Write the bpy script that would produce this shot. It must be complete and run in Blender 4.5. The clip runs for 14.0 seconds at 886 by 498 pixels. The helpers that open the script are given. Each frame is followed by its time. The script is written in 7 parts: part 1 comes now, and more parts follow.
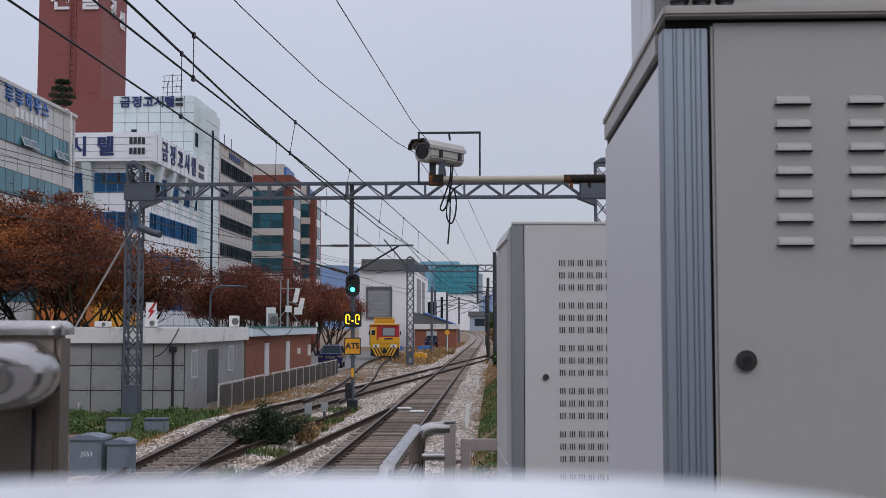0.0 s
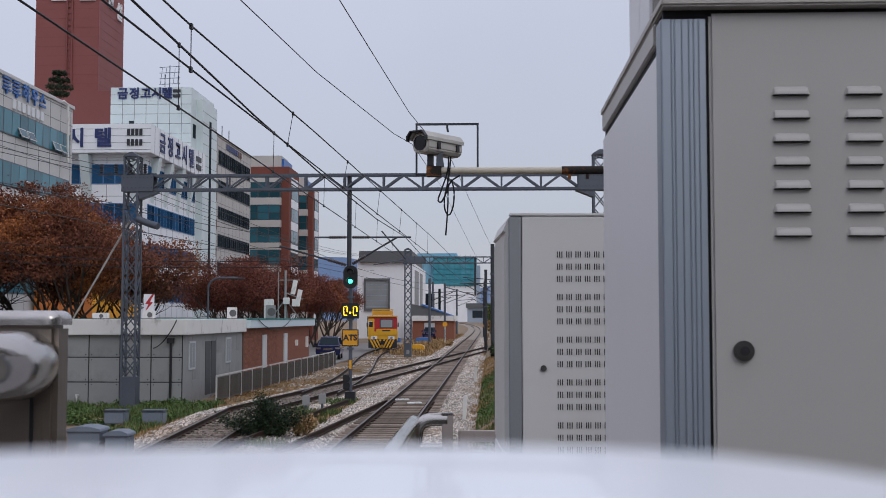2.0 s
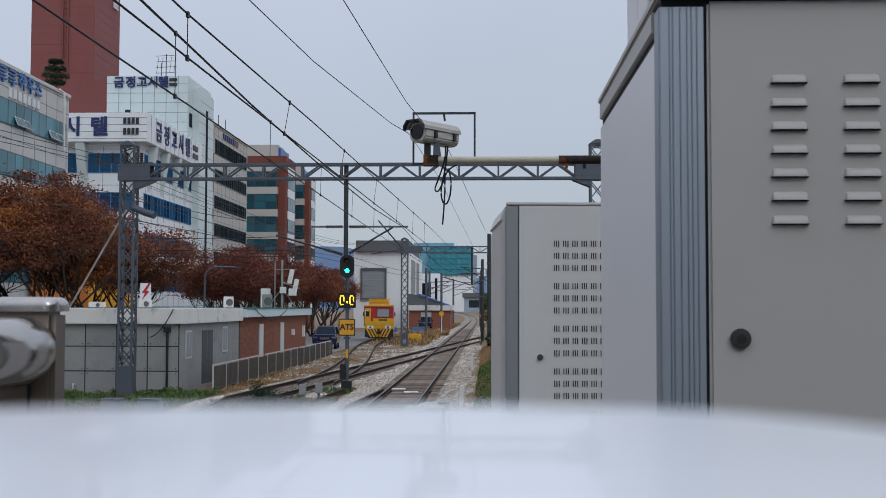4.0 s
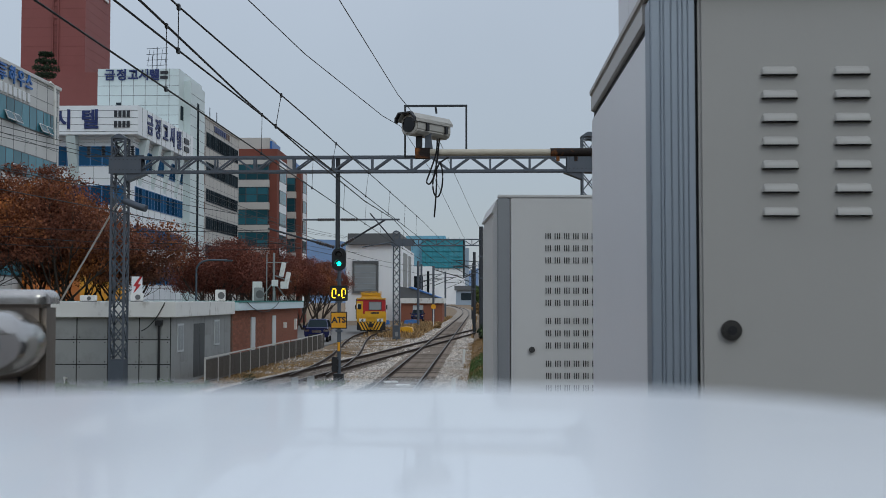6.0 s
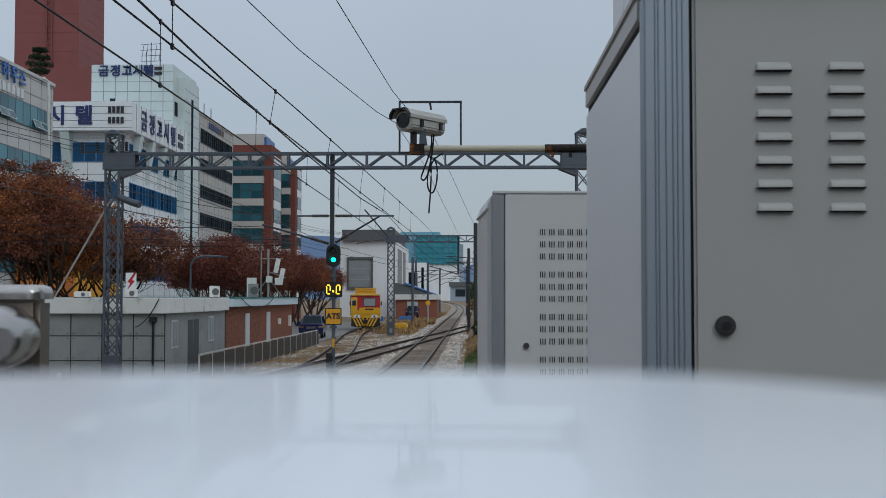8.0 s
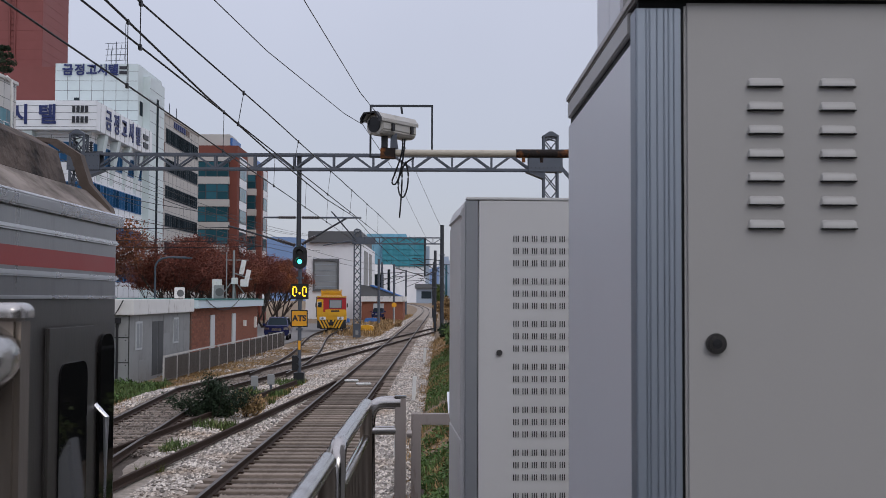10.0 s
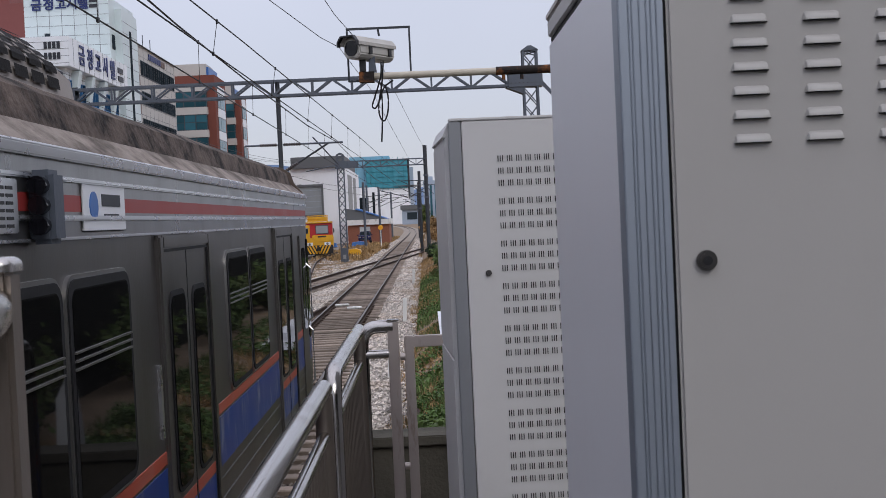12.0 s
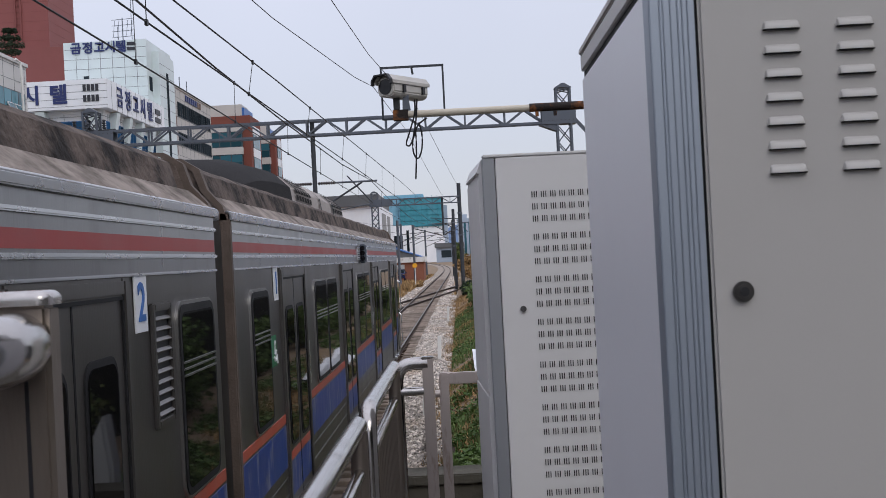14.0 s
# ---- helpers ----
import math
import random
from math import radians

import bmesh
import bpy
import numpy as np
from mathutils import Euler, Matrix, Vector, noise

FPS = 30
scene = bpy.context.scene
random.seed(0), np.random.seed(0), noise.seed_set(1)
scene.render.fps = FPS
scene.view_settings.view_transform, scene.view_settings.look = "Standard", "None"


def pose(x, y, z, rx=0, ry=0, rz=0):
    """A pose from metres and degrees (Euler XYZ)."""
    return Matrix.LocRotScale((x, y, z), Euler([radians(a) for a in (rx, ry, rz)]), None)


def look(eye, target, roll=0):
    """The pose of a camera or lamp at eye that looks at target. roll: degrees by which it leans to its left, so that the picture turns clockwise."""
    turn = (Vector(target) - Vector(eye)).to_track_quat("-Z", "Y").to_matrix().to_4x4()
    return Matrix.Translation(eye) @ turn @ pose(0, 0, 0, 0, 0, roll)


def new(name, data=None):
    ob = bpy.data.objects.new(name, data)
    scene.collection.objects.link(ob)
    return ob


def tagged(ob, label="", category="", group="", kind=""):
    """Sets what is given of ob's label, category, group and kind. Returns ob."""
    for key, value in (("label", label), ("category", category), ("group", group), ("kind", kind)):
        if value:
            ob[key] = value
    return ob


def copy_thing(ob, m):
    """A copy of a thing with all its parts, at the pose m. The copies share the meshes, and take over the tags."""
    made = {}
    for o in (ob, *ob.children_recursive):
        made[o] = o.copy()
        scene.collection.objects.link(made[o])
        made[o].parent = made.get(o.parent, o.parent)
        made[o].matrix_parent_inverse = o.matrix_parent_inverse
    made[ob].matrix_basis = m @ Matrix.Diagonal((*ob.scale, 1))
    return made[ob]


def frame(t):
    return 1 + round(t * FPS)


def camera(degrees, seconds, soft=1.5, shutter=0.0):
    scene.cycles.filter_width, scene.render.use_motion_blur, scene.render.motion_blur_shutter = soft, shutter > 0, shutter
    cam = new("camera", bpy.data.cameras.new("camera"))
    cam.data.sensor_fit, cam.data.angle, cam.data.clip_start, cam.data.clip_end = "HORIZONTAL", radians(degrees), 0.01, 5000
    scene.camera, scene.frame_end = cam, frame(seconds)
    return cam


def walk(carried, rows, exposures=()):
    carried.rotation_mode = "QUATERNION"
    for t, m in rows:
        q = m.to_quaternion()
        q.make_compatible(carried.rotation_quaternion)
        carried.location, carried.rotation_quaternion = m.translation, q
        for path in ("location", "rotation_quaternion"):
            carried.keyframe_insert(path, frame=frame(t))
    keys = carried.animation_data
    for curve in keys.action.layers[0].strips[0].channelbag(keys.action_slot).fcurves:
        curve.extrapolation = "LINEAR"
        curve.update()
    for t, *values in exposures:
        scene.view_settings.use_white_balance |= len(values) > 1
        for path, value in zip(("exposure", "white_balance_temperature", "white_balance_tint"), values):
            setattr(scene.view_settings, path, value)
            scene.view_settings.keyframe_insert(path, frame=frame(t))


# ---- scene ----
cam = camera(42.0, 14.0, soft=0.5)
cam.data.dof.use_dof = True
cam.data.dof.focus_distance = 7.0
cam.data.dof.aperture_fstop = 25.0
PATH = [
    (0.0, pose(0.0000, 0.0000, 3.1000, 93.810, -0.000, 2.500)),
    (0.5, pose(0.0000, 0.0000, 3.0991, 93.502, -0.154, 2.452)),
    (1.0, pose(-0.0014, 0.0000, 3.0981, 93.636, -0.110, 2.535)),
    (1.5, pose(-0.0023, 0.0000, 3.0973, 93.477, -0.101, 2.355)),
    (2.0, pose(0.0000, 0.0000, 3.0982, 93.404, -0.020, 2.389)),
    (2.5, pose(0.0000, 0.0000, 3.0983, 93.361, 0.016, 2.675)),
    (5.0, pose(-0.0014, 0.0000, 3.0939, 92.690, -0.169, 1.957)),
    (5.5, pose(0.0016, 0.0000, 3.0975, 92.830, 0.145, 2.255)),
    (6.0, pose(0.0000, 0.0000, 3.0944, 92.535, -0.017, 1.821)),
    (6.5, pose(-0.0012, 0.0000, 3.0936, 92.380, -0.177, 1.560)),
    (7.0, pose(0.0000, 0.0000, 3.0943, 92.448, 0.029, 1.436)),
    (7.5, pose(0.0000, 0.0000, 3.0937, 92.442, 0.002, 1.610)),
    (8.0, pose(0.0000, 0.0000, 3.0933, 92.351, -0.025, 1.546)),
    (10.5, pose(-0.0348, 0.0260, 3.1144, 92.464, -0.248, -0.309)),
    (11.0, pose(-0.0356, 0.0256, 3.1141, 92.170, -0.161, 0.024)),
    (11.5, pose(-0.0345, 0.0260, 3.1206, 91.367, 1.376, 0.801)),
    (12.0, pose(-0.0333, 0.0290, 3.1259, 88.453, 2.620, -0.841)),
    (12.5, pose(-0.0345, 0.0266, 3.1199, 89.698, 3.000, 0.249)),
    (13.0, pose(-0.0323, 0.0280, 3.1225, 89.894, 3.079, -0.027)),
    (13.5, pose(-0.0311, 0.0300, 3.1234, 90.104, 3.369, 0.189)),
    (14.0, pose(-0.0339, 0.0276, 3.1189, 90.414, 2.939, 0.861)),
]
EXPOSURES = [(0.0, 0.0, 6500, 10), (2.7, 0.0, 6450, 8), (5.0, -0.14, 6300, 0), (8.0, -0.27, 6280, -2), (10.3, 0.05, 6500, 10), (11.0, 0.08, 6500, 10), (12.0, 0.24, 6550, 10), (14.0, 0.32, 6600, 9)]
walk(cam, PATH, EXPOSURES)

# ---- sky and sun: an overcast afternoon ----
SUN_EL, SUN_ROT = radians(38), radians(150)
world = bpy.data.worlds.new("overcast_sky")
scene.world = world
world.use_nodes = True
wn, wl = world.node_tree.nodes, world.node_tree.links
wn.clear()
w_out = wn.new("ShaderNodeOutputWorld")
w_sky = wn.new("ShaderNodeTexSky")
w_sky.sky_type, w_sky.sun_disc = "NISHITA", False
w_sky.sun_elevation, w_sky.sun_rotation = SUN_EL, SUN_ROT
w_bg1 = wn.new("ShaderNodeBackground")
w_bg1.inputs["Strength"].default_value = 0.02
wl.new(w_sky.outputs[0], w_bg1.inputs["Color"])
w_tc = wn.new("ShaderNodeTexCoord")
w_sep = wn.new("ShaderNodeSeparateXYZ")
wl.new(w_tc.outputs["Generated"], w_sep.inputs[0])
w_ramp = wn.new("ShaderNodeMapRange")          # the cloud deck is brighter overhead than at the horizon
w_ramp.inputs["From Min"].default_value, w_ramp.inputs["From Max"].default_value = 0.0, 1.0
w_ramp.inputs["To Min"].default_value, w_ramp.inputs["To Max"].default_value = 0.40, 1.05
wl.new(w_sep.outputs["Z"], w_ramp.inputs["Value"])
w_noise = wn.new("ShaderNodeTexNoise")
w_noise.inputs["Scale"].default_value, w_noise.inputs["Detail"].default_value = 2.2, 5.0
wl.new(w_tc.outputs["Generated"], w_noise.inputs["Vector"])
w_nr = wn.new("ShaderNodeMapRange")
w_nr.inputs["To Min"].default_value, w_nr.inputs["To Max"].default_value = 0.88, 1.12
wl.new(w_noise.outputs["Fac"], w_nr.inputs["Value"])
w_mul = wn.new("ShaderNodeMath")
w_mul.operation = "MULTIPLY"
wl.new(w_ramp.outputs[0], w_mul.inputs[0])
wl.new(w_nr.outputs[0], w_mul.inputs[1])
w_bg2 = wn.new("ShaderNodeBackground")
w_bg2.inputs["Color"].default_value = (0.92, 0.94, 1.12, 1)
wl.new(w_mul.outputs[0], w_bg2.inputs["Strength"])
w_add = wn.new("ShaderNodeAddShader")
wl.new(w_bg1.outputs[0], w_add.inputs[0])
wl.new(w_bg2.outputs[0], w_add.inputs[1])
wl.new(w_add.outputs[0], w_out.inputs[0])
sun = new("sun", bpy.data.lights.new("sun", "SUN"))
sun.data.energy, sun.data.angle, sun.data.color = 0.5, radians(25), (1.0, 0.97, 0.93)
sun.matrix_world = look((0, 0, 50), (-math.sin(SUN_ROT) * 40, -math.cos(SUN_ROT) * 40, 50 - 40 * math.tan(SUN_EL)))


# ---- materials ----
def mk(name, col, rough=0.6, metal=0.0, var=0.12, scale=3.0, bump=0.1, bscale=60.0, dirt=None, dirt_amt=0.5, dirt_scale=1.5, stretch=(1, 1, 1), dirt_lo=0.5, dirt_hi=0.72, per_object=0.0, per_island=0.0, coat=0.0):
    """Procedural paint, metal, stone or earth: broad tone, stains of a second colour and fine relief."""
    m = bpy.data.materials.new(name)
    m.use_nodes = True
    n, l = m.node_tree.nodes, m.node_tree.links
    p = n["Principled BSDF"]
    p.inputs["Roughness"].default_value, p.inputs["Metallic"].default_value = rough, metal
    if rough >= 0.6:
        p.inputs["Specular IOR Level"].default_value = 0.22
    if coat:
        p.inputs["Coat Weight"].default_value = coat
    tc = n.new("ShaderNodeTexCoord")
    mp = n.new("ShaderNodeMapping")
    mp.inputs["Scale"].default_value = stretch
    l.new(tc.outputs["Object"], mp.inputs["Vector"])
    n1 = n.new("ShaderNodeTexNoise")
    n1.inputs["Scale"].default_value, n1.inputs["Detail"].default_value = scale, 6.0
    l.new(mp.outputs[0], n1.inputs["Vector"])
    mix = n.new("ShaderNodeMix")
    mix.data_type = "RGBA"
    mix.inputs[6].default_value = (*[c * (1 - var) for c in col], 1)
    mix.inputs[7].default_value = (*[min(1, c * (1 + var)) for c in col], 1)
    l.new(n1.outputs["Fac"], mix.inputs[0])
    out = mix.outputs[2]
    if dirt:
        n2 = n.new("ShaderNodeTexNoise")
        n2.inputs["Scale"].default_value, n2.inputs["Detail"].default_value, n2.inputs["Roughness"].default_value = dirt_scale, 8.0, 0.65
        l.new(mp.outputs[0], n2.inputs["Vector"])
        r = n.new("ShaderNodeMapRange")
        r.inputs["From Min"].default_value, r.inputs["From Max"].default_value, r.inputs["To Max"].default_value = dirt_lo, dirt_hi, dirt_amt
        l.new(n2.outputs["Fac"], r.inputs["Value"])
        mx = n.new("ShaderNodeMix")
        mx.data_type = "RGBA"
        l.new(r.outputs[0], mx.inputs[0])
        l.new(out, mx.inputs[6])
        mx.inputs[7].default_value = (*dirt, 1)
        out = mx.outputs[2]
    if per_object or per_island:
        src = n.new("ShaderNodeObjectInfo") if per_object else n.new("ShaderNodeNewGeometry")
        amt = per_object or per_island
        r2 = n.new("ShaderNodeMapRange")
        r2.inputs["To Min"].default_value, r2.inputs["To Max"].default_value = 1 - amt, 1 + amt
        l.new(src.outputs["Random" if per_object else "Random Per Island"], r2.inputs["Value"])
        hs = n.new("ShaderNodeHueSaturation")
        l.new(r2.outputs[0], hs.inputs["Value"])
        l.new(out, hs.inputs["Color"])
        out = hs.outputs[0]
    l.new(out, p.inputs["Base Color"])
    if bump:
        n3 = n.new("ShaderNodeTexNoise")
        n3.inputs["Scale"].default_value, n3.inputs["Detail"].default_value = bscale, 4.0
        l.new(mp.outputs[0], n3.inputs["Vector"])
        b = n.new("ShaderNodeBump")
        b.inputs["Strength"].default_value, b.inputs["Distance"].default_value = bump, 0.02
        l.new(n3.outputs["Fac"], b.inputs["Height"])
        l.new(b.outputs[0], p.inputs["Normal"])
        r3 = n.new("ShaderNodeMapRange")
        r3.inputs["To Min"].default_value, r3.inputs["To Max"].default_value = max(0.02, rough - 0.1), min(1, rough + 0.1)
        l.new(n1.outputs["Fac"], r3.inputs["Value"])
        l.new(r3.outputs[0], p.inputs["Roughness"])
    return m


def glow(name, col, strength):
    m = bpy.data.materials.new(name)
    m.use_nodes = True
    p = m.node_tree.nodes["Principled BSDF"]
    p.inputs["Base Color"].default_value = (*col, 1)
    p.inputs["Emission Color"].default_value = (*col, 1)
    p.inputs["Emission Strength"].default_value = strength
    return m


def pane_glass(name, tint, rough=0.05, spec=0.08, vary=0.0):
    """Dark reflecting window glass in front of an unlit room."""
    m = mk(name, tint, rough=rough, var=0.25, scale=0.35, bump=0.0, per_object=vary)
    p = m.node_tree.nodes["Principled BSDF"]
    p.inputs["IOR"].default_value = 1.45
    p.inputs["Specular IOR Level"].default_value = spec
    return m


MAT = dict(
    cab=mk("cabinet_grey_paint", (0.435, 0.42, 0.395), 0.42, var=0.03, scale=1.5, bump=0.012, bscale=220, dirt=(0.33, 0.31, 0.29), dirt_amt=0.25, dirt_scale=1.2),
    cab_light=mk("light_grey_cabinet_paint", (0.60, 0.59, 0.575), 0.42, var=0.04, scale=1.5, bump=0.012, bscale=220, dirt=(0.42, 0.40, 0.37), dirt_amt=0.25, dirt_scale=1.2),
    # cabinet grey with the sky light on the left faces lightened into it
    cab_side=mk("lit_side_cabinet_paint", (0.74, 0.74, 0.76), 0.38, var=0.03, scale=1.5, bump=0.012, bscale=220, dirt=(0.66, 0.65, 0.66), dirt_amt=0.25),
    cab_roof=mk("cabinet_roof_paint", (0.42, 0.39, 0.36), 0.45, var=0.06, bump=0.05, bscale=150, dirt=(0.2, 0.17, 0.14), dirt_amt=0.4, dirt_scale=4),
    alu=mk("anodised_aluminium", (0.33, 0.37, 0.42), 0.45, 0.7, var=0.05, scale=2, bump=0.03, bscale=180, stretch=(6, 6, 0.3)),
    alu_dark=mk("grey_aluminium", (0.30, 0.31, 0.32), 0.4, 0.6, var=0.05, bump=0.03, stretch=(6, 6, 0.3)),
    rubber=mk("black_rubber", (0.012, 0.012, 0.013), 0.6, var=0.2, bump=0.05),
    steel=mk("stainless_pipe", (0.45, 0.43, 0.41), 0.17, 1.0, var=0.08, scale=4, bump=0.02, bscale=90, dirt=(0.22, 0.18, 0.15), dirt_amt=0.5, dirt_scale=5),
    steel_dull=mk("weathered_stainless_post", (0.25, 0.212, 0.18), 0.4, 0.8, var=0.15, scale=3, bump=0.05, bscale=120, dirt=(0.16, 0.12, 0.09), dirt_amt=0.6, dirt_scale=7, stretch=(2, 2, 0.3)),
    galv=mk("galvanised_steel", (0.095, 0.11, 0.135), 0.55, 0.35, var=0.2, scale=1.5, bump=0.1, bscale=40, dirt=(0.11, 0.11, 0.12), dirt_amt=0.5),
    galv_dark=mk("dark_catenary_steel", (0.055, 0.06, 0.068), 0.6, 0.3, var=0.25, bump=0.1),
    wall_dark=mk("unseen_dark_wall", (0.006, 0.006, 0.005), 0.95, var=0.8, scale=6, bump=0.6, bscale=20, dirt=(0.055, 0.050, 0.038), dirt_amt=0.9, dirt_scale=2.5, dirt_lo=0.55, dirt_hi=0.66, stretch=(1, 0.5, 1.8)),
    wire=mk("catenary_wire", (0.018, 0.019, 0.022), 0.55, 0.3, var=0.2, bump=0.0),
    insul=mk("brown_insulator", (0.06, 0.05, 0.05), 0.3, var=0.2, bump=0.02),
    white_metal=mk("white_painted_ledge", (0.88, 0.90, 0.93), 0.3, var=0.05, scale=12, bump=0.0, coat=0.3),
    cctv=mk("camera_housing_paint", (0.46, 0.44, 0.40), 0.4, var=0.05, bump=0.03, dirt=(0.4, 0.36, 0.3), dirt_amt=0.3, dirt_scale=8),
    cream=mk("cream_pipe_paint", (0.50, 0.45, 0.36), 0.45, var=0.08, scale=8, bump=0.05, dirt=(0.25, 0.19, 0.13), dirt_amt=0.4, dirt_scale=9),
    rust=mk("rusty_sleeve", (0.025, 0.02, 0.018), 0.8, var=0.3, scale=20, bump=0.4, bscale=90, dirt=(0.34, 0.12, 0.03), dirt_amt=1.0, dirt_scale=13),
    black=mk("black_paint", (0.012, 0.012, 0.014), 0.45, var=0.2, bump=0.03),
    lens=pane_glass("black_glass", (0.006, 0.006, 0.008), 0.05, 0.4),
    ballast=mk("ballast_bed", (0.31, 0.268, 0.225), 0.95, var=0.55, scale=7, bump=1.0, bscale=16, dirt=(0.15, 0.10, 0.06), dirt_amt=0.7, dirt_scale=0.4),
    stone=mk("ballast_stone", (0.50, 0.45, 0.40), 0.9, var=0.25, scale=6, bump=0.2, bscale=60, per_island=0.65, dirt=(0.30, 0.19, 0.10), dirt_amt=0.75, dirt_scale=0.4),
    # darker fill and stones for the gaps between the sleepers
    gauge_dark=mk("dark_track_bed", (0.085, 0.068, 0.055), 0.9, var=0.6, scale=8, bump=1.0, bscale=20, dirt=(0.05, 0.037, 0.027), dirt_amt=0.8, dirt_scale=1.2),
    dark_gauge_stone=mk("dark_gauge_stone", (0.19, 0.16, 0.135), 0.85, var=0.3, scale=6, bump=0.2, per_island=0.6),
    pane_pale=pane_glass("pale_obscured_glass", (0.30, 0.32, 0.33), 0.3),
    earth=mk("trackside_earth", (0.21, 0.155, 0.105), 0.95, var=0.6, scale=1.6, bump=1.0, bscale=6, dirt=(0.27, 0.165, 0.065), dirt_amt=0.8, dirt_scale=0.5),
    rail_top=mk("worn_rail_head", (0.105, 0.088, 0.078), 0.45, 0.6, var=0.15, bump=0.02),
    rail=mk("rusty_rail", (0.045, 0.028, 0.020), 0.8, 0.2, var=0.25, scale=6, bump=0.15, bscale=70),
    sleeper=mk("weathered_sleeper", (0.23, 0.185, 0.15), 0.9, var=0.3, scale=5, bump=0.5, bscale=40, per_object=0.4, dirt=(0.07, 0.052, 0.038), dirt_amt=0.7, dirt_scale=3),
    concrete=mk("grimy_concrete", (0.15, 0.142, 0.125), 0.9, var=0.2, scale=1.2, bump=0.3, bscale=30, dirt=(0.09, 0.085, 0.075), dirt_amt=0.7, dirt_scale=1.3),
    # moss on concrete, with the shade on the wall's face darkened into it
    wall_mossy_shaded=mk("mossy_shaded_concrete", (0.085, 0.078, 0.062), 0.9, var=0.35, scale=3, bump=0.4, bscale=30, dirt=(0.03, 0.03, 0.022), dirt_amt=0.8, dirt_scale=2.2),
    asphalt=mk("yard_asphalt", (0.22, 0.21, 0.20), 0.9, var=0.15, scale=0.6, bump=0.2, bscale=30),
    panel=mk("grey_wall_panel", (0.30, 0.305, 0.30), 0.7, var=0.08, scale=1.2, bump=0.06, bscale=30, per_object=0.05, dirt=(0.12, 0.12, 0.115), dirt_amt=0.4, dirt_scale=0.9),
    joint=mk("dark_joint", (0.05, 0.05, 0.05), 0.8, bump=0.0),
    fascia=mk("white_fascia", (0.74, 0.73, 0.70), 0.6, var=0.06, bump=0.05, dirt=(0.36, 0.33, 0.29), dirt_amt=0.7, dirt_scale=2.2, dirt_lo=0.55, dirt_hi=0.68, stretch=(1, 1, 0.6)),
    fascia_blue=mk("pale_blue_fascia", (0.60, 0.70, 0.74), 0.55, var=0.06, bump=0.05),
    teal=mk("teal_roof_edge", (0.05, 0.20, 0.18), 0.6, var=0.15, bump=0.05),
    brick=mk("red_brick", (0.25, 0.10, 0.065), 0.85, var=0.2, scale=5, bump=0.3, bscale=30, per_object=0.18),
    mortar=mk("brick_mortar", (0.17, 0.10, 0.075), 0.9, var=0.1, bump=0.2),
    door_white=mk("white_door", (0.62, 0.63, 0.64), 0.5, var=0.05, bump=0.02),
    door_grey=mk("grey_door", (0.085, 0.088, 0.09), 0.6, var=0.06, bump=0.02),
    fence=mk("brown_fence_slat", (0.10, 0.088, 0.078), 0.6, 0.2, var=0.15, bump=0.05),
    fence_rail=mk("pale_fence_rail", (0.58, 0.56, 0.53), 0.45, 0.4, var=0.08, bump=0.03),
    leaf=mk("autumn_leaf", (0.165, 0.060, 0.036), 0.75, var=0.4, scale=0.6, bump=0.0, per_island=0.5, dirt=(0.34, 0.115, 0.025), dirt_amt=0.8, dirt_scale=0.28, dirt_lo=0.46, dirt_hi=0.64),
    leaf_dark=mk("dark_autumn_leaf", (0.160, 0.052, 0.036), 0.75, var=0.4, scale=0.6, bump=0.0, per_island=0.55, dirt=(0.21, 0.065, 0.025), dirt_amt=0.6, dirt_scale=0.35),
    bark=mk("tree_bark", (0.055, 0.042, 0.035), 0.95, var=0.3, scale=6, bump=0.6, bscale=25, stretch=(1, 1, 0.3)),
    green=mk("green_leaf", (0.085, 0.13, 0.04), 0.7, var=0.4, scale=1.5, bump=0.0, per_island=0.55, dirt=(0.15, 0.12, 0.045), dirt_amt=0.7, dirt_scale=0.8),
    shrub=mk("dark_shrub_leaf", (0.026, 0.042, 0.022), 0.7, var=0.4, scale=2, bump=0.0, per_island=0.5),
    straw=mk("dry_grass", (0.32, 0.21, 0.10), 0.85, var=0.4, scale=1.5, bump=0.0, per_island=0.55, dirt=(0.24, 0.11, 0.035), dirt_amt=0.6, dirt_scale=0.7),
    tile_white=mk("white_facade_tile", (0.78, 0.80, 0.82), 0.4, var=0.05, scale=0.4, bump=0.02, dirt=(0.62, 0.65, 0.67), dirt_amt=0.5, dirt_scale=0.35),
    tile_green=mk("pale_green_facade_tile", (0.60, 0.68, 0.68), 0.35, var=0.06, scale=0.4, bump=0.02, dirt=(0.42, 0.49, 0.49), dirt_amt=0.5, dirt_scale=0.3),
    tile_beige=mk("beige_stone_facade", (0.50, 0.48, 0.45), 0.6, var=0.06, scale=0.5, bump=0.05, dirt=(0.40, 0.38, 0.35), dirt_amt=0.5, dirt_scale=0.4),
    tile_grey=mk("grey_beige_facade_tile", (0.56, 0.55, 0.53), 0.5, var=0.06, scale=0.4, bump=0.02, dirt=(0.42, 0.41, 0.39), dirt_amt=0.5, dirt_scale=0.35),
    stone_dark=mk("brown_stone_facade", (0.18, 0.13, 0.11), 0.6, var=0.1, bump=0.05),
    red_tower=mk("red_clad_tower", (0.25, 0.090, 0.085), 0.6, var=0.06, scale=0.2, bump=0.03, dirt=(0.19, 0.068, 0.062), dirt_amt=0.4, dirt_scale=0.15),
    red_joint=mk("red_panel_joint", (0.215, 0.076, 0.071), 0.7, var=0.05, bump=0.0),
    lock=mk("dark_lock_metal", (0.12, 0.115, 0.11), 0.3, 0.9, var=0.1, bump=0.02),
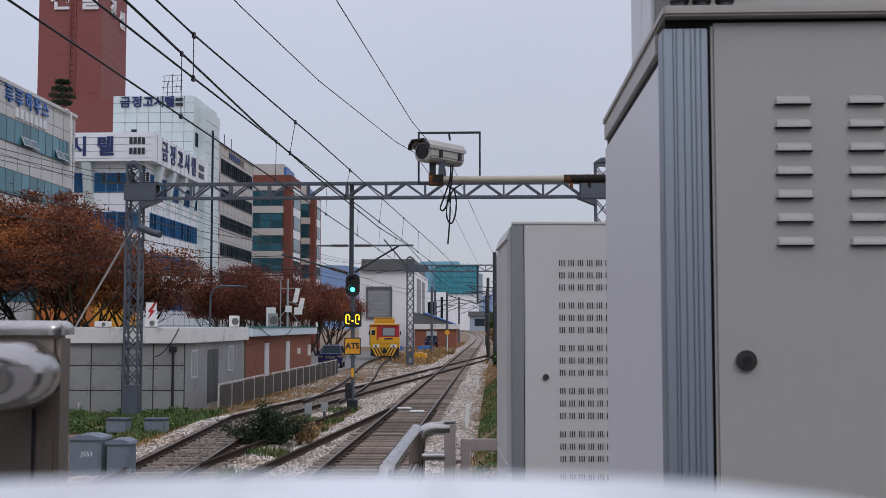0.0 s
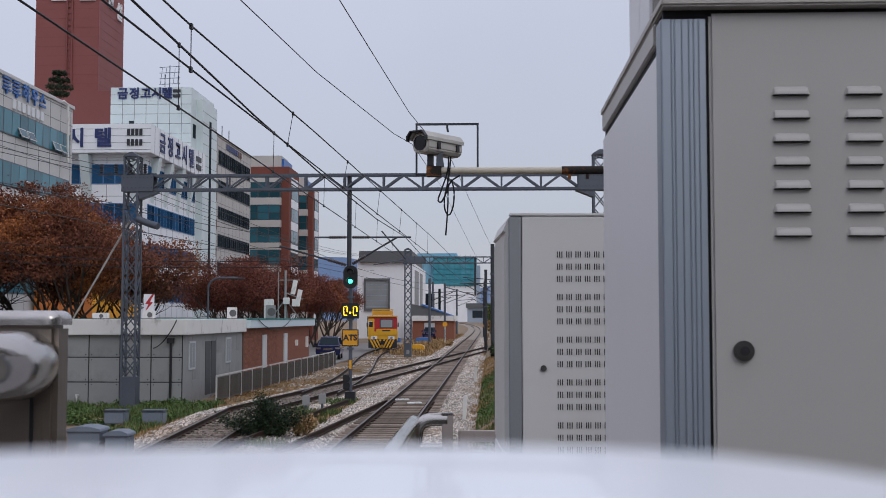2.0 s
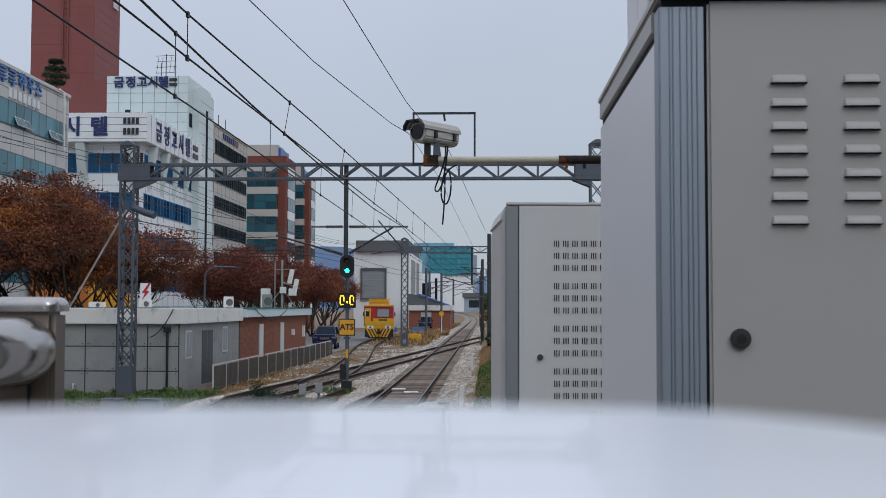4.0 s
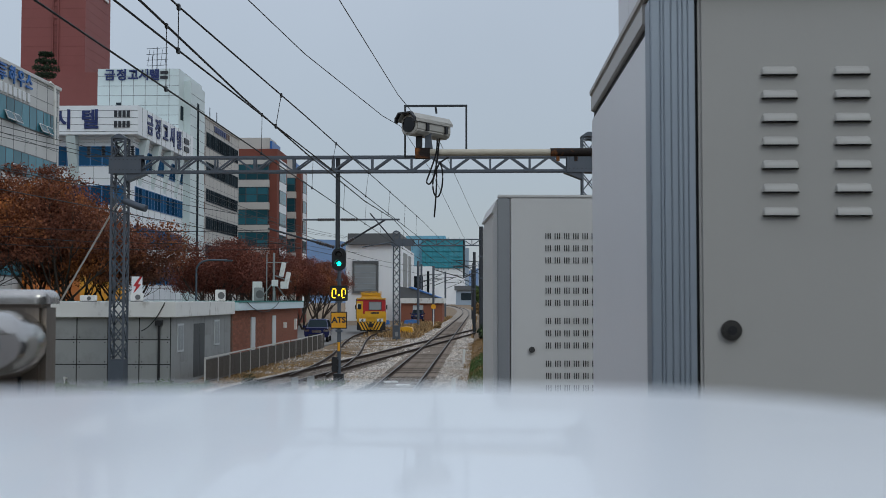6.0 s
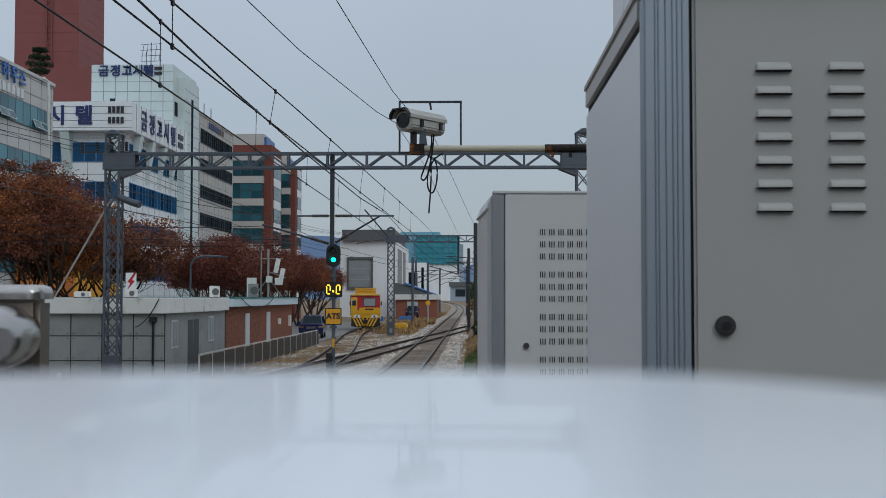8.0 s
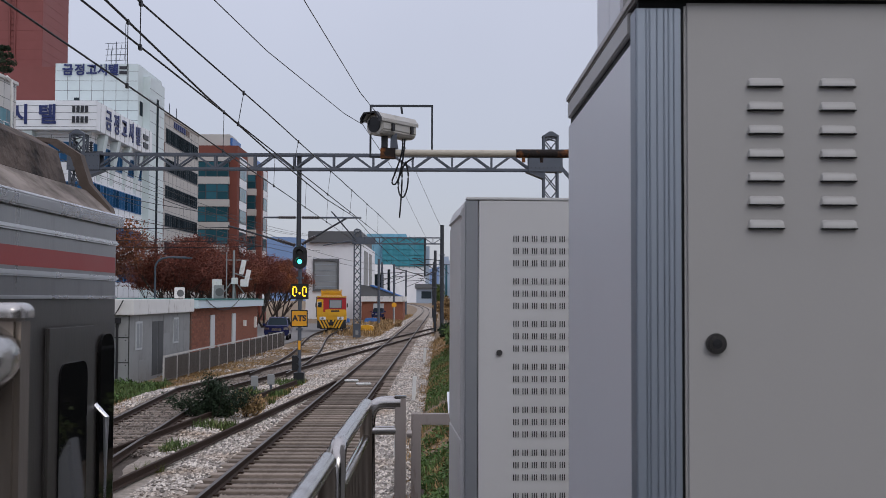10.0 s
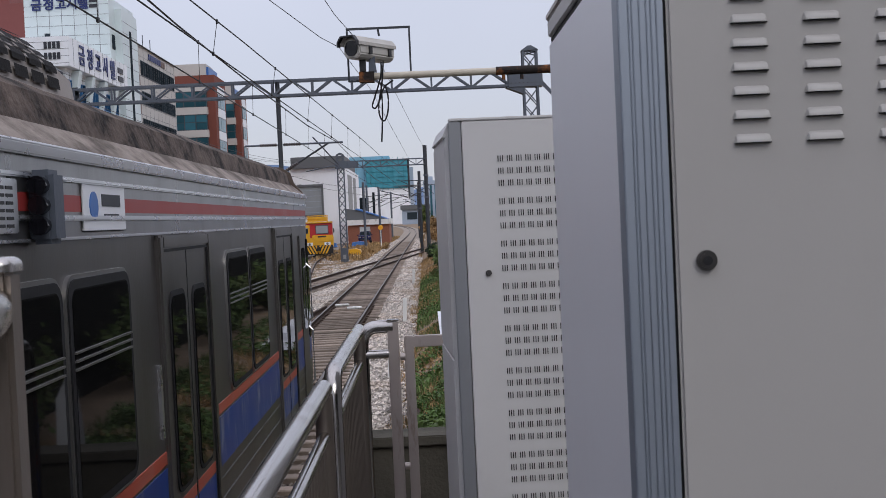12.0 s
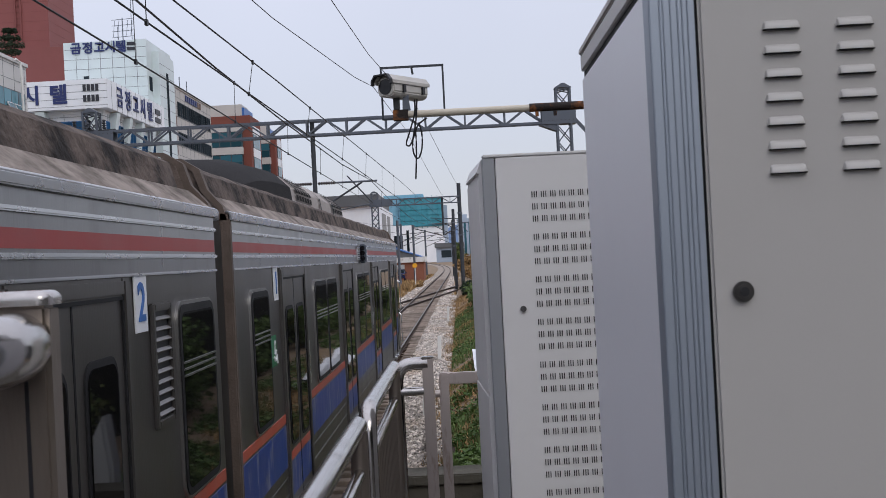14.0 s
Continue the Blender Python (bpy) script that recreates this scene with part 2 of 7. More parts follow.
    brick_far=mk("red_brown_brick_facade", (0.185, 0.062, 0.046), 0.8, var=0.14, scale=0.8, bump=0.15, bscale=8),
    glass=pane_glass("teal_window_glass", (0.03, 0.105, 0.135), spec=0.25, vary=0.45),
    glass_teal=pane_glass("bright_teal_window_glass", (0.07, 0.20, 0.25), spec=0.3, vary=0.35),
    cap_steel=mk("brushed_steel_cap", (0.46, 0.44, 0.42), 0.24, 0.85, var=0.08, scale=8, bump=0.03, bscale=90, dirt=(0.24, 0.2, 0.17), dirt_amt=0.5, dirt_scale=14),
    glass_blue=pane_glass("blue_window_glass", (0.022, 0.070, 0.145), spec=0.0, vary=0.5),
    glass_dark=pane_glass("dark_window_glass", (0.024, 0.032, 0.038), spec=0.0, vary=0.5),
    frame_blue=mk("blue_window_frame", (0.06, 0.17, 0.36), 0.4, var=0.05, bump=0.0),
    frame_dark=mk("dark_window_frame", (0.05, 0.06, 0.07), 0.45, var=0.05, bump=0.0),
    frame_pale=mk("pale_window_frame", (0.5, 0.52, 0.53), 0.45, var=0.05, bump=0.0),
    sign_blue=mk("navy_sign_letter", (0.012, 0.025, 0.12), 0.5, var=0.1, bump=0.0),
    sign_black=mk("black_sign_letter", (0.02, 0.022, 0.03), 0.5, var=0.1, bump=0.0),
    sign_white=mk("white_sign_letter", (0.72, 0.73, 0.75), 0.5, var=0.04, bump=0.0),
    white_wall=mk("white_render_wall", (0.84, 0.85, 0.87), 0.7, var=0.03, scale=0.2, bump=0.03, dirt=(0.60, 0.61, 0.64), dirt_amt=0.4, dirt_scale=0.12, stretch=(1, 1, 0.4)),
    grey_wall=mk("grey_clad_wall", (0.13, 0.135, 0.14), 0.6, var=0.06, bump=0.03),
    net=mk("teal_scaffold_net", (0.07, 0.30, 0.37), 0.85, var=0.3, scale=0.25, bump=0.1, dirt=(0.16, 0.34, 0.42), dirt_amt=0.6, dirt_scale=0.12),
    net_dark=mk("dark_teal_scaffold", (0.06, 0.25, 0.31), 0.8, var=0.2, bump=0.0),
    net_pale=mk("pale_blue_scaffold_net", (0.20, 0.40, 0.52), 0.85, var=0.2, scale=0.2, bump=0.0),
    blue_roof=mk("blue_roof_sheet", (0.05, 0.16, 0.42), 0.5, var=0.1, bump=0.0),
    # distance haze is painted into the hill and far building colours
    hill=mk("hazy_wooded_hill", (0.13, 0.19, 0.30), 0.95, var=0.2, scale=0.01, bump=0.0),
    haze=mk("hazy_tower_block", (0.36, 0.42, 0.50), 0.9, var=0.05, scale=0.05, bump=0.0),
    yellow=mk("yellow_vehicle_paint", (0.72, 0.38, 0.015), 0.35, var=0.06, bump=0.02, dirt=(0.35, 0.2, 0.05), dirt_amt=0.35, dirt_scale=2),
    red=mk("red_vehicle_paint", (0.42, 0.02, 0.025), 0.35, var=0.06, bump=0.02),
    navy_car=mk("navy_car_paint", (0.012, 0.018, 0.085), 0.25, 0.3, var=0.05, bump=0.0, coat=0.8),
    tyre=mk("tyre_rubber", (0.015, 0.015, 0.016), 0.8, bump=0.1),
    chrome=mk("chrome_trim", (0.6, 0.6, 0.6), 0.15, 1.0, bump=0.0),
    lamp_green=glow("green_signal_lamp", (0.05, 1.0, 0.68), 5.0),
    lamp_amber=glow("amber_indicator_segment", (1.0, 0.62, 0.02), 2.2),
    ats=mk("amber_sign_face", (0.78, 0.36, 0.015), 0.5, var=0.04, bump=0.0),
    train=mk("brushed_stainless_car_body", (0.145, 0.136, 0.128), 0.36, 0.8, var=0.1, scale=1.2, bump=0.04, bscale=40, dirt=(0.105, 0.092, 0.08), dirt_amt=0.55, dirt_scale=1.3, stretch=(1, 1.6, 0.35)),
    # body steel above the doors, reflected sky lightened into its colour
    train_upper=mk("sky_lit_stainless_frieze", (0.27, 0.27, 0.275), 0.3, 0.85, var=0.1, scale=1.2, bump=0.03, bscale=40, dirt=(0.15, 0.145, 0.14), dirt_amt=0.6, dirt_scale=1.4, stretch=(1, 2.2, 0.25)),
    train_bright=mk("bright_stainless_bead", (0.62, 0.63, 0.65), 0.28, 0.9, var=0.08, bump=0.02),
    train_roof=mk("sooty_car_roof", (0.14, 0.108, 0.09), 0.92, var=0.5, scale=9, bump=1.0, bscale=22, dirt=(0.018, 0.016, 0.015), dirt_amt=0.95, dirt_scale=4.5, dirt_lo=0.42, dirt_hi=0.60, stretch=(1, 0.8, 1)),
    train_cove=mk("stained_roof_edge", (0.30, 0.255, 0.22), 0.85, var=0.4, scale=7, bump=0.8, bscale=18, dirt=(0.085, 0.068, 0.056), dirt_amt=0.9, dirt_scale=3.4, dirt_lo=0.43, dirt_hi=0.60, stretch=(1, 0.6, 1)),
    train_unit=mk("pale_roof_unit_paint", (0.33, 0.295, 0.265), 0.65, var=0.15, scale=2.5, bump=0.1, dirt=(0.13, 0.11, 0.095), dirt_amt=0.7, dirt_scale=2.0),
    train_red=mk("train_red_stripe", (0.30, 0.034, 0.03), 0.45, var=0.12, bump=0.02),
    train_orange=mk("train_orange_line", (0.40, 0.075, 0.045), 0.4, var=0.15, bump=0.02, dirt=(0.3, 0.2, 0.17), dirt_amt=0.4, dirt_scale=5),
    train_blue=mk("train_blue_band", (0.015, 0.046, 0.22), 0.35, var=0.15, bump=0.02, dirt=(0.24, 0.25, 0.29), dirt_amt=0.6, dirt_scale=3.5, dirt_lo=0.54, dirt_hi=0.62, stretch=(1, 1.6, 0.6)),
    gate_steel=mk("worn_pinkish_stainless", (0.46, 0.40, 0.365), 0.45, 0.55, var=0.12, scale=3, bump=0.04, bscale=120, dirt=(0.22, 0.15, 0.11), dirt_amt=0.6, dirt_scale=7, dirt_lo=0.56, dirt_hi=0.68, stretch=(2, 2, 0.5)),
    weed=mk("broad_weed_leaf", (0.075, 0.13, 0.035), 0.65, var=0.4, scale=1.5, bump=0.0, per_island=0.5, dirt=(0.12, 0.125, 0.035), dirt_amt=0.6, dirt_scale=0.8),
    train_glass=pane_glass("train_window_glass", (0.006, 0.006, 0.006), 0.03, 0.16),
    label_white=mk("white_label", (0.75, 0.76, 0.77), 0.4, var=0.03, bump=0.0),
    label_blue=mk("blue_numeral", (0.03, 0.13, 0.40), 0.4, bump=0.0),
    label_green=mk("green_label", (0.015, 0.16, 0.065), 0.4, bump=0.0),
)


# ---- mesh helpers ----
def box(bm, x0, x1, y0, y1, z0, z1):
    v = [bm.verts.new((x, y, z)) for z in (z0, z1) for x, y in ((x0, y0), (x1, y0), (x1, y1), (x0, y1))]
    for f in ((3, 2, 1, 0), (4, 5, 6, 7), (0, 1, 5, 4), (1, 2, 6, 5), (2, 3, 7, 6), (3, 0, 4, 7)):
        bm.faces.new([v[i] for i in f])
    return v


def sweep(bm, pts, r, seg=8, ry=None, caps=True):
    """A round (or, with seg=4, square) bar through the points."""
    pts = [Vector(p) for p in pts]
    rings = []
    for i, p in enumerate(pts):
        d = (pts[min(i + 1, len(pts) - 1)] - pts[max(i - 1, 0)]).normalized()
        side = d.cross(Vector((0, 0, 1)))
        side = side.normalized() if side.length > 1e-4 else Vector((1, 0, 0))
        up = side.cross(d).normalized()
        off = math.pi / 4 if seg == 4 else 0
        rr = r if seg != 4 else r * math.sqrt(2)
        rings.append([bm.verts.new(p + rr * math.cos(off + 2 * math.pi * k / seg) * side + (ry or rr) * math.sin(off + 2 * math.pi * k / seg) * up) for k in range(seg)])
    for a, b in zip(rings, rings[1:]):
        for k in range(seg):
            bm.faces.new((a[k], a[(k + 1) % seg], b[(k + 1) % seg], b[k]))
    if caps:
        bm.faces.new(rings[0][::-1])
        bm.faces.new(rings[-1])


def bar(bm, p, q, w=0.05):
    sweep(bm, (p, q), w / 2, 4)


def prism(bm, outline, axis, a, b):
    """An outline of 2D points drawn out along an axis from a to b."""
    def at(u, v, s):
        return (s, u, v) if axis == "x" else (u, s, v) if axis == "y" else (u, v, s)
    r0 = [bm.verts.new(at(u, v, a)) for u, v in outline]
    r1 = [bm.verts.new(at(u, v, b)) for u, v in outline]
    k = len(outline)
    for i in range(k):
        bm.faces.new((r0[i], r0[(i + 1) % k], r1[(i + 1) % k], r1[i]))
    bm.faces.new(r0[::-1])
    bm.faces.new(r1)


def rounded(x0, x1, z0, z1, r, n=4):
    out = []
    for cx, cz, a0 in ((x1 - r, z1 - r, 0), (x0 + r, z1 - r, 90), (x0 + r, z0 + r, 180), (x1 - r, z0 + r, 270)):
        for i in range(n + 1):
            a = radians(a0 + 90 * i / n)
            out.append((cx + r * math.cos(a), cz + r * math.sin(a)))
    return out


def finish(name, bm, material, bevel=0.0, smooth=False):
    bmesh.ops.recalc_face_normals(bm, faces=bm.faces)
    if bevel:
        bmesh.ops.bevel(bm, geom=[e for e in bm.edges if len(e.link_faces) == 2 and e.calc_face_angle() > 0.6], offset=bevel, segments=2, affect="EDGES", clamp_overlap=True)
    me = bpy.data.meshes.new(name)
    bm.to_mesh(me)
    bm.free()
    me.materials.append(material)
    if smooth:
        me.shade_smooth()
        me.set_sharp_from_angle(angle=radians(38))
    return me


def part(name, bm, material, parent=None, label="", bevel=0.0, smooth=False, at=None):
    ob = new(name, finish(name, bm, material, bevel, smooth))
    if parent:
        ob.parent = parent
    if at is not None:
        ob.matrix_basis = at
    return tagged(ob, label)


def boxes(name, material, parent, dims, label="", bevel=0.0):
    bm = bmesh.new()
    for d in dims:
        box(bm, *d)
    return part(name, bm, material, parent, label, bevel)


def piece(name, me, parent, at):
    ob = new(name, me)
    ob.parent = parent
    ob.matrix_basis = at
    return ob


def thing(name, label, category, at=None, group="", kind=""):
    ob = new(name)
    ob.matrix_basis = at if at is not None else Matrix()
    return tagged(ob, label, category, group, kind)


def letters(name, body, size, material, parent, at, label="", depth=0.01, bold=0.0):
    """Writing with the built-in font, standing in the local xz plane and centred."""
    cu = bpy.data.curves.new(name, "FONT")
    cu.body, cu.size, cu.extrude, cu.align_x, cu.align_y = body, size, depth, "CENTER", "CENTER"
    cu.resolution_u, cu.offset = 3, bold
    tmp = bpy.data.objects.new(name, cu)
    scene.collection.objects.link(tmp)
    bpy.context.view_layer.update()
    me = bpy.data.meshes.new_from_object(tmp.evaluated_get(bpy.context.evaluated_depsgraph_get()))
    bpy.data.objects.remove(tmp)
    me.materials.clear()
    me.materials.append(material)
    ob = new(name, me)
    ob.parent = parent
    ob.matrix_basis = at @ pose(0, 0, 0, 90, 0, 0)
    return tagged(ob, label)

# ---- ground, tracks, platform ----
TRACK_X = -3.06
bm = bmesh.new()
rnd = random.Random(3)
xs = [-2500, -600, -150, -60] + [-45 + 1.5 * i for i in range(35)] + [20, 60, 150, 600, 2500]
ys = [-600, -100, -20] + [1.5 * i for i in range(75)] + [125, 150, 200, 300, 500, 900, 1600, 3000]
grid = [[bm.verts.new((x, y, -0.30 + (0.05 * noise.noise((x * 0.3, y * 0.3, 0)) if -40 < x < 7 and 0 < y < 110 else 0))) for x in xs] for y in ys]
for a, b in zip(grid, grid[1:]):
    for i in range(len(xs) - 1):
        bm.faces.new((a[i], a[i + 1], b[i + 1], b[i]))
ground = tagged(part("ground", bm, MAT["earth"], smooth=True), "brown trackside earth with dry grass and gravel", "ground", kind="structure")


def line_main(y):
    return TRACK_X - (max(0, y - 215) ** 2) / (2 * 6600)


def line_cross(y):
    """The line that comes in from the yard, crosses the main track and leaves on the other side."""
    if y < 40:
        return -8.35 - 0.085 * (y - 40) * 0.8
    if y < 52:
        return -8.35 + 0.105 * (y - 40)
    return -8.35 + 0.105 * 12 + 0.100 * (y - 52)


def line_spur(y):
    return -5.9 + 0.066 * (y - 26)


def line_siding(y):
    t = min(1, max(0, (y - 50) / 60))
    return -7.25 + 0.1 * (1 - t) - 3.25 * (t * t * (3 - 2 * t))


RAIL = [(-0.065, -0.15), (0.065, -0.15), (0.065, -0.14), (0.012, -0.12), (0.012, -0.045), (0.035, -0.035), (0.035, -0.004), (0.028, 0.0), (-0.028, 0.0), (-0.035, -0.004), (-0.035, -0.035), (-0.012, -0.045), (-0.012, -0.12), (-0.065, -0.14)]


def railway(name, line, y0, y1, step, label, sleepers, stones=True, head="rail_top", side="rail"):
    tr = thing(name, label, "railway track", kind="structure")
    ys = [y0 + (y1 - y0) * i / max(1, round((y1 - y0) / step)) for i in range(round((y1 - y0) / step) + 1)]
    for s in (-0.755, 0.755):
        bm = bmesh.new()
        rings = []
        for y in ys:
            d = math.atan2(line(y + 0.5) - line(y - 0.5), 1)
            rings.append([bm.verts.new((line(y) + (s + u) * math.cos(d), y - (s + u) * math.sin(d), w)) for u, w in RAIL])
        for a, b in zip(rings, rings[1:]):
            for k in range(len(RAIL)):
                f = bm.faces.new((a[k], a[(k + 1) % len(RAIL)], b[(k + 1) % len(RAIL)], b[k]))
                f.material_index = 1 if k in (7, 8, 6) else 0
        ob = part("rail", bm, MAT[side], tr)
        ob.data.materials.append(MAT[head])
    if sleepers:
        bm = bmesh.new()
        prism(bm, [(-0.12, -0.30), (0.12, -0.30), (0.12, -0.165), (0.10, -0.15), (-0.10, -0.15), (-0.12, -0.165)], "x", -1.22, 1.22)
        me = finish("sleeper", bm, MAT["sleeper"])
        bm = bmesh.new()
        for s in (-0.755, 0.755):
            for u in (-0.11, 0.11):
                box(bm, s + u - 0.045, s + u + 0.045, -0.05, 0.05, -0.152, -0.115)
        clip_me = finish("rail_clip", bm, MAT["rail"])
        y, r = sleepers[0], random.Random(5)
        while y < sleepers[1]:
            d = math.degrees(math.atan2(line(y + 0.5) - line(y - 0.5), 1))
            m = pose(line(y), y, r.uniform(-0.012, 0.008), 0, 0, -d + r.uniform(-0.8, 0.8))
            piece("sleeper", me, tr, m)
            if y < 45:
                piece("rail_clip", clip_me, tr, m)
            y += 0.6
    return tr


def bed(name, line, y0, y1, half, label, step=1.0):
    bm = bmesh.new()
    rows, r = [], random.Random(9)
    prof = [(-half - 0.7, -0.34), (-half, -0.20), (-half * 0.66, -0.20), (-half * 0.55, -0.26), (0, -0.265), (half * 0.55, -0.26), (half * 0.66, -0.20), (half, -0.20), (half + 0.7, -0.34)]
    y = y0
    while y <= y1:
        rows.append([bm.verts.new((line(y) + u + r.uniform(-0.08, 0.08), y, w + r.uniform(-0.015, 0.015))) for u, w in prof])
        y += step
    for a, b in zip(rows, rows[1:]):
        for k in range(len(prof) - 1):
            bm.faces.new((a[k], a[k + 1], b[k + 1], b[k]))
    return tagged(part(name, bm, MAT["ballast"], smooth=True), label, "ballast", kind="structure")


bed("ballast_main", line_main, -70, 760, 2.0, "grey-brown crushed stone bed under the main track")
bed("ballast_cross", line_cross, 12, 150, 1.7, "dirty crushed stone bed under the crossing line")
railway("track_main", line_main, -72, 760, 4.0, "straight railway track with worn rails on timber sleepers", (6.0, 172.0))
railway("track_cross", line_cross, 12, 150, 2.0, "rusty crossing railway track from the yard", (25.0, 76.0), side="rail", head="rail_top")
railway("track_siding", line_siding, 48, 125, 2.0, "curved rusty siding track leading to a yellow vehicle", None, head="rail_top")
railway("track_spur", line_spur, 16, 44, 2.0, "overgrown rusty disused spur track", None, head="rail")


def gauge_fill(name, line, y0, y1, label):
    bm = bmesh.new()
    rows, y, r = [], y0, random.Random(6)
    while y <= y1:
        rows.append([bm.verts.new((line(y) + u, y, -0.208 - (0.015 if abs(u) > 1.1 else 0) + r.uniform(-0.008, 0.004))) for u in (-1.28, -1.12, -0.6, 0, 0.6, 1.12, 1.28)])
        y += 0.5
    for a, b in zip(rows, rows[1:]):
        for k in range(6):
            bm.faces.new((a[k], a[k + 1], b[k + 1], b[k]))
    tagged(part(name, bm, MAT["gauge_dark"], smooth=True), label, "ballast", kind="structure")


gauge_fill("ballast_gauge", line_main, -60, 172, "dark ballast between the sleepers of the main track")
gauge_fill("ballast_gauge_cross", line_cross, 14, 145, "dark ballast between the sleepers of the crossing line")


def scatter_stones(name, label, count, place, size, seed, mat="stone"):
    """Loose broken stones, each a small uneven solid."""
    r = np.random.RandomState(seed)
    base = np.array([(1, 0, 0), (-1, 0, 0), (0, 1, 0), (0, -1, 0), (0, 0, 1), (0, 0, -1)], float)
    tri = [(0, 2, 4), (2, 1, 4), (1, 3, 4), (3, 0, 4), (2, 0, 5), (1, 2, 5), (3, 1, 5), (0, 3, 5)]
    verts, faces = [], []
    for i in range(count):
        x, y, z = place(r)
        a = r.uniform(0, 6.28)
        s = size * r.uniform(0.5, 1.4)
        p = base * r.uniform(0.55, 1.15, (6, 1)) * np.array([1, 0.75, 0.6]) * s
        c, sn = math.cos(a), math.sin(a)
        q = np.stack([p[:, 0] * c - p[:, 1] * sn + p[:, 2] * 0.4, p[:, 0] * sn + p[:, 1] * c, p[:, 2] + 0.3 * p[:, 0]], 1) + (x, y, z)
        k = len(verts)
        verts.extend(q.tolist())
        faces.extend([(t[0] + k, t[1] + k, t[2] + k) for t in tri])
    me = bpy.data.meshes.new(name)
    me.from_pydata(verts, [], faces)
    me.materials.append(MAT[mat])
    return tagged(new(name, me), label, "ballast stones", kind="stuff")


def near_main(r):
    y = 7 + 60 * r.random_sample() ** 1.5
    u = r.uniform(1.2, 2.72) * r.choice((-1, 1))
    return line_main(y) + u, y, -0.185 - max(0, abs(u) - 2.0) * 0.18


def in_gauge(r):
    y = 7 + 45 * r.random_sample() ** 1.5
    return line_main(y) + r.uniform(-1.22, 1.22), 0.6 * round(y / 0.6) + 0.3 + r.uniform(-0.12, 0.12), -0.21


def near_cross(r):
    y = 24 + 50 * r.random_sample()
    u = r.uniform(1.15, 2.1) * r.choice((-1, 1))
    return line_cross(y) + u, y, -0.19 - max(0, abs(u) - 1.7) * 0.18 - (0.05 if abs(u) < 1.2 else 0)


scatter_stones("ballast_stones", "loose grey and brown broken stones along the main track", 30000, near_main, 0.05, 1)
scatter_stones("ballast_stones", "dark stones between the sleepers", 8000, in_gauge, 0.04, 5, "dark_gauge_stone")
def far_main(r):
    y = 62 + 130 * r.random_sample() ** 1.3
    u = r.uniform(1.2, 3.4) * r.choice((-1, 1))
    return line_main(y) + u, y, -0.185 - max(0, abs(u) - 2.0) * 0.18


scatter_stones("ballast_stones", "loose brown stones along the far main track", 9000, far_main, 0.10, 7)
def in_yard(r):
    while True:
        x, y = r.uniform(-12, -4.2), r.uniform(50, 135)
        if noise.noise((x * 0.5, y * 0.25, 8.1)) > -0.05:
            return x, y, -0.27


scatter_stones("ballast_stones", "loose stones strewn over the earth round the siding", 9000, in_yard, 0.07, 17)
scatter_stones("ballast_stones", "loose dirty stones along the crossing line", 10000, near_cross, 0.06, 2)


def in_cross_gauge(r):
    y = 24 + 40 * r.random_sample()
    return line_cross(y) + r.uniform(-1.2, 1.2), y, -0.165


scatter_stones("ballast_stones", "dark stones heaped between the crossing rails", 9000, in_cross_gauge, 0.055, 12, "dark_gauge_stone")

bm = bmesh.new()
box(bm, -1.38, 9.0, -60, 7.35, -0.4, 1.1)
tagged(part("platform", bm, MAT["concrete"]), "grimy concrete station platform end", "platform", kind="structure")
bm = bmesh.new()
box(bm, -0.62, 2.5, 9.1, 9.4, -0.4, 1.34)
box(bm, -0.66, 2.5, 9.06, 9.44, 1.34, 1.42)
tagged(part("retaining_wall", bm, MAT["wall_mossy_shaded"], bevel=0.01), "low stained concrete wall beyond the platform gate, darkened for shade", "wall", kind="structure")
bm = bmesh.new()
box(bm, -34, -11.3, 57, 150, -0.5, -0.2)
tagged(part("pavement_yard", bm, MAT["asphalt"]), "pale worn asphalt yard beside the tracks", "pavement", kind="structure")
bm = bmesh.new()
prism(bm, [(0.4, -0.4), (-0.55, -0.38), (-0.40, -0.10), (0.10, 0.20), (1.2, 0.55), (30, 0.7), (30, -0.4)], "y", 9.4, 170)
tagged(part("verge", bm, MAT["earth"]), "overgrown earth bank beside the track", "bank", kind="structure")


# added wall, hidden behind the cabinets, to darken reflections in the train
bm = bmesh.new()
box(bm, 5.0, 5.4, -60, 7.35, 1.1, 6.0)
box(bm, 5.0, 5.4, 7.35, 22, -0.4, 4.0)
box(bm, 5.0, 5.4, 22, 98, -0.4, 2.4)
box(bm, 2.6, 2.9, 9.5, 60, -0.4, 2.25)
tagged(part("wall_station", bm, MAT["wall_dark"]), "unseen dark wall added to darken what the train reflects", "wall", kind="structure")


# ---- the ledge before the lens ----
def ledge():
    bm = bmesh.new()
    plan = [(-0.25, -0.40), (0.22, -0.40), (0.20, -0.02), (0.10, 0.02), (0.050, 0.060), (0.037, 0.085), (0.0305, 0.097), (0.024, 0.105), (0.015, 0.110), (0.0, 0.113), (-0.02, 0.112), (-0.04, 0.108), (-0.06, 0.100), (-0.13, 0.070), (-0.25, 0.02)]
    prism(bm, plan, "z", 3.045, 3.0865)
    ob = part("fence_cap", bm, MAT["white_metal"], bevel=0.006, smooth=True)
    tagged(ob, "white painted metal cap of a platform screen fence", "fence")
    bm = bmesh.new()
    box(bm, -0.24, 0.2, -0.06, -0.02, 1.1, 3.045)
    part("panel", bm, MAT["white_metal"], ob)


ledge()


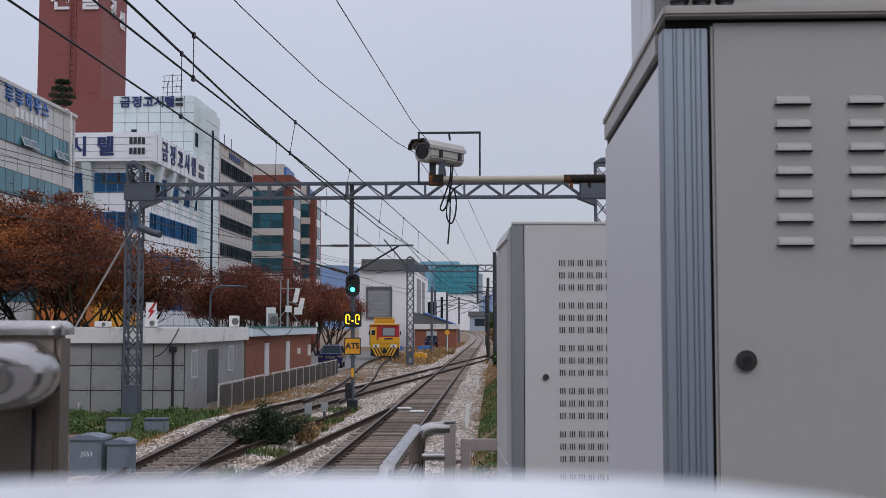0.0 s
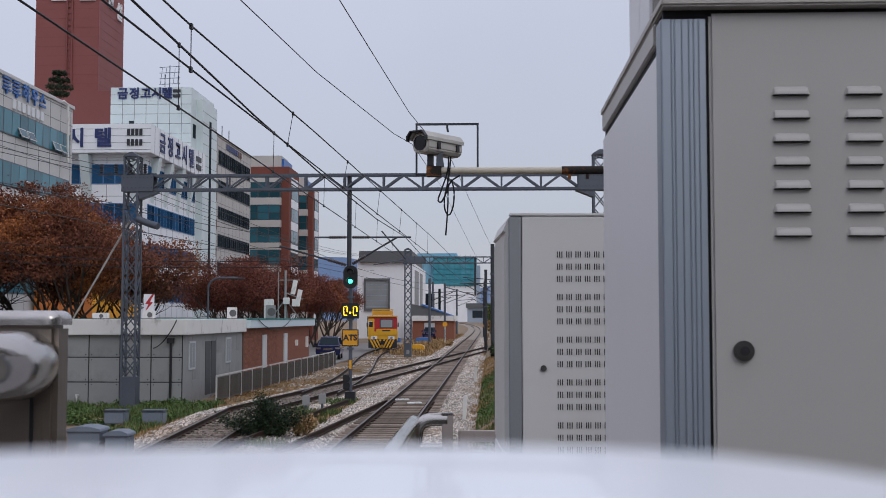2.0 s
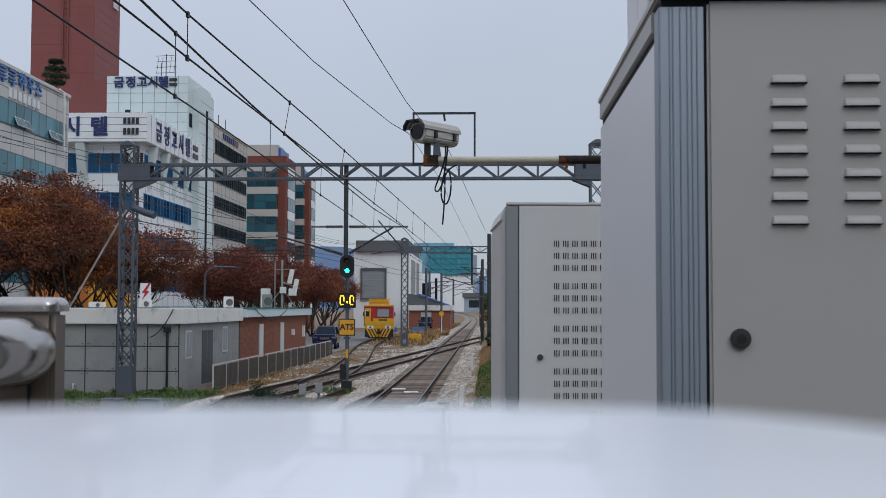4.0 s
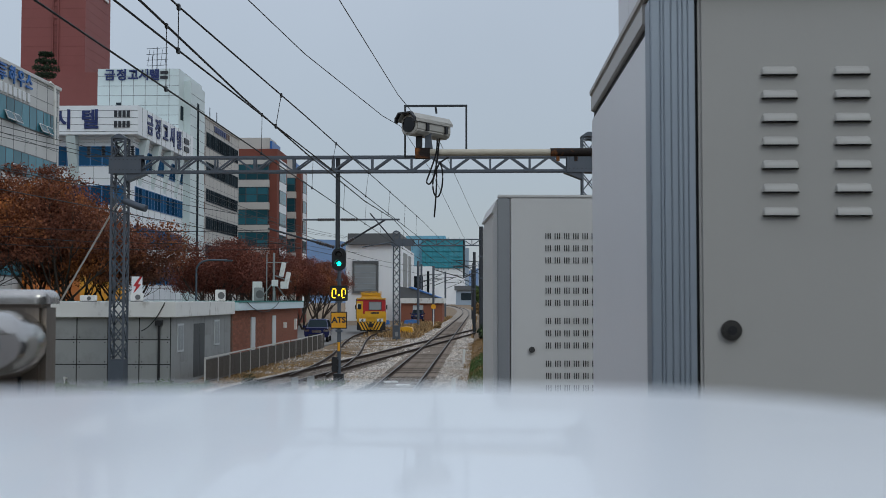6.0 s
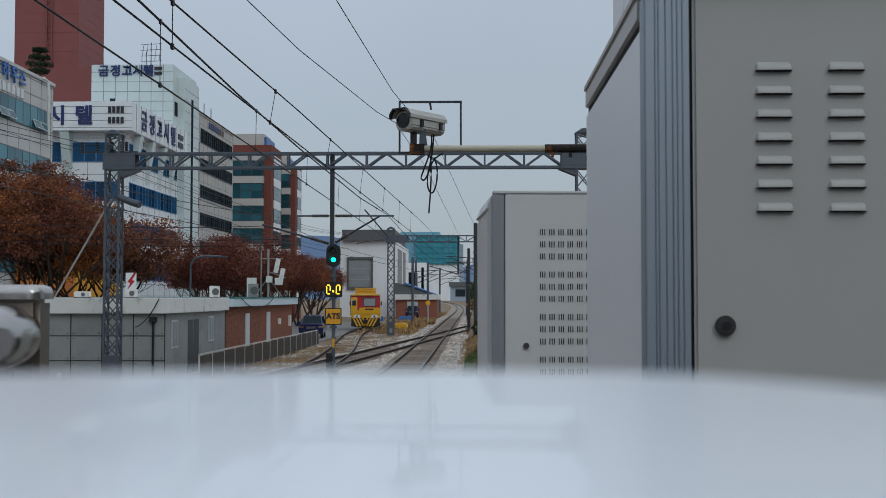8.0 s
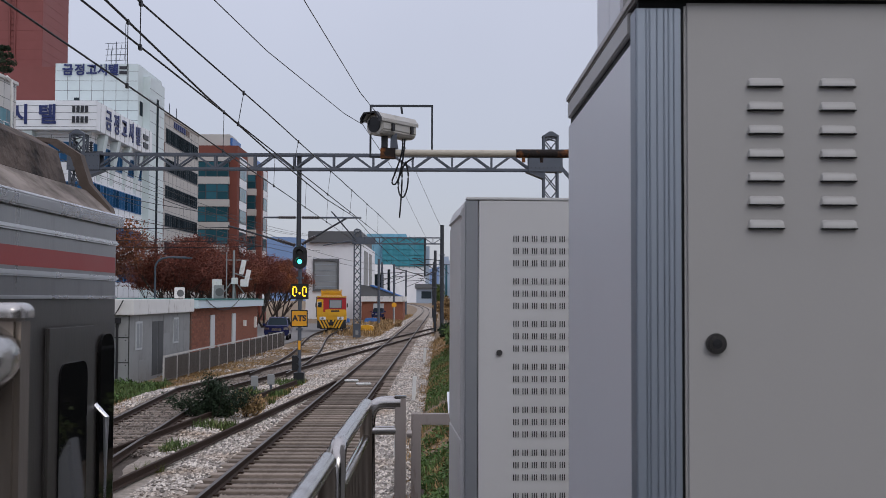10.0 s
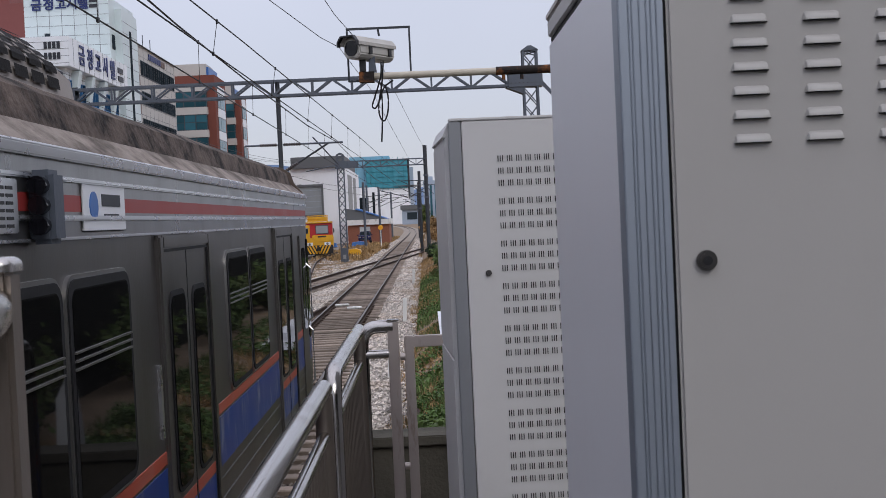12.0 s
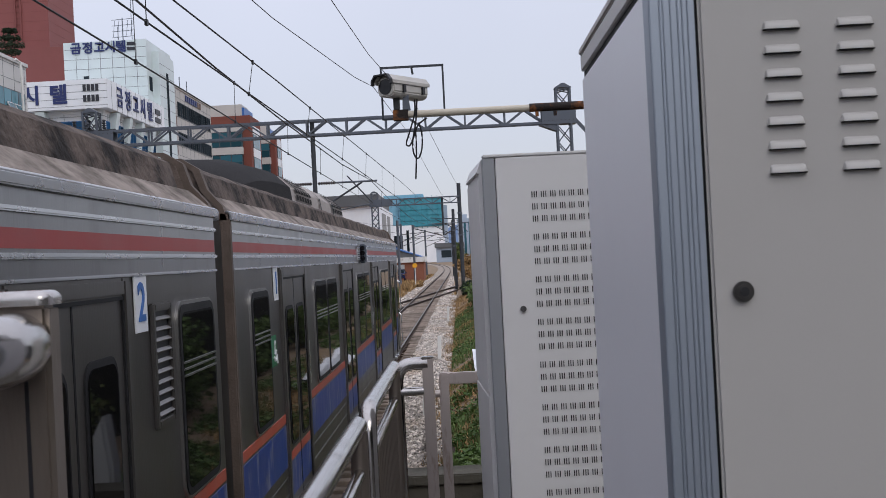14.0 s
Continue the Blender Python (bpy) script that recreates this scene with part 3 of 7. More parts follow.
# ---- equipment cabinets on the platform ----
def cabinet_big():
    c = thing("equipment_cabinet", "tall grey metal equipment cabinet with louvred door", "cabinet")
    X0, X1, Y0, Y1, Z0, Z1 = 0.226, 1.15, 1.52, 2.34, 1.1, 3.50
    boxes("body", MAT["cab_side"], c, [(X0 + 0.002, X1, Y0 + 0.02, Y1, Z0, 3.462)], "grey side panel, painted paler for the light on it", 0.004)
    boxes("gasket", MAT["rubber"], c, [(X0 + 0.006, X1 - 0.004, Y0 + 0.016, Y1 - 0.006, 3.462, Z1 + 0.0075), (X0 + 0.004, X1 - 0.004, Y0 + 0.010, Y0 + 0.018, 3.490, Z1 + 0.0075)], "black rubber seal")
    bm = bmesh.new()
    box(bm, X0 - 0.001, X0 + 0.01, Y0 + 0.066, Y1 - 0.014, 3.4735, 3.5040)
    part("cornice_panel", bm, MAT["cab"], c, bevel=0.002)
    boxes("roof", MAT["cab_roof"], c, [(X0 - 0.002, X1 + 0.01, Y0 - 0.014, Y1 + 0.006, Z1 + 0.0075, Z1 + 0.0215)], "weathered grey roof sheet", 0.003)
    # fluted corner pillar
    bm = bmesh.new()
    box(bm, X0, X0 + 0.059, Y0 + 0.008, Y0 + 0.05, Z0, 3.4955)
    pillar = part("corner_pillar", bm, MAT["alu"], c, "ribbed bluish aluminium corner pillar", 0.0012)
    for x, w in ((0.0008, 0.0118), (0.0138, 0.0031), (0.0181, 0.0084), (0.0277, 0.0078), (0.0369, 0.0048), (0.0429, 0.0057), (0.0498, 0.0090)):
        boxes("rib", MAT["alu"], pillar, [(X0 + x, X0 + x + w, Y0 + 0.0050, Y0 + 0.009, Z0, 3.4945)], "", 0.001)
    boxes("seal", MAT["rubber"], c, [(X0 + 0.059, X0 + 0.066, Y0 + 0.012, Y0 + 0.03, Z0, 3.50)])
    bm = bmesh.new()
    box(bm, X0 + 0.0635, X1 - 0.02, Y0 + 0.005, Y0 + 0.03, Z0 + 0.1, 3.5025)
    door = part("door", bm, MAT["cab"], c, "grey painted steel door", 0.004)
    # pressed louvres
    bm = bmesh.new()
    w, h, dep = 0.0250, 0.0112, 0.008
    rows = []
    for i in range(17):                 # a pressed half-dome, open below, its ends rounded off
        s = -1 + i / 8
        e = max(0.0, (abs(s) - 0.74) / 0.26)
        k = math.sqrt(max(0.0, 1 - e * e))
        rows.append([bm.verts.new((s * w, -dep * k * math.cos(a), -h * 0.5 + h * (0.06 + 0.94 * k) * math.sin(a))) for a in [radians(90 * j / 6) for j in range(7)]])
    prof = range(7)
    for a, b in zip(rows, rows[1:]):
        for i in range(len(prof) - 1):
            bm.faces.new((a[i], b[i], b[i + 1], a[i + 1]))
    me = finish("louvre", bm, MAT["cab"], smooth=True)
    bm = bmesh.new()
    box(bm, -w * 0.93, w * 0.93, -0.0065, 0.0, -h * 0.62, -h * 0.48)
    gap = finish("louvre_gap", bm, MAT["rubber"])
    for col in range(5):
        for row in range(7):
            m = pose(0.395 + col * 0.0947, Y0 + 0.005, 3.397 - row * 0.0310)
            piece("louvre", me, door, m)
    for col in range(5):
        for row in range(7):
            piece("louvre_gap", gap, door, pose(0.395 + col * 0.0947, Y0 + 0.005, 3.397 - row * 0.0310))
    # lock
    bm = bmesh.new()
    for r0, y0, y1 in ((0.0135, -0.004, -0.010), (0.0100, -0.010, -0.013)):
        sweep(bm, ((0, y0, 0), (0, y1, 0)), r0, 24)
    lock = part("lock", bm, MAT["lock"], door, "round metal cylinder lock", 0.001, True, pose(0.3283, Y0 + 0.008, 3.055))
    bm = bmesh.new()
    sweep(bm, ((0, -0.013, 0), (0, -0.0145, 0)), 0.0062, 18)
    box(bm, -0.0055, 0.0055, -0.0155, -0.0135, -0.0012, 0.0012)
    part("keyway", bm, MAT["black"], lock)
    return c


cabinet_big()


def roof_unit():
    u = thing("roof_duct_box", "grey metal cooling box standing on the cabinet roof", "cooling unit")
    boxes("body", MAT["cab"], u, [(0.262, 0.95, 1.86, 2.13, 3.575, 4.4)], "", 0.004)
    boxes("foot", MAT["rubber"], u, [(0.27, 0.94, 1.87, 2.12, 3.5215, 3.575)])
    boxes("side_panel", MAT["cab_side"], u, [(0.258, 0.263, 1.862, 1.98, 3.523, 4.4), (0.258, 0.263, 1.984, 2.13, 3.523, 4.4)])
    for k, x in enumerate((0.292, 0.326, 0.362)):
        bm = bmesh.new()
        z = 3.5215
        pts = []
        while z < 4.2:
            pts += [(x, 1.79, z, 0.013), (x, 1.79, z + 0.004, 0.0155), (x, 1.79, z + 0.008, 0.013)]
            z += 0.010
        rings = [[bm.verts.new((px + r * math.cos(a * math.pi / 6), py + r * math.sin(a * math.pi / 6), pz)) for a in range(12)] for px, py, pz, r in pts]
        for a, b in zip(rings, rings[1:]):
            for i in range(12):
                bm.faces.new((a[i], a[(i + 1) % 12], b[(i + 1) % 12], b[i]))
        part("corrugated_hose", bm, MAT["black"], u, "black corrugated cable hose", smooth=True)


roof_unit()


def cabinet_small():
    c = thing("vented_cabinet", "light grey metal cabinet with slotted door", "cabinet", pose(0.062, 4.80, 0.018, 0, 0, 3.2))
    W, D, Z0, Z1 = 1.0, 0.75, 1.1, 3.46
    boxes("body", MAT["cab_light"], c, [(0.0, W, 0.02, D, Z0, Z1)], "", 0.006)
    bm = bmesh.new()
    prism(bm, [(-0.012, 3.44), (0.012, 3.50), (0.05, 3.513), (W - 0.03, 3.513), (W + 0.01, 3.46), (W + 0.01, 3.44)], "y", 0.024, D + 0.01)
    boxes("roof_lip", MAT["cab_light"], c, [(0.014, W - 0.02, -0.018, 0.03, 3.502, 3.514)], "", 0.003)
    part("roof", bm, MAT["cab_light"], c, "light grey chamfered roof", 0.004)
    boxes("corner_pillar", MAT["alu_dark"], c, [(0.012, 0.063, -0.014, 0.022, Z0, 3.500)], "dull grey metal corner strip", 0.003)
    boxes("side_panel", MAT["cab_light"], c, [(-0.006, 0.0, 0.03, D - 0.03, 2.53, 3.42), (-0.006, 0.0, 0.03, D - 0.03, Z0, 2.51)], "", 0.002)
    bm = bmesh.new()
    box(bm, 0.066, W - 0.02, -0.016, 0.022, Z0 + 0.05, 3.500)
    door = part("door", bm, MAT["cab_light"], c, "light grey door with rows of ventilation slots", 0.003)
    # ventilation slots, in groups of three rows
    bm = bmesh.new()
    box(bm, -0.0018, 0.0018, -0.0185, -0.015, -0.0125, 0.0125)
    slot = finish("slot", bm, MAT["black"])
    cnt = 0
    rest = bmesh.new()
    for g in range(9):
        for r3 in range(3):
            z = 3.342 - g * 0.176 - r3 * 0.0505
            for k in range(24):
                x = 0.212 + (k // 3) * 0.0385 + (k % 3) * 0.0094
                if cnt < 290 and k < 15:
                    piece("slot", slot, door, pose(x, 0, z))
                    cnt += 1
                else:
                    box(rest, x - 0.0018, x + 0.0018, -0.0185, -0.015, z - 0.0125, z + 0.0125)
    tagged(part("slots", rest, MAT["black"], door), kind="stuff")
    bm = bmesh.new()
    sweep(bm, ((0, -0.010, 0), (0, -0.022, 0)), 0.0125, 18)
    sweep(bm, ((0, -0.022, 0), (0, -0.026, 0)), 0.007, 14)
    part("lock", bm, MAT["lock"], door, "small round metal lock", at=pose(0.152, -0.005, 2.872))


cabinet_small()


# ---- surveillance camera on its arm ----
def surveillance():
    big = pose(0, 0, 3.1) @ Matrix.Scale(1.4, 4) @ pose(0, 0, -3.1)
    a = thing("camera_arm", "cream painted pipe arm with a rusty black sleeve", "pole", big @ pose(0, 5.45, 0))
    bm = bmesh.new()
    sweep(bm, ((-0.28, 0, 3.795), (0.40, 0, 3.795)), 0.0165, 14)
    part("arm", bm, MAT["cream"], a, smooth=True)
    bm = bmesh.new()
    sweep(bm, ((0.335, 0, 3.795), (0.62, 0, 3.795)), 0.020, 14)
    sweep(bm, ((0.62, 0, 3.795), (1.3, 0, 3.795)), 0.02, 14)
    part("sleeve", bm, MAT["rust"], a, "black clamp sleeve with orange rust", smooth=True)
    bm = bmesh.new()
    sweep(bm, ((1.28, 0, 0.6), (1.28, 0, 4.0)), 0.05, 14)
    part("post", bm, MAT["cream"], a, smooth=True)
    for x in (0.37, 0.455):
        bm = bmesh.new()
        sweep(bm, ((x, -0.01, 3.775), (x, -0.01, 3.752)), 0.008, 6)
        part("bolt", bm, MAT["rust"], a)
    boxes("mounting_plate", MAT["rust"], a, [(-0.305, -0.235, -0.03, 0.03, 3.768, 3.815)])
    h = thing("surveillance_camera", "white weatherproof surveillance camera with sunshield", "camera", big @ pose(-0.272, 5.45, 3.93))
    bm = bmesh.new()
    prism(bm, [(-0.034, -0.052), (0.034, -0.052), (0.052, -0.030), (0.052, 0.020), (0.034, 0.046), (-0.034, 0.046), (-0.052, 0.020), (-0.052, -0.030)], "y", -0.13, 0.16)
    body = part("housing", bm, MAT["cctv"], h, bevel=0.006, at=pose(0.010, 0.02, -0.008, 0, 0, -36) @ Matrix.Diagonal((0.95, 0.9, 0.95, 1)))
    bm = bmesh.new()
    prism(bm, [(-0.059, 0.010), (-0.059, 0.026), (-0.038, 0.053), (0.038, 0.053), (0.059, 0.026), (0.059, 0.010), (0.056, 0.010), (0.056, 0.024), (0.036, 0.050), (-0.036, 0.050), (-0.056, 0.024), (-0.056, 0.010)], "y", -0.155, 0.165)
    part("sunshield", bm, MAT["cctv"], body, "off-white folded sunshield")
    bm = bmesh.new()
    prism(bm, [(-0.061, 0.004), (-0.061, 0.027), (-0.039, 0.055), (0.039, 0.055), (0.061, 0.027), (0.061, 0.004), (0.054, 0.004), (0.054, 0.023), (0.035, 0.048), (-0.035, 0.048), (-0.054, 0.023), (-0.054, 0.004)], "y", -0.172, -0.150)
    part("hood_edge", bm, MAT["black"], body, "black front edge of the sunshield")
    bm = bmesh.new()
    sweep(bm, ((0, -0.1365, -0.004), (0, -0.128, -0.004)), 0.038, 20)
    part("window", bm, MAT["lens"], body, "black glass front window", smooth=True)
    for y in (-0.05, 0.11):
        boxes("latch", MAT["black"], body, [(0.050, 0.062, y - 0.010, y + 0.010, -0.030, 0.006)])
    bm = bmesh.new()
    box(bm, -0.03, 0.0, -0.02, 0.02, -0.115, -0.05)
    part("bracket", bm, MAT["black"], h, "black swivel bracket", 0.004)
    bm = bmesh.new()
    prism(bm, [(0.012, -0.115), (0.05, -0.115), (0.042, -0.06), (0.045, -0.045), (0.015, -0.045)], "y", -0.015, 0.02)
    part("bracket", bm, MAT["galv"], h, "grey cast bracket")
    f = thing("bird_guard_frame", "thin dark metal hoop frame over the camera", "frame", big @ pose(0, 5.47, 0))
    bm = bmesh.new()
    bar(bm, (-0.36, 0, 4.022), (-0.058, 0, 4.022), 0.010)
    bar(bm, (-0.063, 0, 4.022), (-0.063, 0, 3.812), 0.009)
    bar(bm, (-0.355, 0, 4.022), (-0.355, 0, 3.775), 0.009)
    bar(bm, (-0.355, 0, 3.778), (-0.29, 0, 3.778), 0.009)
    part("hoop", bm, MAT["galv_dark"], f)
    bm = bmesh.new()
    sweep(bm, ((-0.21, 0, 4.018), (-0.205, 0, 3.985)), 0.005, 8)
    part("hook", bm, MAT["galv_dark"], f)
    cb = thing("hanging_cable", "black cable loops hanging under the camera", "cable", big @ pose(0, 5.43, 0))
    for pts in ([(-0.20, 0, 3.86), (-0.205, 0, 3.79), (-0.235, 0, 3.70), (-0.25, 0, 3.655), (-0.235, 0, 3.645), (-0.215, 0, 3.68), (-0.19, 0, 3.74), (-0.14, 0, 3.775)],
                [(-0.19, 0, 3.86), (-0.20, 0, 3.76), (-0.22, 0, 3.66), (-0.215, 0, 3.60), (-0.195, 0, 3.585), (-0.178, 0, 3.63), (-0.175, 0, 3.70), (-0.19, 0, 3.76)],
                [(-0.205, 0, 3.76), (-0.203, 0, 3.66), (-0.208, 0, 3.56), (-0.215, 0, 3.475)]):
        bm = bmesh.new()
        sm = []
        for p0, p1, p2, p3 in zip([pts[0]] + pts, pts, pts[1:], pts[2:] + [pts[-1]]):
            p0, p1, p2, p3 = map(Vector, (p0, p1, p2, p3))
            for k in range(5):
                t = k / 5
                sm.append(0.5 * ((2 * p1) + (p2 - p0) * t + (2 * p0 - 5 * p1 + 4 * p2 - p3) * t * t + (3 * p1 - p0 - 3 * p2 + p3) * t ** 3))
        sweep(bm, sm, 0.0042, 6)
        part("cable", bm, MAT["rubber"], cb, smooth=True)


surveillance()


# ---- stainless railing, gate and near post ----
def arc(p0, p1, p2, n=6):
    p0, p1, p2 = Vector(p0), Vector(p1), Vector(p2)
    return [(1 - t) ** 2 * p0 + 2 * t * (1 - t) * p1 + t * t * p2 for t in [i / n for i in range(n + 1)]]


def railing_section(x, y0, y1, z, group):
    s = thing("railing", "polished stainless steel pipe railing with vertical bars", "railing", group=group)
    bm = bmesh.new()
    pts = [(x, y0, 1.1), (x, y0, z - 0.16)] + arc((x, y0, z - 0.14), (x, y0, z), (x, y0 + 0.14, z)) + [(x, y1, z)]
    sweep(bm, pts, 0.040, 16)
    part("top_rail", bm, MAT["steel"], s, smooth=True)
    for zz in (z - 0.20, 1.25):
        bm = bmesh.new()
        sweep(bm, [(x, y0 + 0.02, zz), (x, y1, zz)], 0.026, 12)
        part("lower_rail", bm, MAT["steel"], s, smooth=True)
    bm = bmesh.new()
    sweep(bm, [(0, 0, 1.25), (0, 0, z - 0.20)], 0.0105, 8)
    me = finish("baluster", bm, MAT["steel_dull"], smooth=True)
    y = y0 + 0.1
    while y < y1 - 0.05:
        piece("baluster", me, s, pose(x, y, 0))
        y += 0.105
    bm = bmesh.new()
    sweep(bm, [(x, y1, 1.1), (x, y1, z - 0.02)], 0.038, 12)
    part("post", bm, MAT["steel_dull"], s, smooth=True)
    return s


far_rail = railing_section(-0.475, 5.05, 7.05, 2.465, "platform railing")
railing_section(-0.50, 2.6, 4.87, 2.43, "platform railing")
bm = bmesh.new()
sweep(bm, [Vector((-0.465, 7.16, 1.1)), Vector((-0.465, 7.16, 2.33))] + arc((-0.465, 7.16, 2.35), (-0.465, 7.165, 2.470), (-0.36, 7.17, 2.470), 8) + [Vector((-0.27, 7.17, 2.470))], 0.040, 16)
part("return_bend", bm, MAT["steel"], far_rail, smooth=True)
bm = bmesh.new()
sweep(bm, [(-0.47, 7.15, 2.30), (-0.27, 7.17, 2.30)], 0.027, 12)
part("return_bar", bm, MAT["steel"], far_rail, smooth=True)


def gate():
    p = thing("gate_post", "weathered square stainless gate post with rust spots", "post")
    boxes("post", MAT["gate_steel"], p, [(-0.305, -0.237, 7.14, 7.21, 1.1, 2.50)], "", 0.006)
    boxes("cap", MAT["steel"], p, [(-0.308, -0.234, 7.137, 7.213, 2.5, 2.512)], "", 0.004)
    g = thing("platform_gate", "closed stainless steel gate with thin bars", "gate")
    boxes("stile", MAT["gate_steel"], g, [(-0.205, -0.145, 7.15, 7.20, 1.15, 2.405)], "", 0.005)
    boxes("top_rail", MAT["gate_steel"], g, [(-0.145, 0.9, 7.15, 7.20, 2.335, 2.405)], "", 0.005)
    boxes("bottom_rail", MAT["gate_steel"], g, [(-0.145, 0.9, 7.15, 7.20, 1.2, 1.26)], "", 0.005)
    for i in range(6):
        boxes("bar", MAT["gate_steel"], g, [(0.05 + i * 0.16, 0.072 + i * 0.16, 7.165, 7.187, 1.26, 2.335)], "", 0.003)
    for z in (2.28, 1.6):
        bm = bmesh.new()
        sweep(bm, [(-0.232, 7.15, z), (-0.20, 7.15, z)], 0.022, 10)
        part("hinge", bm, MAT["gate_steel"], g, "dark stained hinge", smooth=True)


gate()


def near_post():
    p = thing("screen_post", "flat stainless fence post with a rounded cap", "post")
    bm = bmesh.new()
    box(bm, -0.62, -0.474, 1.245, 1.285, 1.1, 3.092)
    part("post", bm, MAT["steel_dull"], p, bevel=0.006, smooth=True)
    boxes("seam", MAT["black"], p, [(-0.502, -0.498, 1.2435, 1.246, 1.1, 3.06)])
    bm = bmesh.new()
    rings = []
    for i in range(8):
        e = radians(90 * i / 7) if i < 7 else radians(89)
        k, h = 0.012 * (1 - math.cos(e)), 0.010 * math.sin(e)
        rings.append([bm.verts.new((u, v, 3.096 + h)) for u, v in rounded(-0.63 + k, -0.470 - k, 1.237 + k, 1.291 - k, 0.014 - k * 0.98)])
    rings.insert(0, [bm.verts.new((u, v, 3.090)) for u, v in rounded(-0.63, -0.470, 1.237, 1.291, 0.014)])
    for q0, q1 in zip(rings, rings[1:]):
        for i in range(len(q0)):
            bm.faces.new((q0[i], q0[(i + 1) % len(q0)], q1[(i + 1) % len(q0)], q1[i]))
    bm.faces.new(rings[-1])
    bm.faces.new(rings[0][::-1])
    part("cap", bm, MAT["cap_steel"], p, "pale brushed rounded post cap", 0.0, True)
    r = thing("screen_rail", "thick polished stainless pipe ending at the post", "railing")
    bm = bmesh.new()
    path = [Vector((-0.92, 0.97, 3.050)), Vector((-0.75, 1.01, 3.049))] + arc((-0.60, 1.045, 3.048), (-0.462, 1.07, 3.047), (-0.508, 1.24, 3.047), 16)
    sweep(bm, path, 0.037, 24)
    part("pipe", bm, MAT["steel"], r, smooth=True)
    boxes("post", MAT["steel_dull"], r, [(-0.95, -0.88, 0.92, 0.99, 1.1, 3.06)], "", 0.006)


near_post()


# ---- overhead line ----
def lattice_mast(name, x, y, z1, label, w=0.5, step=0.62, bar_w=0.07, mat="galv"):
    m = thing(name, label, "mast", pose(x, y, 0))
    h = w / 2
    for sx in (-h, h):
        for sy in (-h, h):
            bm = bmesh.new()
            bar(bm, (sx, sy, -0.3), (sx, sy, z1), bar_w)
            part("leg", bm, MAT[mat], m)
    z, k = 0.9, 0
    bm = bmesh.new()
    while z < z1 - 0.1:
        e = min(z + step, z1)
        for a, b in (((-h, -h), (h, -h)), ((h, -h), (h, h)), ((h, h), (-h, h)), ((-h, h), (-h, -h))):
            bar(bm, (*a, z), (*b, e), bar_w * 0.55)
            bar(bm, (*b, z), (*a, e), bar_w * 0.55)
        z, k = e, k + 1
    tagged(part("lacing", bm, MAT[mat], m), kind="stuff")
    boxes("base_plate", MAT[mat], m, [(-h - 0.03, h + 0.03, -h - 0.03, h + 0.03, -0.32, 0.9)])
    bm = bmesh.new()
    prism(bm, [(-h - 0.06, z1), (h + 0.06, z1), (0.06, z1 + 0.16), (-0.06, z1 + 0.16)], "y", -h - 0.05, h + 0.05)
    part("cap", bm, MAT[mat], m)
    return m


def gantry_beam(x0, x1, y, zb, zt, label, w=0.4, panel=0.72, mat="galv", cw=0.085):
    g = thing("gantry_beam", label, "gantry")
    for z in (zb, zt):
        for s in (-w / 2, w / 2):
            bm = bmesh.new()
            bar(bm, (x0, y + s, z), (x1, y + s, z), cw)
            part("chord", bm, MAT[mat], g)
    n = max(2, round((x1 - x0) / panel))
    for s in (-w / 2, w / 2):
        bm = bmesh.new()
        for i in range(n):
            a, b = x0 + (x1 - x0) * i / n, x0 + (x1 - x0) * (i + 1) / n
            lo, hi = (zb, zt) if i % 2 == 0 else (zt, zb)
            bar(bm, (a, y + s, lo), (b, y + s, hi), cw * 0.7)
            if i % 2 == 0:
                bar(bm, (a, y + s, zb), (a, y + s, zt), cw * 0.75)
        tagged(part("web", bm, MAT[mat], g), kind="stuff")
    return g


GY = 42.5
lattice_mast("lattice_mast", -13.4, GY, 9.1, "grey galvanised lattice mast standing beside the low building")
lattice_mast("lattice_mast", 4.02, GY, 9.1, "grey galvanised lattice mast carrying the gantry end")
gb = gantry_beam(-12.7, 3.3, GY, 7.85, 8.38, "long grey lattice gantry beam across the tracks")
for x0, x1 in ((-13.75, -12.55), (3.2, 4.45)):
    bm = bmesh.new()
    for s in (-0.29, 0.26):
        box(bm, x0, x1, GY + s, GY + s + 0.03, 7.82, 8.36)
    box(bm, x0, x1, GY - 0.3, GY + 0.3, 7.78, 7.82)
    box(bm, x0, x1, GY - 0.3, GY + 0.3, 8.36, 8.40)
    part("end_box", bm, MAT["galv"], gb, "riveted plate box joint")
    bm = bmesh.new()
    for i in range(8):
        for z in (7.9, 8.28):
            box(bm, x0 + 0.08 + i * 0.15, x0 + 0.11 + i * 0.15, GY - 0.305, GY - 0.288, z, z + 0.03)
    tagged(part("rivets", bm, MAT["galv_dark"], gb), kind="stuff")
bm = bmesh.new()
prism(bm, [(3.1, 7.78), (3.8, 7.5), (3.8, 7.78)], "y", GY - 0.25, GY + 0.25)
prism(bm, [(-12.4, 7.78), (-13.1, 7.5), (-13.1, 7.78)], "y", GY - 0.25, GY + 0.25)
part("gusset", bm, MAT["galv"], gb)
bm = bmesh.new()
bar(bm, (4.3, GY, 8.1), (5.6, GY, 6.6), 0.12)
part("stay", bm, MAT["galv"], gb)


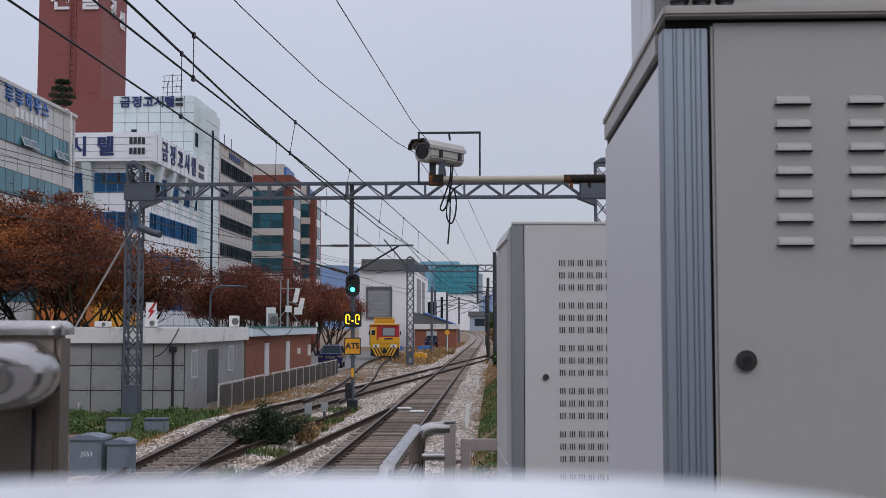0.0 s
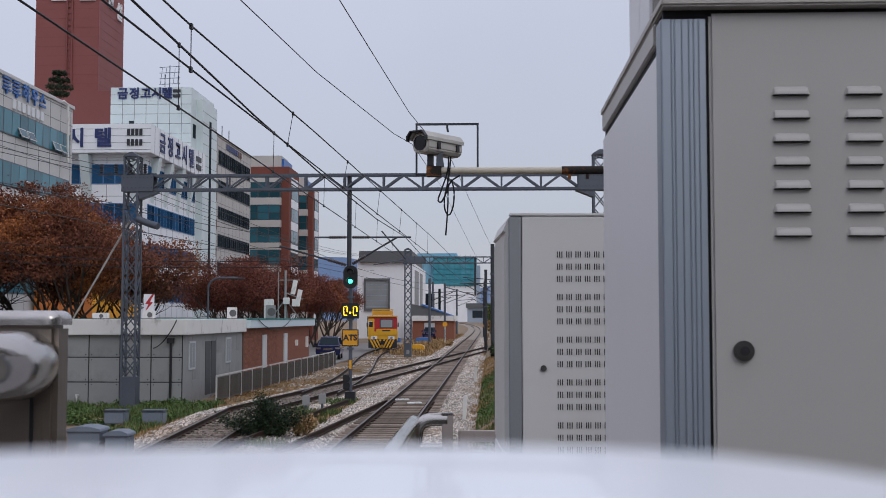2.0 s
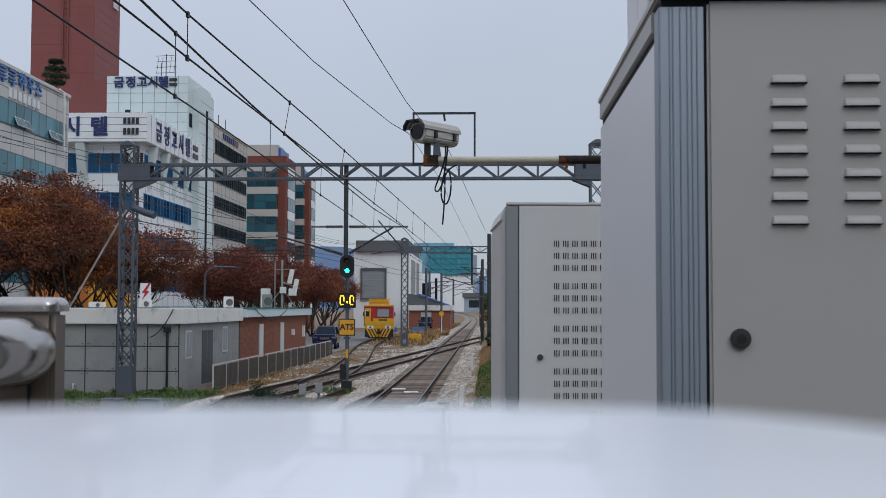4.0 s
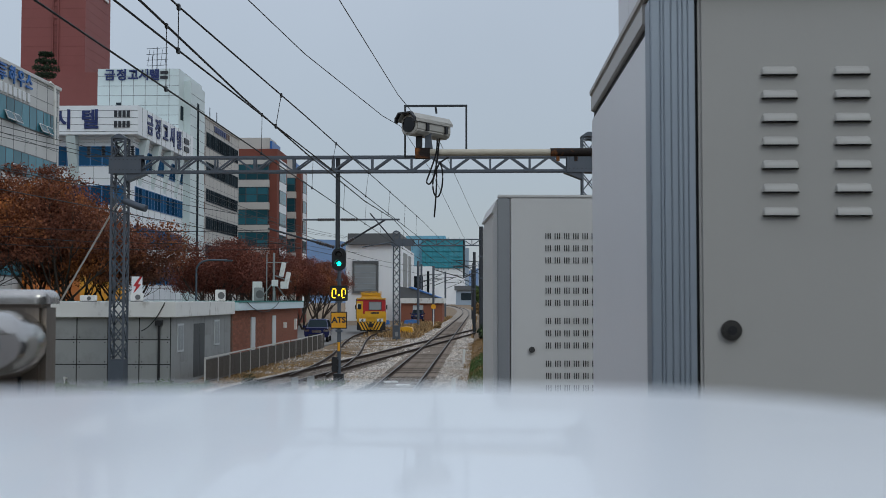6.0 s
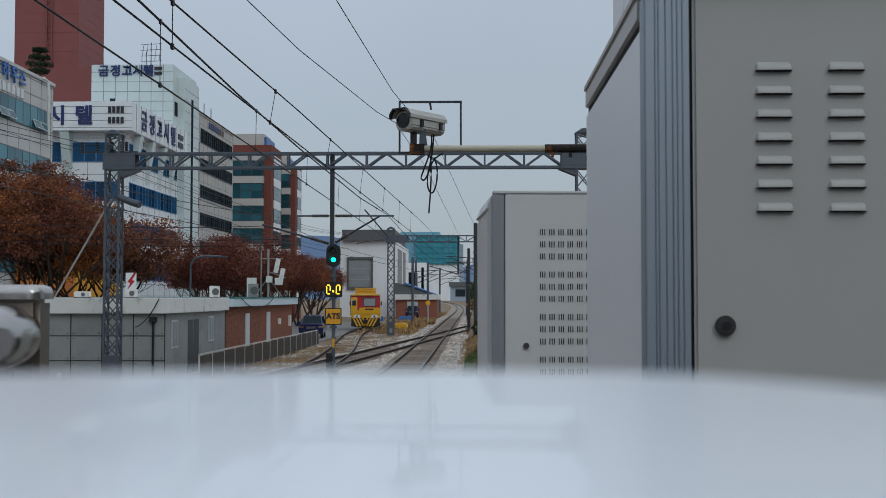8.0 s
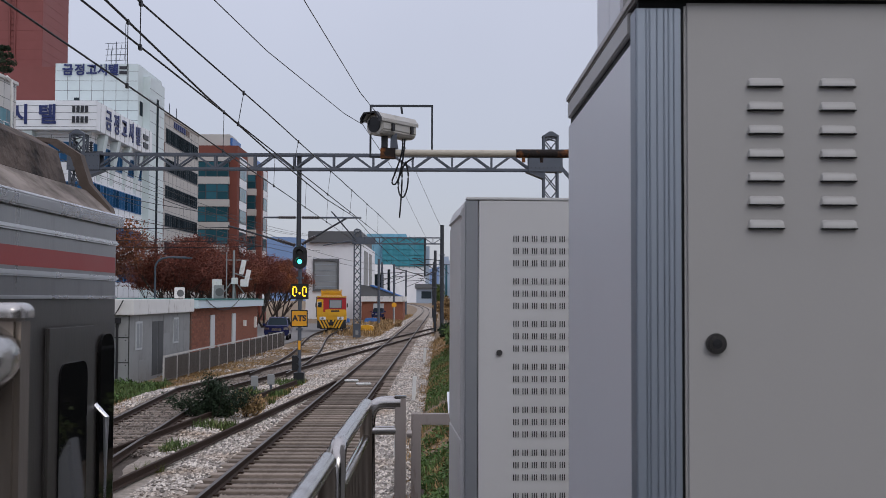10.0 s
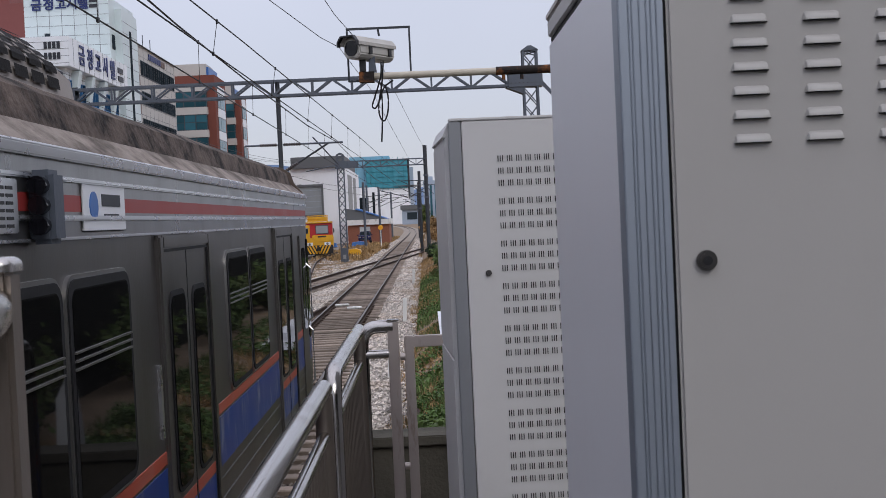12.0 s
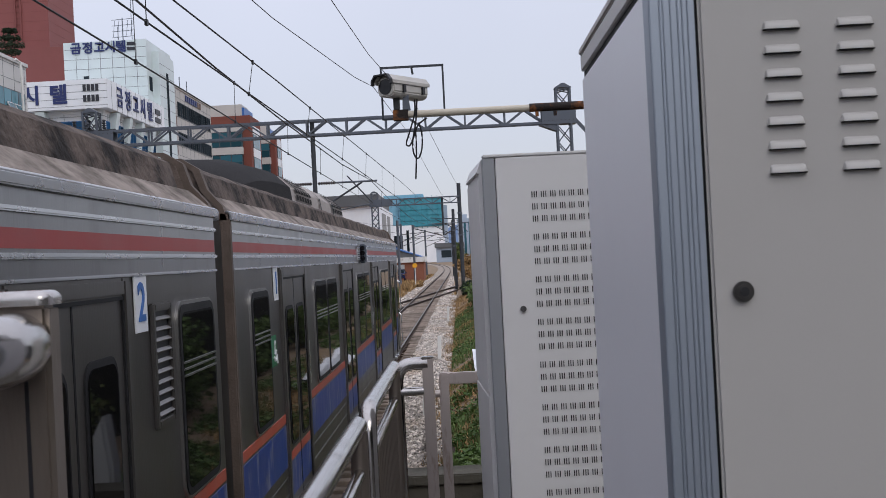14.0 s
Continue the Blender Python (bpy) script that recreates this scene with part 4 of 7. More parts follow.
def insulator(bm, p, q, r=0.07, n=7):
    p, q = Vector(p), Vector(q)
    d = (q - p).normalized()
    side = d.cross(Vector((0, 0, 1)))
    side = side.normalized() if side.length > 1e-3 else Vector((1, 0, 0))
    up = side.cross(d)
    rings = []
    for i in range(2 * n + 1):
        rr = r if i % 2 else r * 0.45
        c = p + (q - p) * (i / (2 * n))
        rings.append([bm.verts.new(c + rr * (math.cos(a * math.pi / 4) * side + math.sin(a * math.pi / 4) * up)) for a in range(8)])
    for a, b in zip(rings, rings[1:]):
        for i in range(8):
            bm.faces.new((a[i], a[(i + 1) % 8], b[(i + 1) % 8], b[i]))


def cantilever(x, y, side, label, z_top=8.4, z_arm=6.07, mat="galv_dark"):
    c = thing("catenary_support", label, "catenary support", pose(x, y, 0))
    bm = bmesh.new()
    sweep(bm, ((0, 0, 5.0), (0, 0, z_top)), 0.085, 10)
    part("drop_post", bm, MAT[mat], c, smooth=True)
    for s, ln in ((1, 2.3), (-1, 1.3)):
        bm = bmesh.new()
        sweep(bm, ((s * 0.1, 0, z_arm), (s * ln, 0, z_arm)), 0.035, 8)
        part("arm", bm, MAT["galv"], c, smooth=True)
        bm = bmesh.new()
        insulator(bm, (s * 0.12, 0, z_arm), (s * 0.75, 0, z_arm))
        part("insulator", bm, MAT["insul"], c, "brown ribbed insulator", smooth=True)
    bm = bmesh.new()
    sweep(bm, ((0.15, 0, 5.1), (1.75, 0, 6.05)), 0.035, 8)
    sweep(bm, ((-0.15, 0, 5.05), (-2.6, 0, 5.75)), 0.035, 8)
    sweep(bm, ((1.2, 0, 6.3), (2.1, 0, 5.25)), 0.025, 8)
    part("strut", bm, MAT[mat], c, smooth=True)
    for a, b in (((0.12, 0, 5.08), (0.62, 0, 5.38)), ((-0.12, 0, 5.04), (-0.8, 0, 5.24))):
        bm = bmesh.new()
        insulator(bm, a, b, 0.08)
        part("insulator", bm, MAT["insul"], c, "brown ribbed insulator", smooth=True)
    bm = bmesh.new()
    sweep(bm, ((2.1, 0, 5.25), (0.9, 0, 5.05)), 0.02, 8)
    part("steady_arm", bm, MAT["galv"], c, smooth=True)
    return c


cant = cantilever(-5.25, GY, 1, "dark drop post with insulated arms hanging from the gantry")

# farther gantry and masts along the line
lattice_mast("lattice_mast", -7.25, 100.5, 9.0, "grey lattice mast beside the yellow vehicle", w=0.55, step=0.7, bar_w=0.08)
gb2 = gantry_beam(-6.9, 0.1, 100.5, 7.85, 8.38, "far grey lattice gantry beam", panel=0.75)
boxes("end_box", MAT["galv"], gb2, [(-7.7, -5.7, 100.2, 100.8, 7.8, 8.42)])
for x, y, z, r in ((0.12, 100.5, 9.5, 0.17), (-0.55, 118, 8.0, 0.15), (-0.9, 160, 8.2, 0.15), (-1.3, 200, 8.4, 0.15)):
    p = thing("catenary_pole", "dark round steel pole beside the main track", "pole", pose(x, y, 0), "poles along the line")
    bm = bmesh.new()
    sweep(bm, ((0, 0, -0.4), (0, 0, z)), r, 12)
    part("pole", bm, MAT["galv_dark"], p, smooth=True)
    for k in (0.72, 0.52):
        boxes("clamp", MAT["galv"], p, [(-r - 0.05, r + 0.05, -r - 0.05, r + 0.05, z * k, z * k + 0.12)])
    bm = bmesh.new()
    sweep(bm, ((0, 0, 6.4), (-2.6, 0, 6.6)), 0.04, 6)
    sweep(bm, ((0, 0, 5.3), (-2.2, 0, 6.5)), 0.04, 6)
    part("bracket_arm", bm, MAT["galv_dark"], p)
for x, y, z in ((-8.0, 150, 8.2), (-6.9, 172, 8.2), (-6.4, 215, 8.4), (-9.6, 190, 9)):
    p = thing("catenary_pole", "far grey concrete pole with a bracket arm", "pole", pose(x, y, 0), "poles along the line")
    bm = bmesh.new()
    sweep(bm, ((0, 0, -0.4), (0, 0, z)), 0.17, 10)
    part("pole", bm, MAT["galv"], p, smooth=True)
    bm = bmesh.new()
    sweep(bm, ((0, 0, 6.3), (3.4, 0, 6.5)), 0.05, 6)
    sweep(bm, ((0, 0, 5.2), (3.0, 0, 6.4)), 0.05, 6)
    part("bracket_arm", bm, MAT["galv_dark"], p)
c2 = copy_thing(cant, pose(-1.38, 100.5, 0))


def sag_wire(parent, a, b, r, sag=0.0, n=10, name="wire"):
    a, b = Vector(a), Vector(b)
    bm = bmesh.new()
    sweep(bm, [a + (b - a) * (i / n) - Vector((0, 0, 4 * sag * (i / n) * (1 - i / n))) for i in range(n + 1)], r, 6)
    return part(name, bm, MAT["wire"], parent, smooth=True)


def catenary(contact, messenger, drop_ys, label, r_m):
    """A contact wire and its messenger, each through (x, y, z) points, with droppers between."""
    def at(pts, y):
        for p, q in zip(pts, pts[1:]):
            if p[1] <= y <= q[1]:
                t = (y - p[1]) / (q[1] - p[1])
                return Vector(p) + (Vector(q) - Vector(p)) * t
    c = thing("catenary", label, "overhead line")
    for nm, pts, r in (("contact_wire", contact, 0.009), ("messenger_wire", messenger, r_m)):
        bm = bmesh.new()
        sweep(bm, pts, r, 6)
        part(nm, bm, MAT["wire"], c, smooth=True)
    for y in drop_ys:
        lo, hi = at(contact, y), at(messenger, y)
        sag_wire(c, lo, hi, 0.0045, 0, 2, "dropper")
        for q in (lo, hi):
            bm = bmesh.new()
            box(bm, q.x - 0.012, q.x + 0.012, y - 0.025, y + 0.025, q.z - 0.03, q.z + 0.02)
            part("clamp", bm, MAT["wire"], c)


catenary([(-3.15, -60, 5.25), (-3.2, 12, 5.25), (-3.25, GY, 5.25), (-2.9, 100.5, 5.25)],
         [(-3.15, -60, 6.05), (-3.2, 10, 5.93), (-3.2, 15.4, 5.83), (-3.2, 21, 5.80), (-3.2, 32, 5.85), (-3.2, GY, 6.1), (-3.1, 58, 5.8), (-3.05, 72, 5.72), (-3.0, 86, 5.82), (-2.9, 100.5, 6.1)],
         (6.4, 11.6, 16.8, 22, 27.2, 32.4, 37.6, 48, 54, 60, 66, 72, 78, 84, 90), "thick sagging messenger wire with droppers and contact wire", 0.013)
catenary([(-3.67, -60, 5.25), (-2.6, 9.8, 5.25), (-2.1, GY, 5.3), (-1.6, 100.5, 5.6)],
         [(-3.67, -60, 5.75), (-2.6, 9.8, 5.63), (-2.42, 15.8, 5.65), (-2.1, GY, 6.0), (-1.5, 100.5, 6.5)],
         (4.8, 9.8, 14.2, 19, 24, 29, 34, 39), "second catenary wire pair with droppers over the main track", 0.009)
fd = thing("feeder_wires", "thin black feeder wires running to the pole tops", "overhead line")
for pts in ([(-4.2, -20, 9.0), (-2.77, 20.5, 8.9), (-2.31, 32.3, 8.9), (-2.06, 35.7, 8.9), (-1.44, 42.6, 8.9), (-0.4, 80, 8.9), (0.1, 100.5, 9.2)],
            [(-6.5, -20, 9.0), (-4.58, 20.5, 8.9), (-4.12, 26.9, 8.9), (-3.06, 36.1, 8.9), (-2.64, 38.3, 8.9), (-2.2, 50.8, 8.9), (-1.4, 100.5, 8.6)]):
    bm = bmesh.new()
    sweep(bm, pts, 0.011, 6)
    part("wire", bm, MAT["wire"], fd)
for x, z, sag in ((-7.9, 5.3, 0), (-7.9, 6.1, 0.5), (-13.4, 8.5, 0.6), (-14.2, 8.5, 0.6), (-14.8, 8.5, 0.6), (-13.2, 7.2, 0.5)):
    sag_wire(fd, (x - 6.0, -30, z), (x, GY, z), 0.011, sag)
    sag_wire(fd, (x, GY, z), (x + 3.0, 100.5, z), 0.011, sag)
for z0, z1, xx in ((6.3, 5.7, -7.6), (5.9, 5.2, -7.2), (5.5, 5.0, -6.6)):
    sag_wire(fd, (-26, 50, z0 + 0.5), (xx, GY, z1), 0.014, 0.3)
hw = thing("mast_stay", "pale guy wire braced from the lattice mast to the ground", "stay wire")
bm = bmesh.new()
sweep(bm, ((-13.5, GY, 6.7), (-16.2, 44.2, 3.06)), 0.035, 8)
part("stay_rod", bm, MAT["fence_rail"], hw, smooth=True)
bm = bmesh.new()
box(bm, -14.7, -12.5, GY - 0.1, GY - 0.02, 8.42, 8.48)
for i in range(4):
    insulator(bm, (-14.6 + i * 0.55, GY, 8.5), (-14.6 + i * 0.55, GY, 8.85), 0.09, 4)
part("crossarm", bm, MAT["galv_dark"], hw, "dark crossarm with small insulators")
lamp = thing("mast_floodlight", "grey cylindrical floodlight on the lattice mast", "lamp")
bm = bmesh.new()
sweep(bm, [(-13.1, GY - 0.3, 6.75), (-12.6, GY - 0.5, 6.55), (-12.25, GY - 0.6, 6.45)], 0.13, 12)
part("housing", bm, MAT["galv"], lamp, smooth=True)


# ---- colour-light signal ----
def signal():
    s = thing("railway_signal", "railway colour light signal showing green on a post", "signal", pose(-5.5, 45.1, 0))
    bm = bmesh.new()
    sweep(bm, ((0, 0, -0.3), (0, 0, 4.6)), 0.075, 12)
    part("post", bm, MAT["galv"], s, "grey pole with stickers", smooth=True)
    bm = bmesh.new()
    prism(bm, rounded(-0.28, 0.28, 4.24, 5.14, 0.26, 6), "y", -0.16, -0.12)
    prism(bm, rounded(-0.2, 0.2, 4.32, 5.06, 0.19, 6), "y", -0.12, 0.12)
    head = part("head", bm, MAT["black"], s, "black oval signal head", smooth=True)
    for z, m in ((4.52, MAT["lamp_green"]), (4.86, MAT["lens"])):
        bm = bmesh.new()
        sweep(bm, ((0, -0.155, z), (0, -0.185, z)), 0.085, 20)
        part("lamp", bm, m, head, "lit green lamp" if z < 4.6 else "unlit lamp", smooth=True)
        bm = bmesh.new()
        ring = [[bm.verts.new((0.15 * math.cos(radians(a)), yy, z + 0.15 * math.sin(radians(a)))) for a in range(-10, 191, 20)] for yy in (-0.16, -0.38)]
        for i in range(len(ring[0]) - 1):
            bm.faces.new((ring[0][i], ring[0][i + 1], ring[1][i + 1], ring[1][i]))
        part("hood", bm, MAT["black"], head)
    boxes("indicator", MAT["black"], s, [(-0.34, 0.34, -0.14, 0.0, 3.06, 3.66)], "black number display with amber segments", 0.02)
    bm = bmesh.new()
    for x in (-0.19, 0.19):
        for dx, dz, w, h in ((0, 0.17, 0.06, 0.018), (0, -0.17, 0.06, 0.018), (-0.07, 0.0, 0.02, 0.14), (0.07, 0.05, 0.02, 0.09)):
            box(bm, x + dx - w, x + dx + w, -0.155, -0.138, 3.36 + dz - h, 3.36 + dz + h)
    box(bm, -0.03, 0.03, -0.155, -0.138, 3.25, 3.33)
    part("segment", bm, MAT["lamp_amber"], s, "lit amber digit segments")
    boxes("sign", MAT["black"], s, [(-0.325, 0.325, -0.12, -0.09, 1.98, 2.64)], "", 0.01)
    boxes("sign_face", MAT["ats"], s, [(-0.285, 0.285, -0.128, -0.12, 2.02, 2.60)], "amber square sign face")
    letters("sign_letters", "ATS", 0.31, MAT["sign_black"], s, pose(0, -0.132, 2.31), depth=0.003, bold=0.013)
    boxes("plate", MAT["ats"], s, [(-0.05, 0.05, -0.1, -0.08, 1.1, 1.45)], "narrow yellow plate")
    bm = bmesh.new()
    for z in (0.72, 0.45):
        sweep(bm, ((-0.14, -0.14, z), (-0.14, -0.05, z)), 0.14, 14)
    box(bm, -0.28, 0.02, -0.06, 0.06, 0.3, 0.88)
    box(bm, -0.2, 0.2, -0.18, 0.12, -0.2, 0.22)
    part("dwarf_head", bm, MAT["black"], s, "black low shunting signal")
    for z in (3.85, 3.0, 1.85):
        boxes("bracket", MAT["galv"], s, [(-0.13, 0.13, -0.1, 0.1, z, z + 0.08)])


signal()


# ---- low trackside buildings ----
def low_building():
    b = thing("equipment_building", "single-storey grey panelled equipment building with white fascia", "building")
    x0, x1, y0, y1 = -24.0, -12.02, 44.7, 55.4
    boxes("wall", MAT["joint"], b, [(x0, x1, y0, y1, -0.4, 2.5)], "dark recessed wall joints")
    boxes("side_wall", MAT["panel"], b, [(x1, x1 + 0.012, y0 + 0.01, y1 - 0.01, -0.4, 2.45)], "smooth grey rendered side wall")
    boxes("roof", MAT["fascia"], b, [(x0 - 0.3, x1 + 0.22, y0 - 0.25, y1, 2.42, 3.03)], "stained white roof fascia", 0.02)
    bm = bmesh.new()
    box(bm, -0.592, 0.592, -0.02, 0.0, -0.462, 0.462)
    me = finish("panel", bm, MAT["panel"], 0.006)
    bm = bmesh.new()
    for sx in (-0.5, 0.5):
        for sz in (-0.38, 0.38):
            sweep(bm, ((sx, -0.02, sz), (sx, -0.028, sz)), 0.022, 6)
    bolt = finish("bolts", bm, MAT["black"])
    for i in range(9):
        for j in range(3):
            m = pose(x1 - 0.63 - i * 1.23, y0, 2.03 - j * 0.965)
            piece("panel", me, b, m)
            piece("bolts", bolt, b, m)
    for i in range(8):
        for j in range(3):
            if i in (0, 2, 3, 5) and j < 2 or i in (2, 3):
                continue
            piece("panel", me, b, pose(x1, y0 + 0.66 + i * 1.33, 2.03 - j * 0.965, 0, 0, 90))
    for y, z0, z1, w in ((46.0, 1.02, 2.15, 0.95), (52.4, 1.05, 2.2, 1.0)):
        boxes("window", MAT["frame_pale"], b, [(x1 - 0.02, x1 + 0.05, y - w / 2, y + w / 2, z0, z1)], "pale framed window")
        boxes("pane", MAT["pane_pale"], b, [(x1 + 0.03, x1 + 0.056, y - w / 2 + 0.08, y - 0.04, z0 + 0.08, z1 - 0.08), (x1 + 0.03, x1 + 0.056, y + 0.04, y + w / 2 - 0.08, z0 + 0.08, z1 - 0.08)])
    boxes("door", MAT["door_grey"], b, [(x1 - 0.02, x1 + 0.03, 48.2, 49.1, -0.15, 2.1), (x1 - 0.02, x1 + 0.03, 49.2, 50.1, -0.15, 2.1)], "grey double door", 0.01)
    for x in (x1 - 0.45,):
        bm = bmesh.new()
        sweep(bm, ((x, y0 - 0.08, -0.2), (x, y0 - 0.08, 2.2)), 0.05, 8)
        box(bm, x - 0.13, x + 0.13, y0 - 0.2, y0 - 0.02, 2.1, 2.3)
        part("downpipe", bm, MAT["black"], b, "black downpipe with hopper")
    for x in (-16.1, -14.0):
        bm = bmesh.new()
        sweep(bm, ((x, y0 - 0.05, 0.05), (x, y0 - 0.25, 0.1), (x, y0 - 0.25, -0.3)), 0.05, 8)
        part("vent_pipe", bm, MAT["fascia"], b)
    k = thing("brick_building", "low red brick building with white doors and teal roof edge", "building")
    bx, by0, by1 = -11.95, 55.4, 75.5
    boxes("wall", MAT["mortar"], k, [(-22, bx, by0, by1, -0.4, 2.7)])
    boxes("roof", MAT["fascia_blue"], k, [(-22.3, bx + 0.35, by0 + 0.01, by1 + 0.3, 2.58, 2.98)], "pale blue roof fascia", 0.02)
    boxes("roof_edge", MAT["teal"], k, [(-22.3, bx + 0.38, by0 + 0.01, by1 + 0.33, 2.98, 3.05)], "teal metal roof edge")
    for y in (60.0, 66.2):
        boxes("door", MAT["door_white"], k, [(bx - 0.02, bx + 0.06, y, y + 1.0, 0.1, 2.2)], "white steel door", 0.01)
    for ya, yb, za, zb_ in ((70.0, 70.4, 1.4, 1.75), (74, 74.3, 1.2, 1.9)):
        boxes("wall_box", MAT["fascia"], k, [(bx, bx + 0.15, ya, yb, za, zb_)])
    bm = bmesh.new()
    box(bm, 0, 0.012, 0.012, 0.388, 0.005, 0.112)
    me = finish("brick", bm, MAT["brick"])
    rest = bmesh.new()
    n = 0
    for j in range(22):
        z = 0.1 + j * 0.117
        i = 0
        while True:
            y = by0 + 0.1 + i * 0.4 + (0.2 if j % 2 else 0)
            i += 1
            if y + 0.4 > by1:
                break
            if any(d - 0.4 < y < d + 1.0 and z < 2.2 for d in (60.0, 66.2)):
                continue
            if n < 300 and y < 64 and z > 0.6:
                piece("brick", me, k, pose(bx, y, z))
                n += 1
            else:
                box(rest, bx, bx + 0.012, y + 0.012, y + 0.388, z + 0.005, z + 0.112)
    tagged(part("bricks", rest, MAT["brick"], k), kind="stuff")


low_building()


MAT["fan_grey"] = mk("grey_fan_guard", (0.13, 0.13, 0.13), 0.6, bump=0.0)


def roof_clutter():
    for x, y, w, h, lab in ((-14.0, 46.8, 0.45, 0.36, "grey air conditioner outdoor unit on the flat roof"), (-15.9, 46.5, 0.6, 0.26, "low grey box on the flat roof"), (-12.2, 54.0, 0.42, 0.55, "white air conditioner outdoor unit at the roof edge"), (-12.1, 63.0, 0.5, 0.75, "grey outdoor unit on the brick building roof")):
        u = thing("outdoor_unit", lab, "air conditioner", pose(x, y, 3.03))
        boxes("body", MAT["panel" if h > 0.6 else "fascia"], u, [(-w / 2, w / 2, -0.18, 0.18, 0.03, h)], "", 0.02)
        bm = bmesh.new()
        sweep(bm, ((0.08, -0.18, h / 2), (0.08, -0.195, h / 2)), h * 0.30, 16)
        part("fan_grille", bm, MAT["fan_grey"], u)
        boxes("foot", MAT["galv_dark"], u, [(-w / 2, w / 2, -0.15, -0.1, 0, 0.03), (-w / 2, w / 2, 0.1, 0.15, 0, 0.03)])
    a = thing("antenna_mast", "grey antenna mast with panel antennas on tripod legs", "antenna", pose(-12.9, 72.0, 3.05))
    bm = bmesh.new()
    sweep(bm, ((0, 0, 0), (0, 0, 3.0)), 0.07, 8)
    sweep(bm, ((0, 0, 1.6), (1.1, 0, 1.2)), 0.04, 6)
    for dx, dy in ((0.9, 0), (-0.9, 0), (0, 0.9)):
        sweep(bm, ((dx, dy, 0), (0, 0, 1.2)), 0.03, 6)
    sweep(bm, ((-0.5, 0, 2.4), (0.9, 0, 2.4)), 0.03, 6)
    sweep(bm, ((-0.45, 0, 0), (-0.45, 0, 2.9)), 0.035, 6)
    part("frame", bm, MAT["panel"], a)
    for x, z, w, h in ((-1.3, 0.0, 0.55, 1.2), (0.45, 0.75, 0.45, 0.45), (-0.1, 0.9, 0.35, 0.4)):
        boxes("equipment_box", MAT["fascia"], a, [(x, x + w, -0.25, 0.15, z, z + h)], "beige weatherproof equipment box", 0.02)
    for x, z in ((0.55, 1.9), (0.85, 1.3)):
        bm = bmesh.new()
        box(bm, -0.14, 0.14, -0.1, 0.05, -0.4, 0.5)
        part("panel_antenna", bm, MAT["fascia"], a, bevel=0.02, at=pose(x, -0.1, z, 0, 12, 20))
    f = thing("sign_board", "white board with a red zigzag arrow on the roof", "sign", pose(-14.2, 47.4, 3.03) @ Matrix.Scale(0.56, 4))
    boxes("board", MAT["label_white"], f, [(-0.38, 0.42, -0.04, 0.0, 0.45, 1.85)], "", 0.01)
    bm = bmesh.new()
    prism(bm, [(0.25, 1.85), (0.42, 1.85), (0.1, 1.3), (0.32, 1.25), (-0.3, 0.5), (-0.02, 1.1), (-0.25, 1.15)], "y", -0.055, -0.042)
    part("arrow", bm, MAT["red"], f)
    boxes("leg", MAT["galv"], f, [(-0.3, -0.24, -0.03, 0.01, 0, 0.45), (0.26, 0.32, -0.03, 0.01, 0, 0.45)])
    w = thing("roof_cable", "loose cable hanging over the fascia", "cable")
    sag_wire(w, (-12.2, 44.43, 3.0), (-13.1, 44.4, 1.9), 0.02, 0.2)
    sag_wire(w, (-11.55, 57, 3.0), (-11.5, 66, 3.0), 0.02, 0.55)


roof_clutter()


def yard_fence():
    f = thing("yard_fence", "brown slatted yard fence with pale top rail", "fence")
    def base(y):
        return -0.25 - 0.05 * (y - 45) / 35
    bm = bmesh.new()
    for a, b in ((45.2, 56), (56, 66), (66, 73), (73, 80)):
        bar(bm, (-10.8, a, base(a) + 1.05), (-10.9, b, base(b) + 1.05), 0.06)
    part("top_rail", bm, MAT["fence_rail"], f)
    bm = bmesh.new()
    bar(bm, (-10.8, 45.2, base(45.2) + 0.12), (-10.9, 80, base(80) + 0.12), 0.05)
    part("bottom_rail", bm, MAT["fence"], f)
    bm = bmesh.new()
    box(bm, -0.012, 0.012, -0.045, 0.045, 0.10, 0.98)
    me = finish("slat", bm, MAT["fence"])
    bm = bmesh.new()
    box(bm, -0.03, 0.03, -0.03, 0.03, -0.2, 1.06)
    po = finish("post", bm, MAT["fence_rail"])
    y = 45.2
    n = 0
    while y < 80:
        if n % 14 == 0:
            piece("post", po, f, pose(-10.8, y, base(y)))
        piece("slat", me, f, pose(-10.8, y + 0.08, base(y)))
        y += 0.16
        n += 1


yard_fence()


# ---- the train: two stainless cars on the main track ----
MAT["train_rim"] = mk("worn_window_rim_metal", (0.30, 0.295, 0.285), 0.33, 0.85, var=0.12, scale=5, bump=0.02)
MAT["train_arch"] = mk("brown_stained_metal", (0.13, 0.10, 0.082), 0.7, 0.2, var=0.25, scale=6, bump=0.2, dirt=(0.06, 0.045, 0.035), dirt_amt=0.7, dirt_scale=4)
MAT["black_cover"] = mk("sooty_black_cover", (0.014, 0.013, 0.013), 0.9, var=0.3, bump=0.2)
CAR_L, HALF = 19.5, 1.54
DOORS_LEAD = (2.40, 7.20, 12.02, 16.82)
DOORS_NEXT = (2.66, 7.45, 12.2, 17.0)


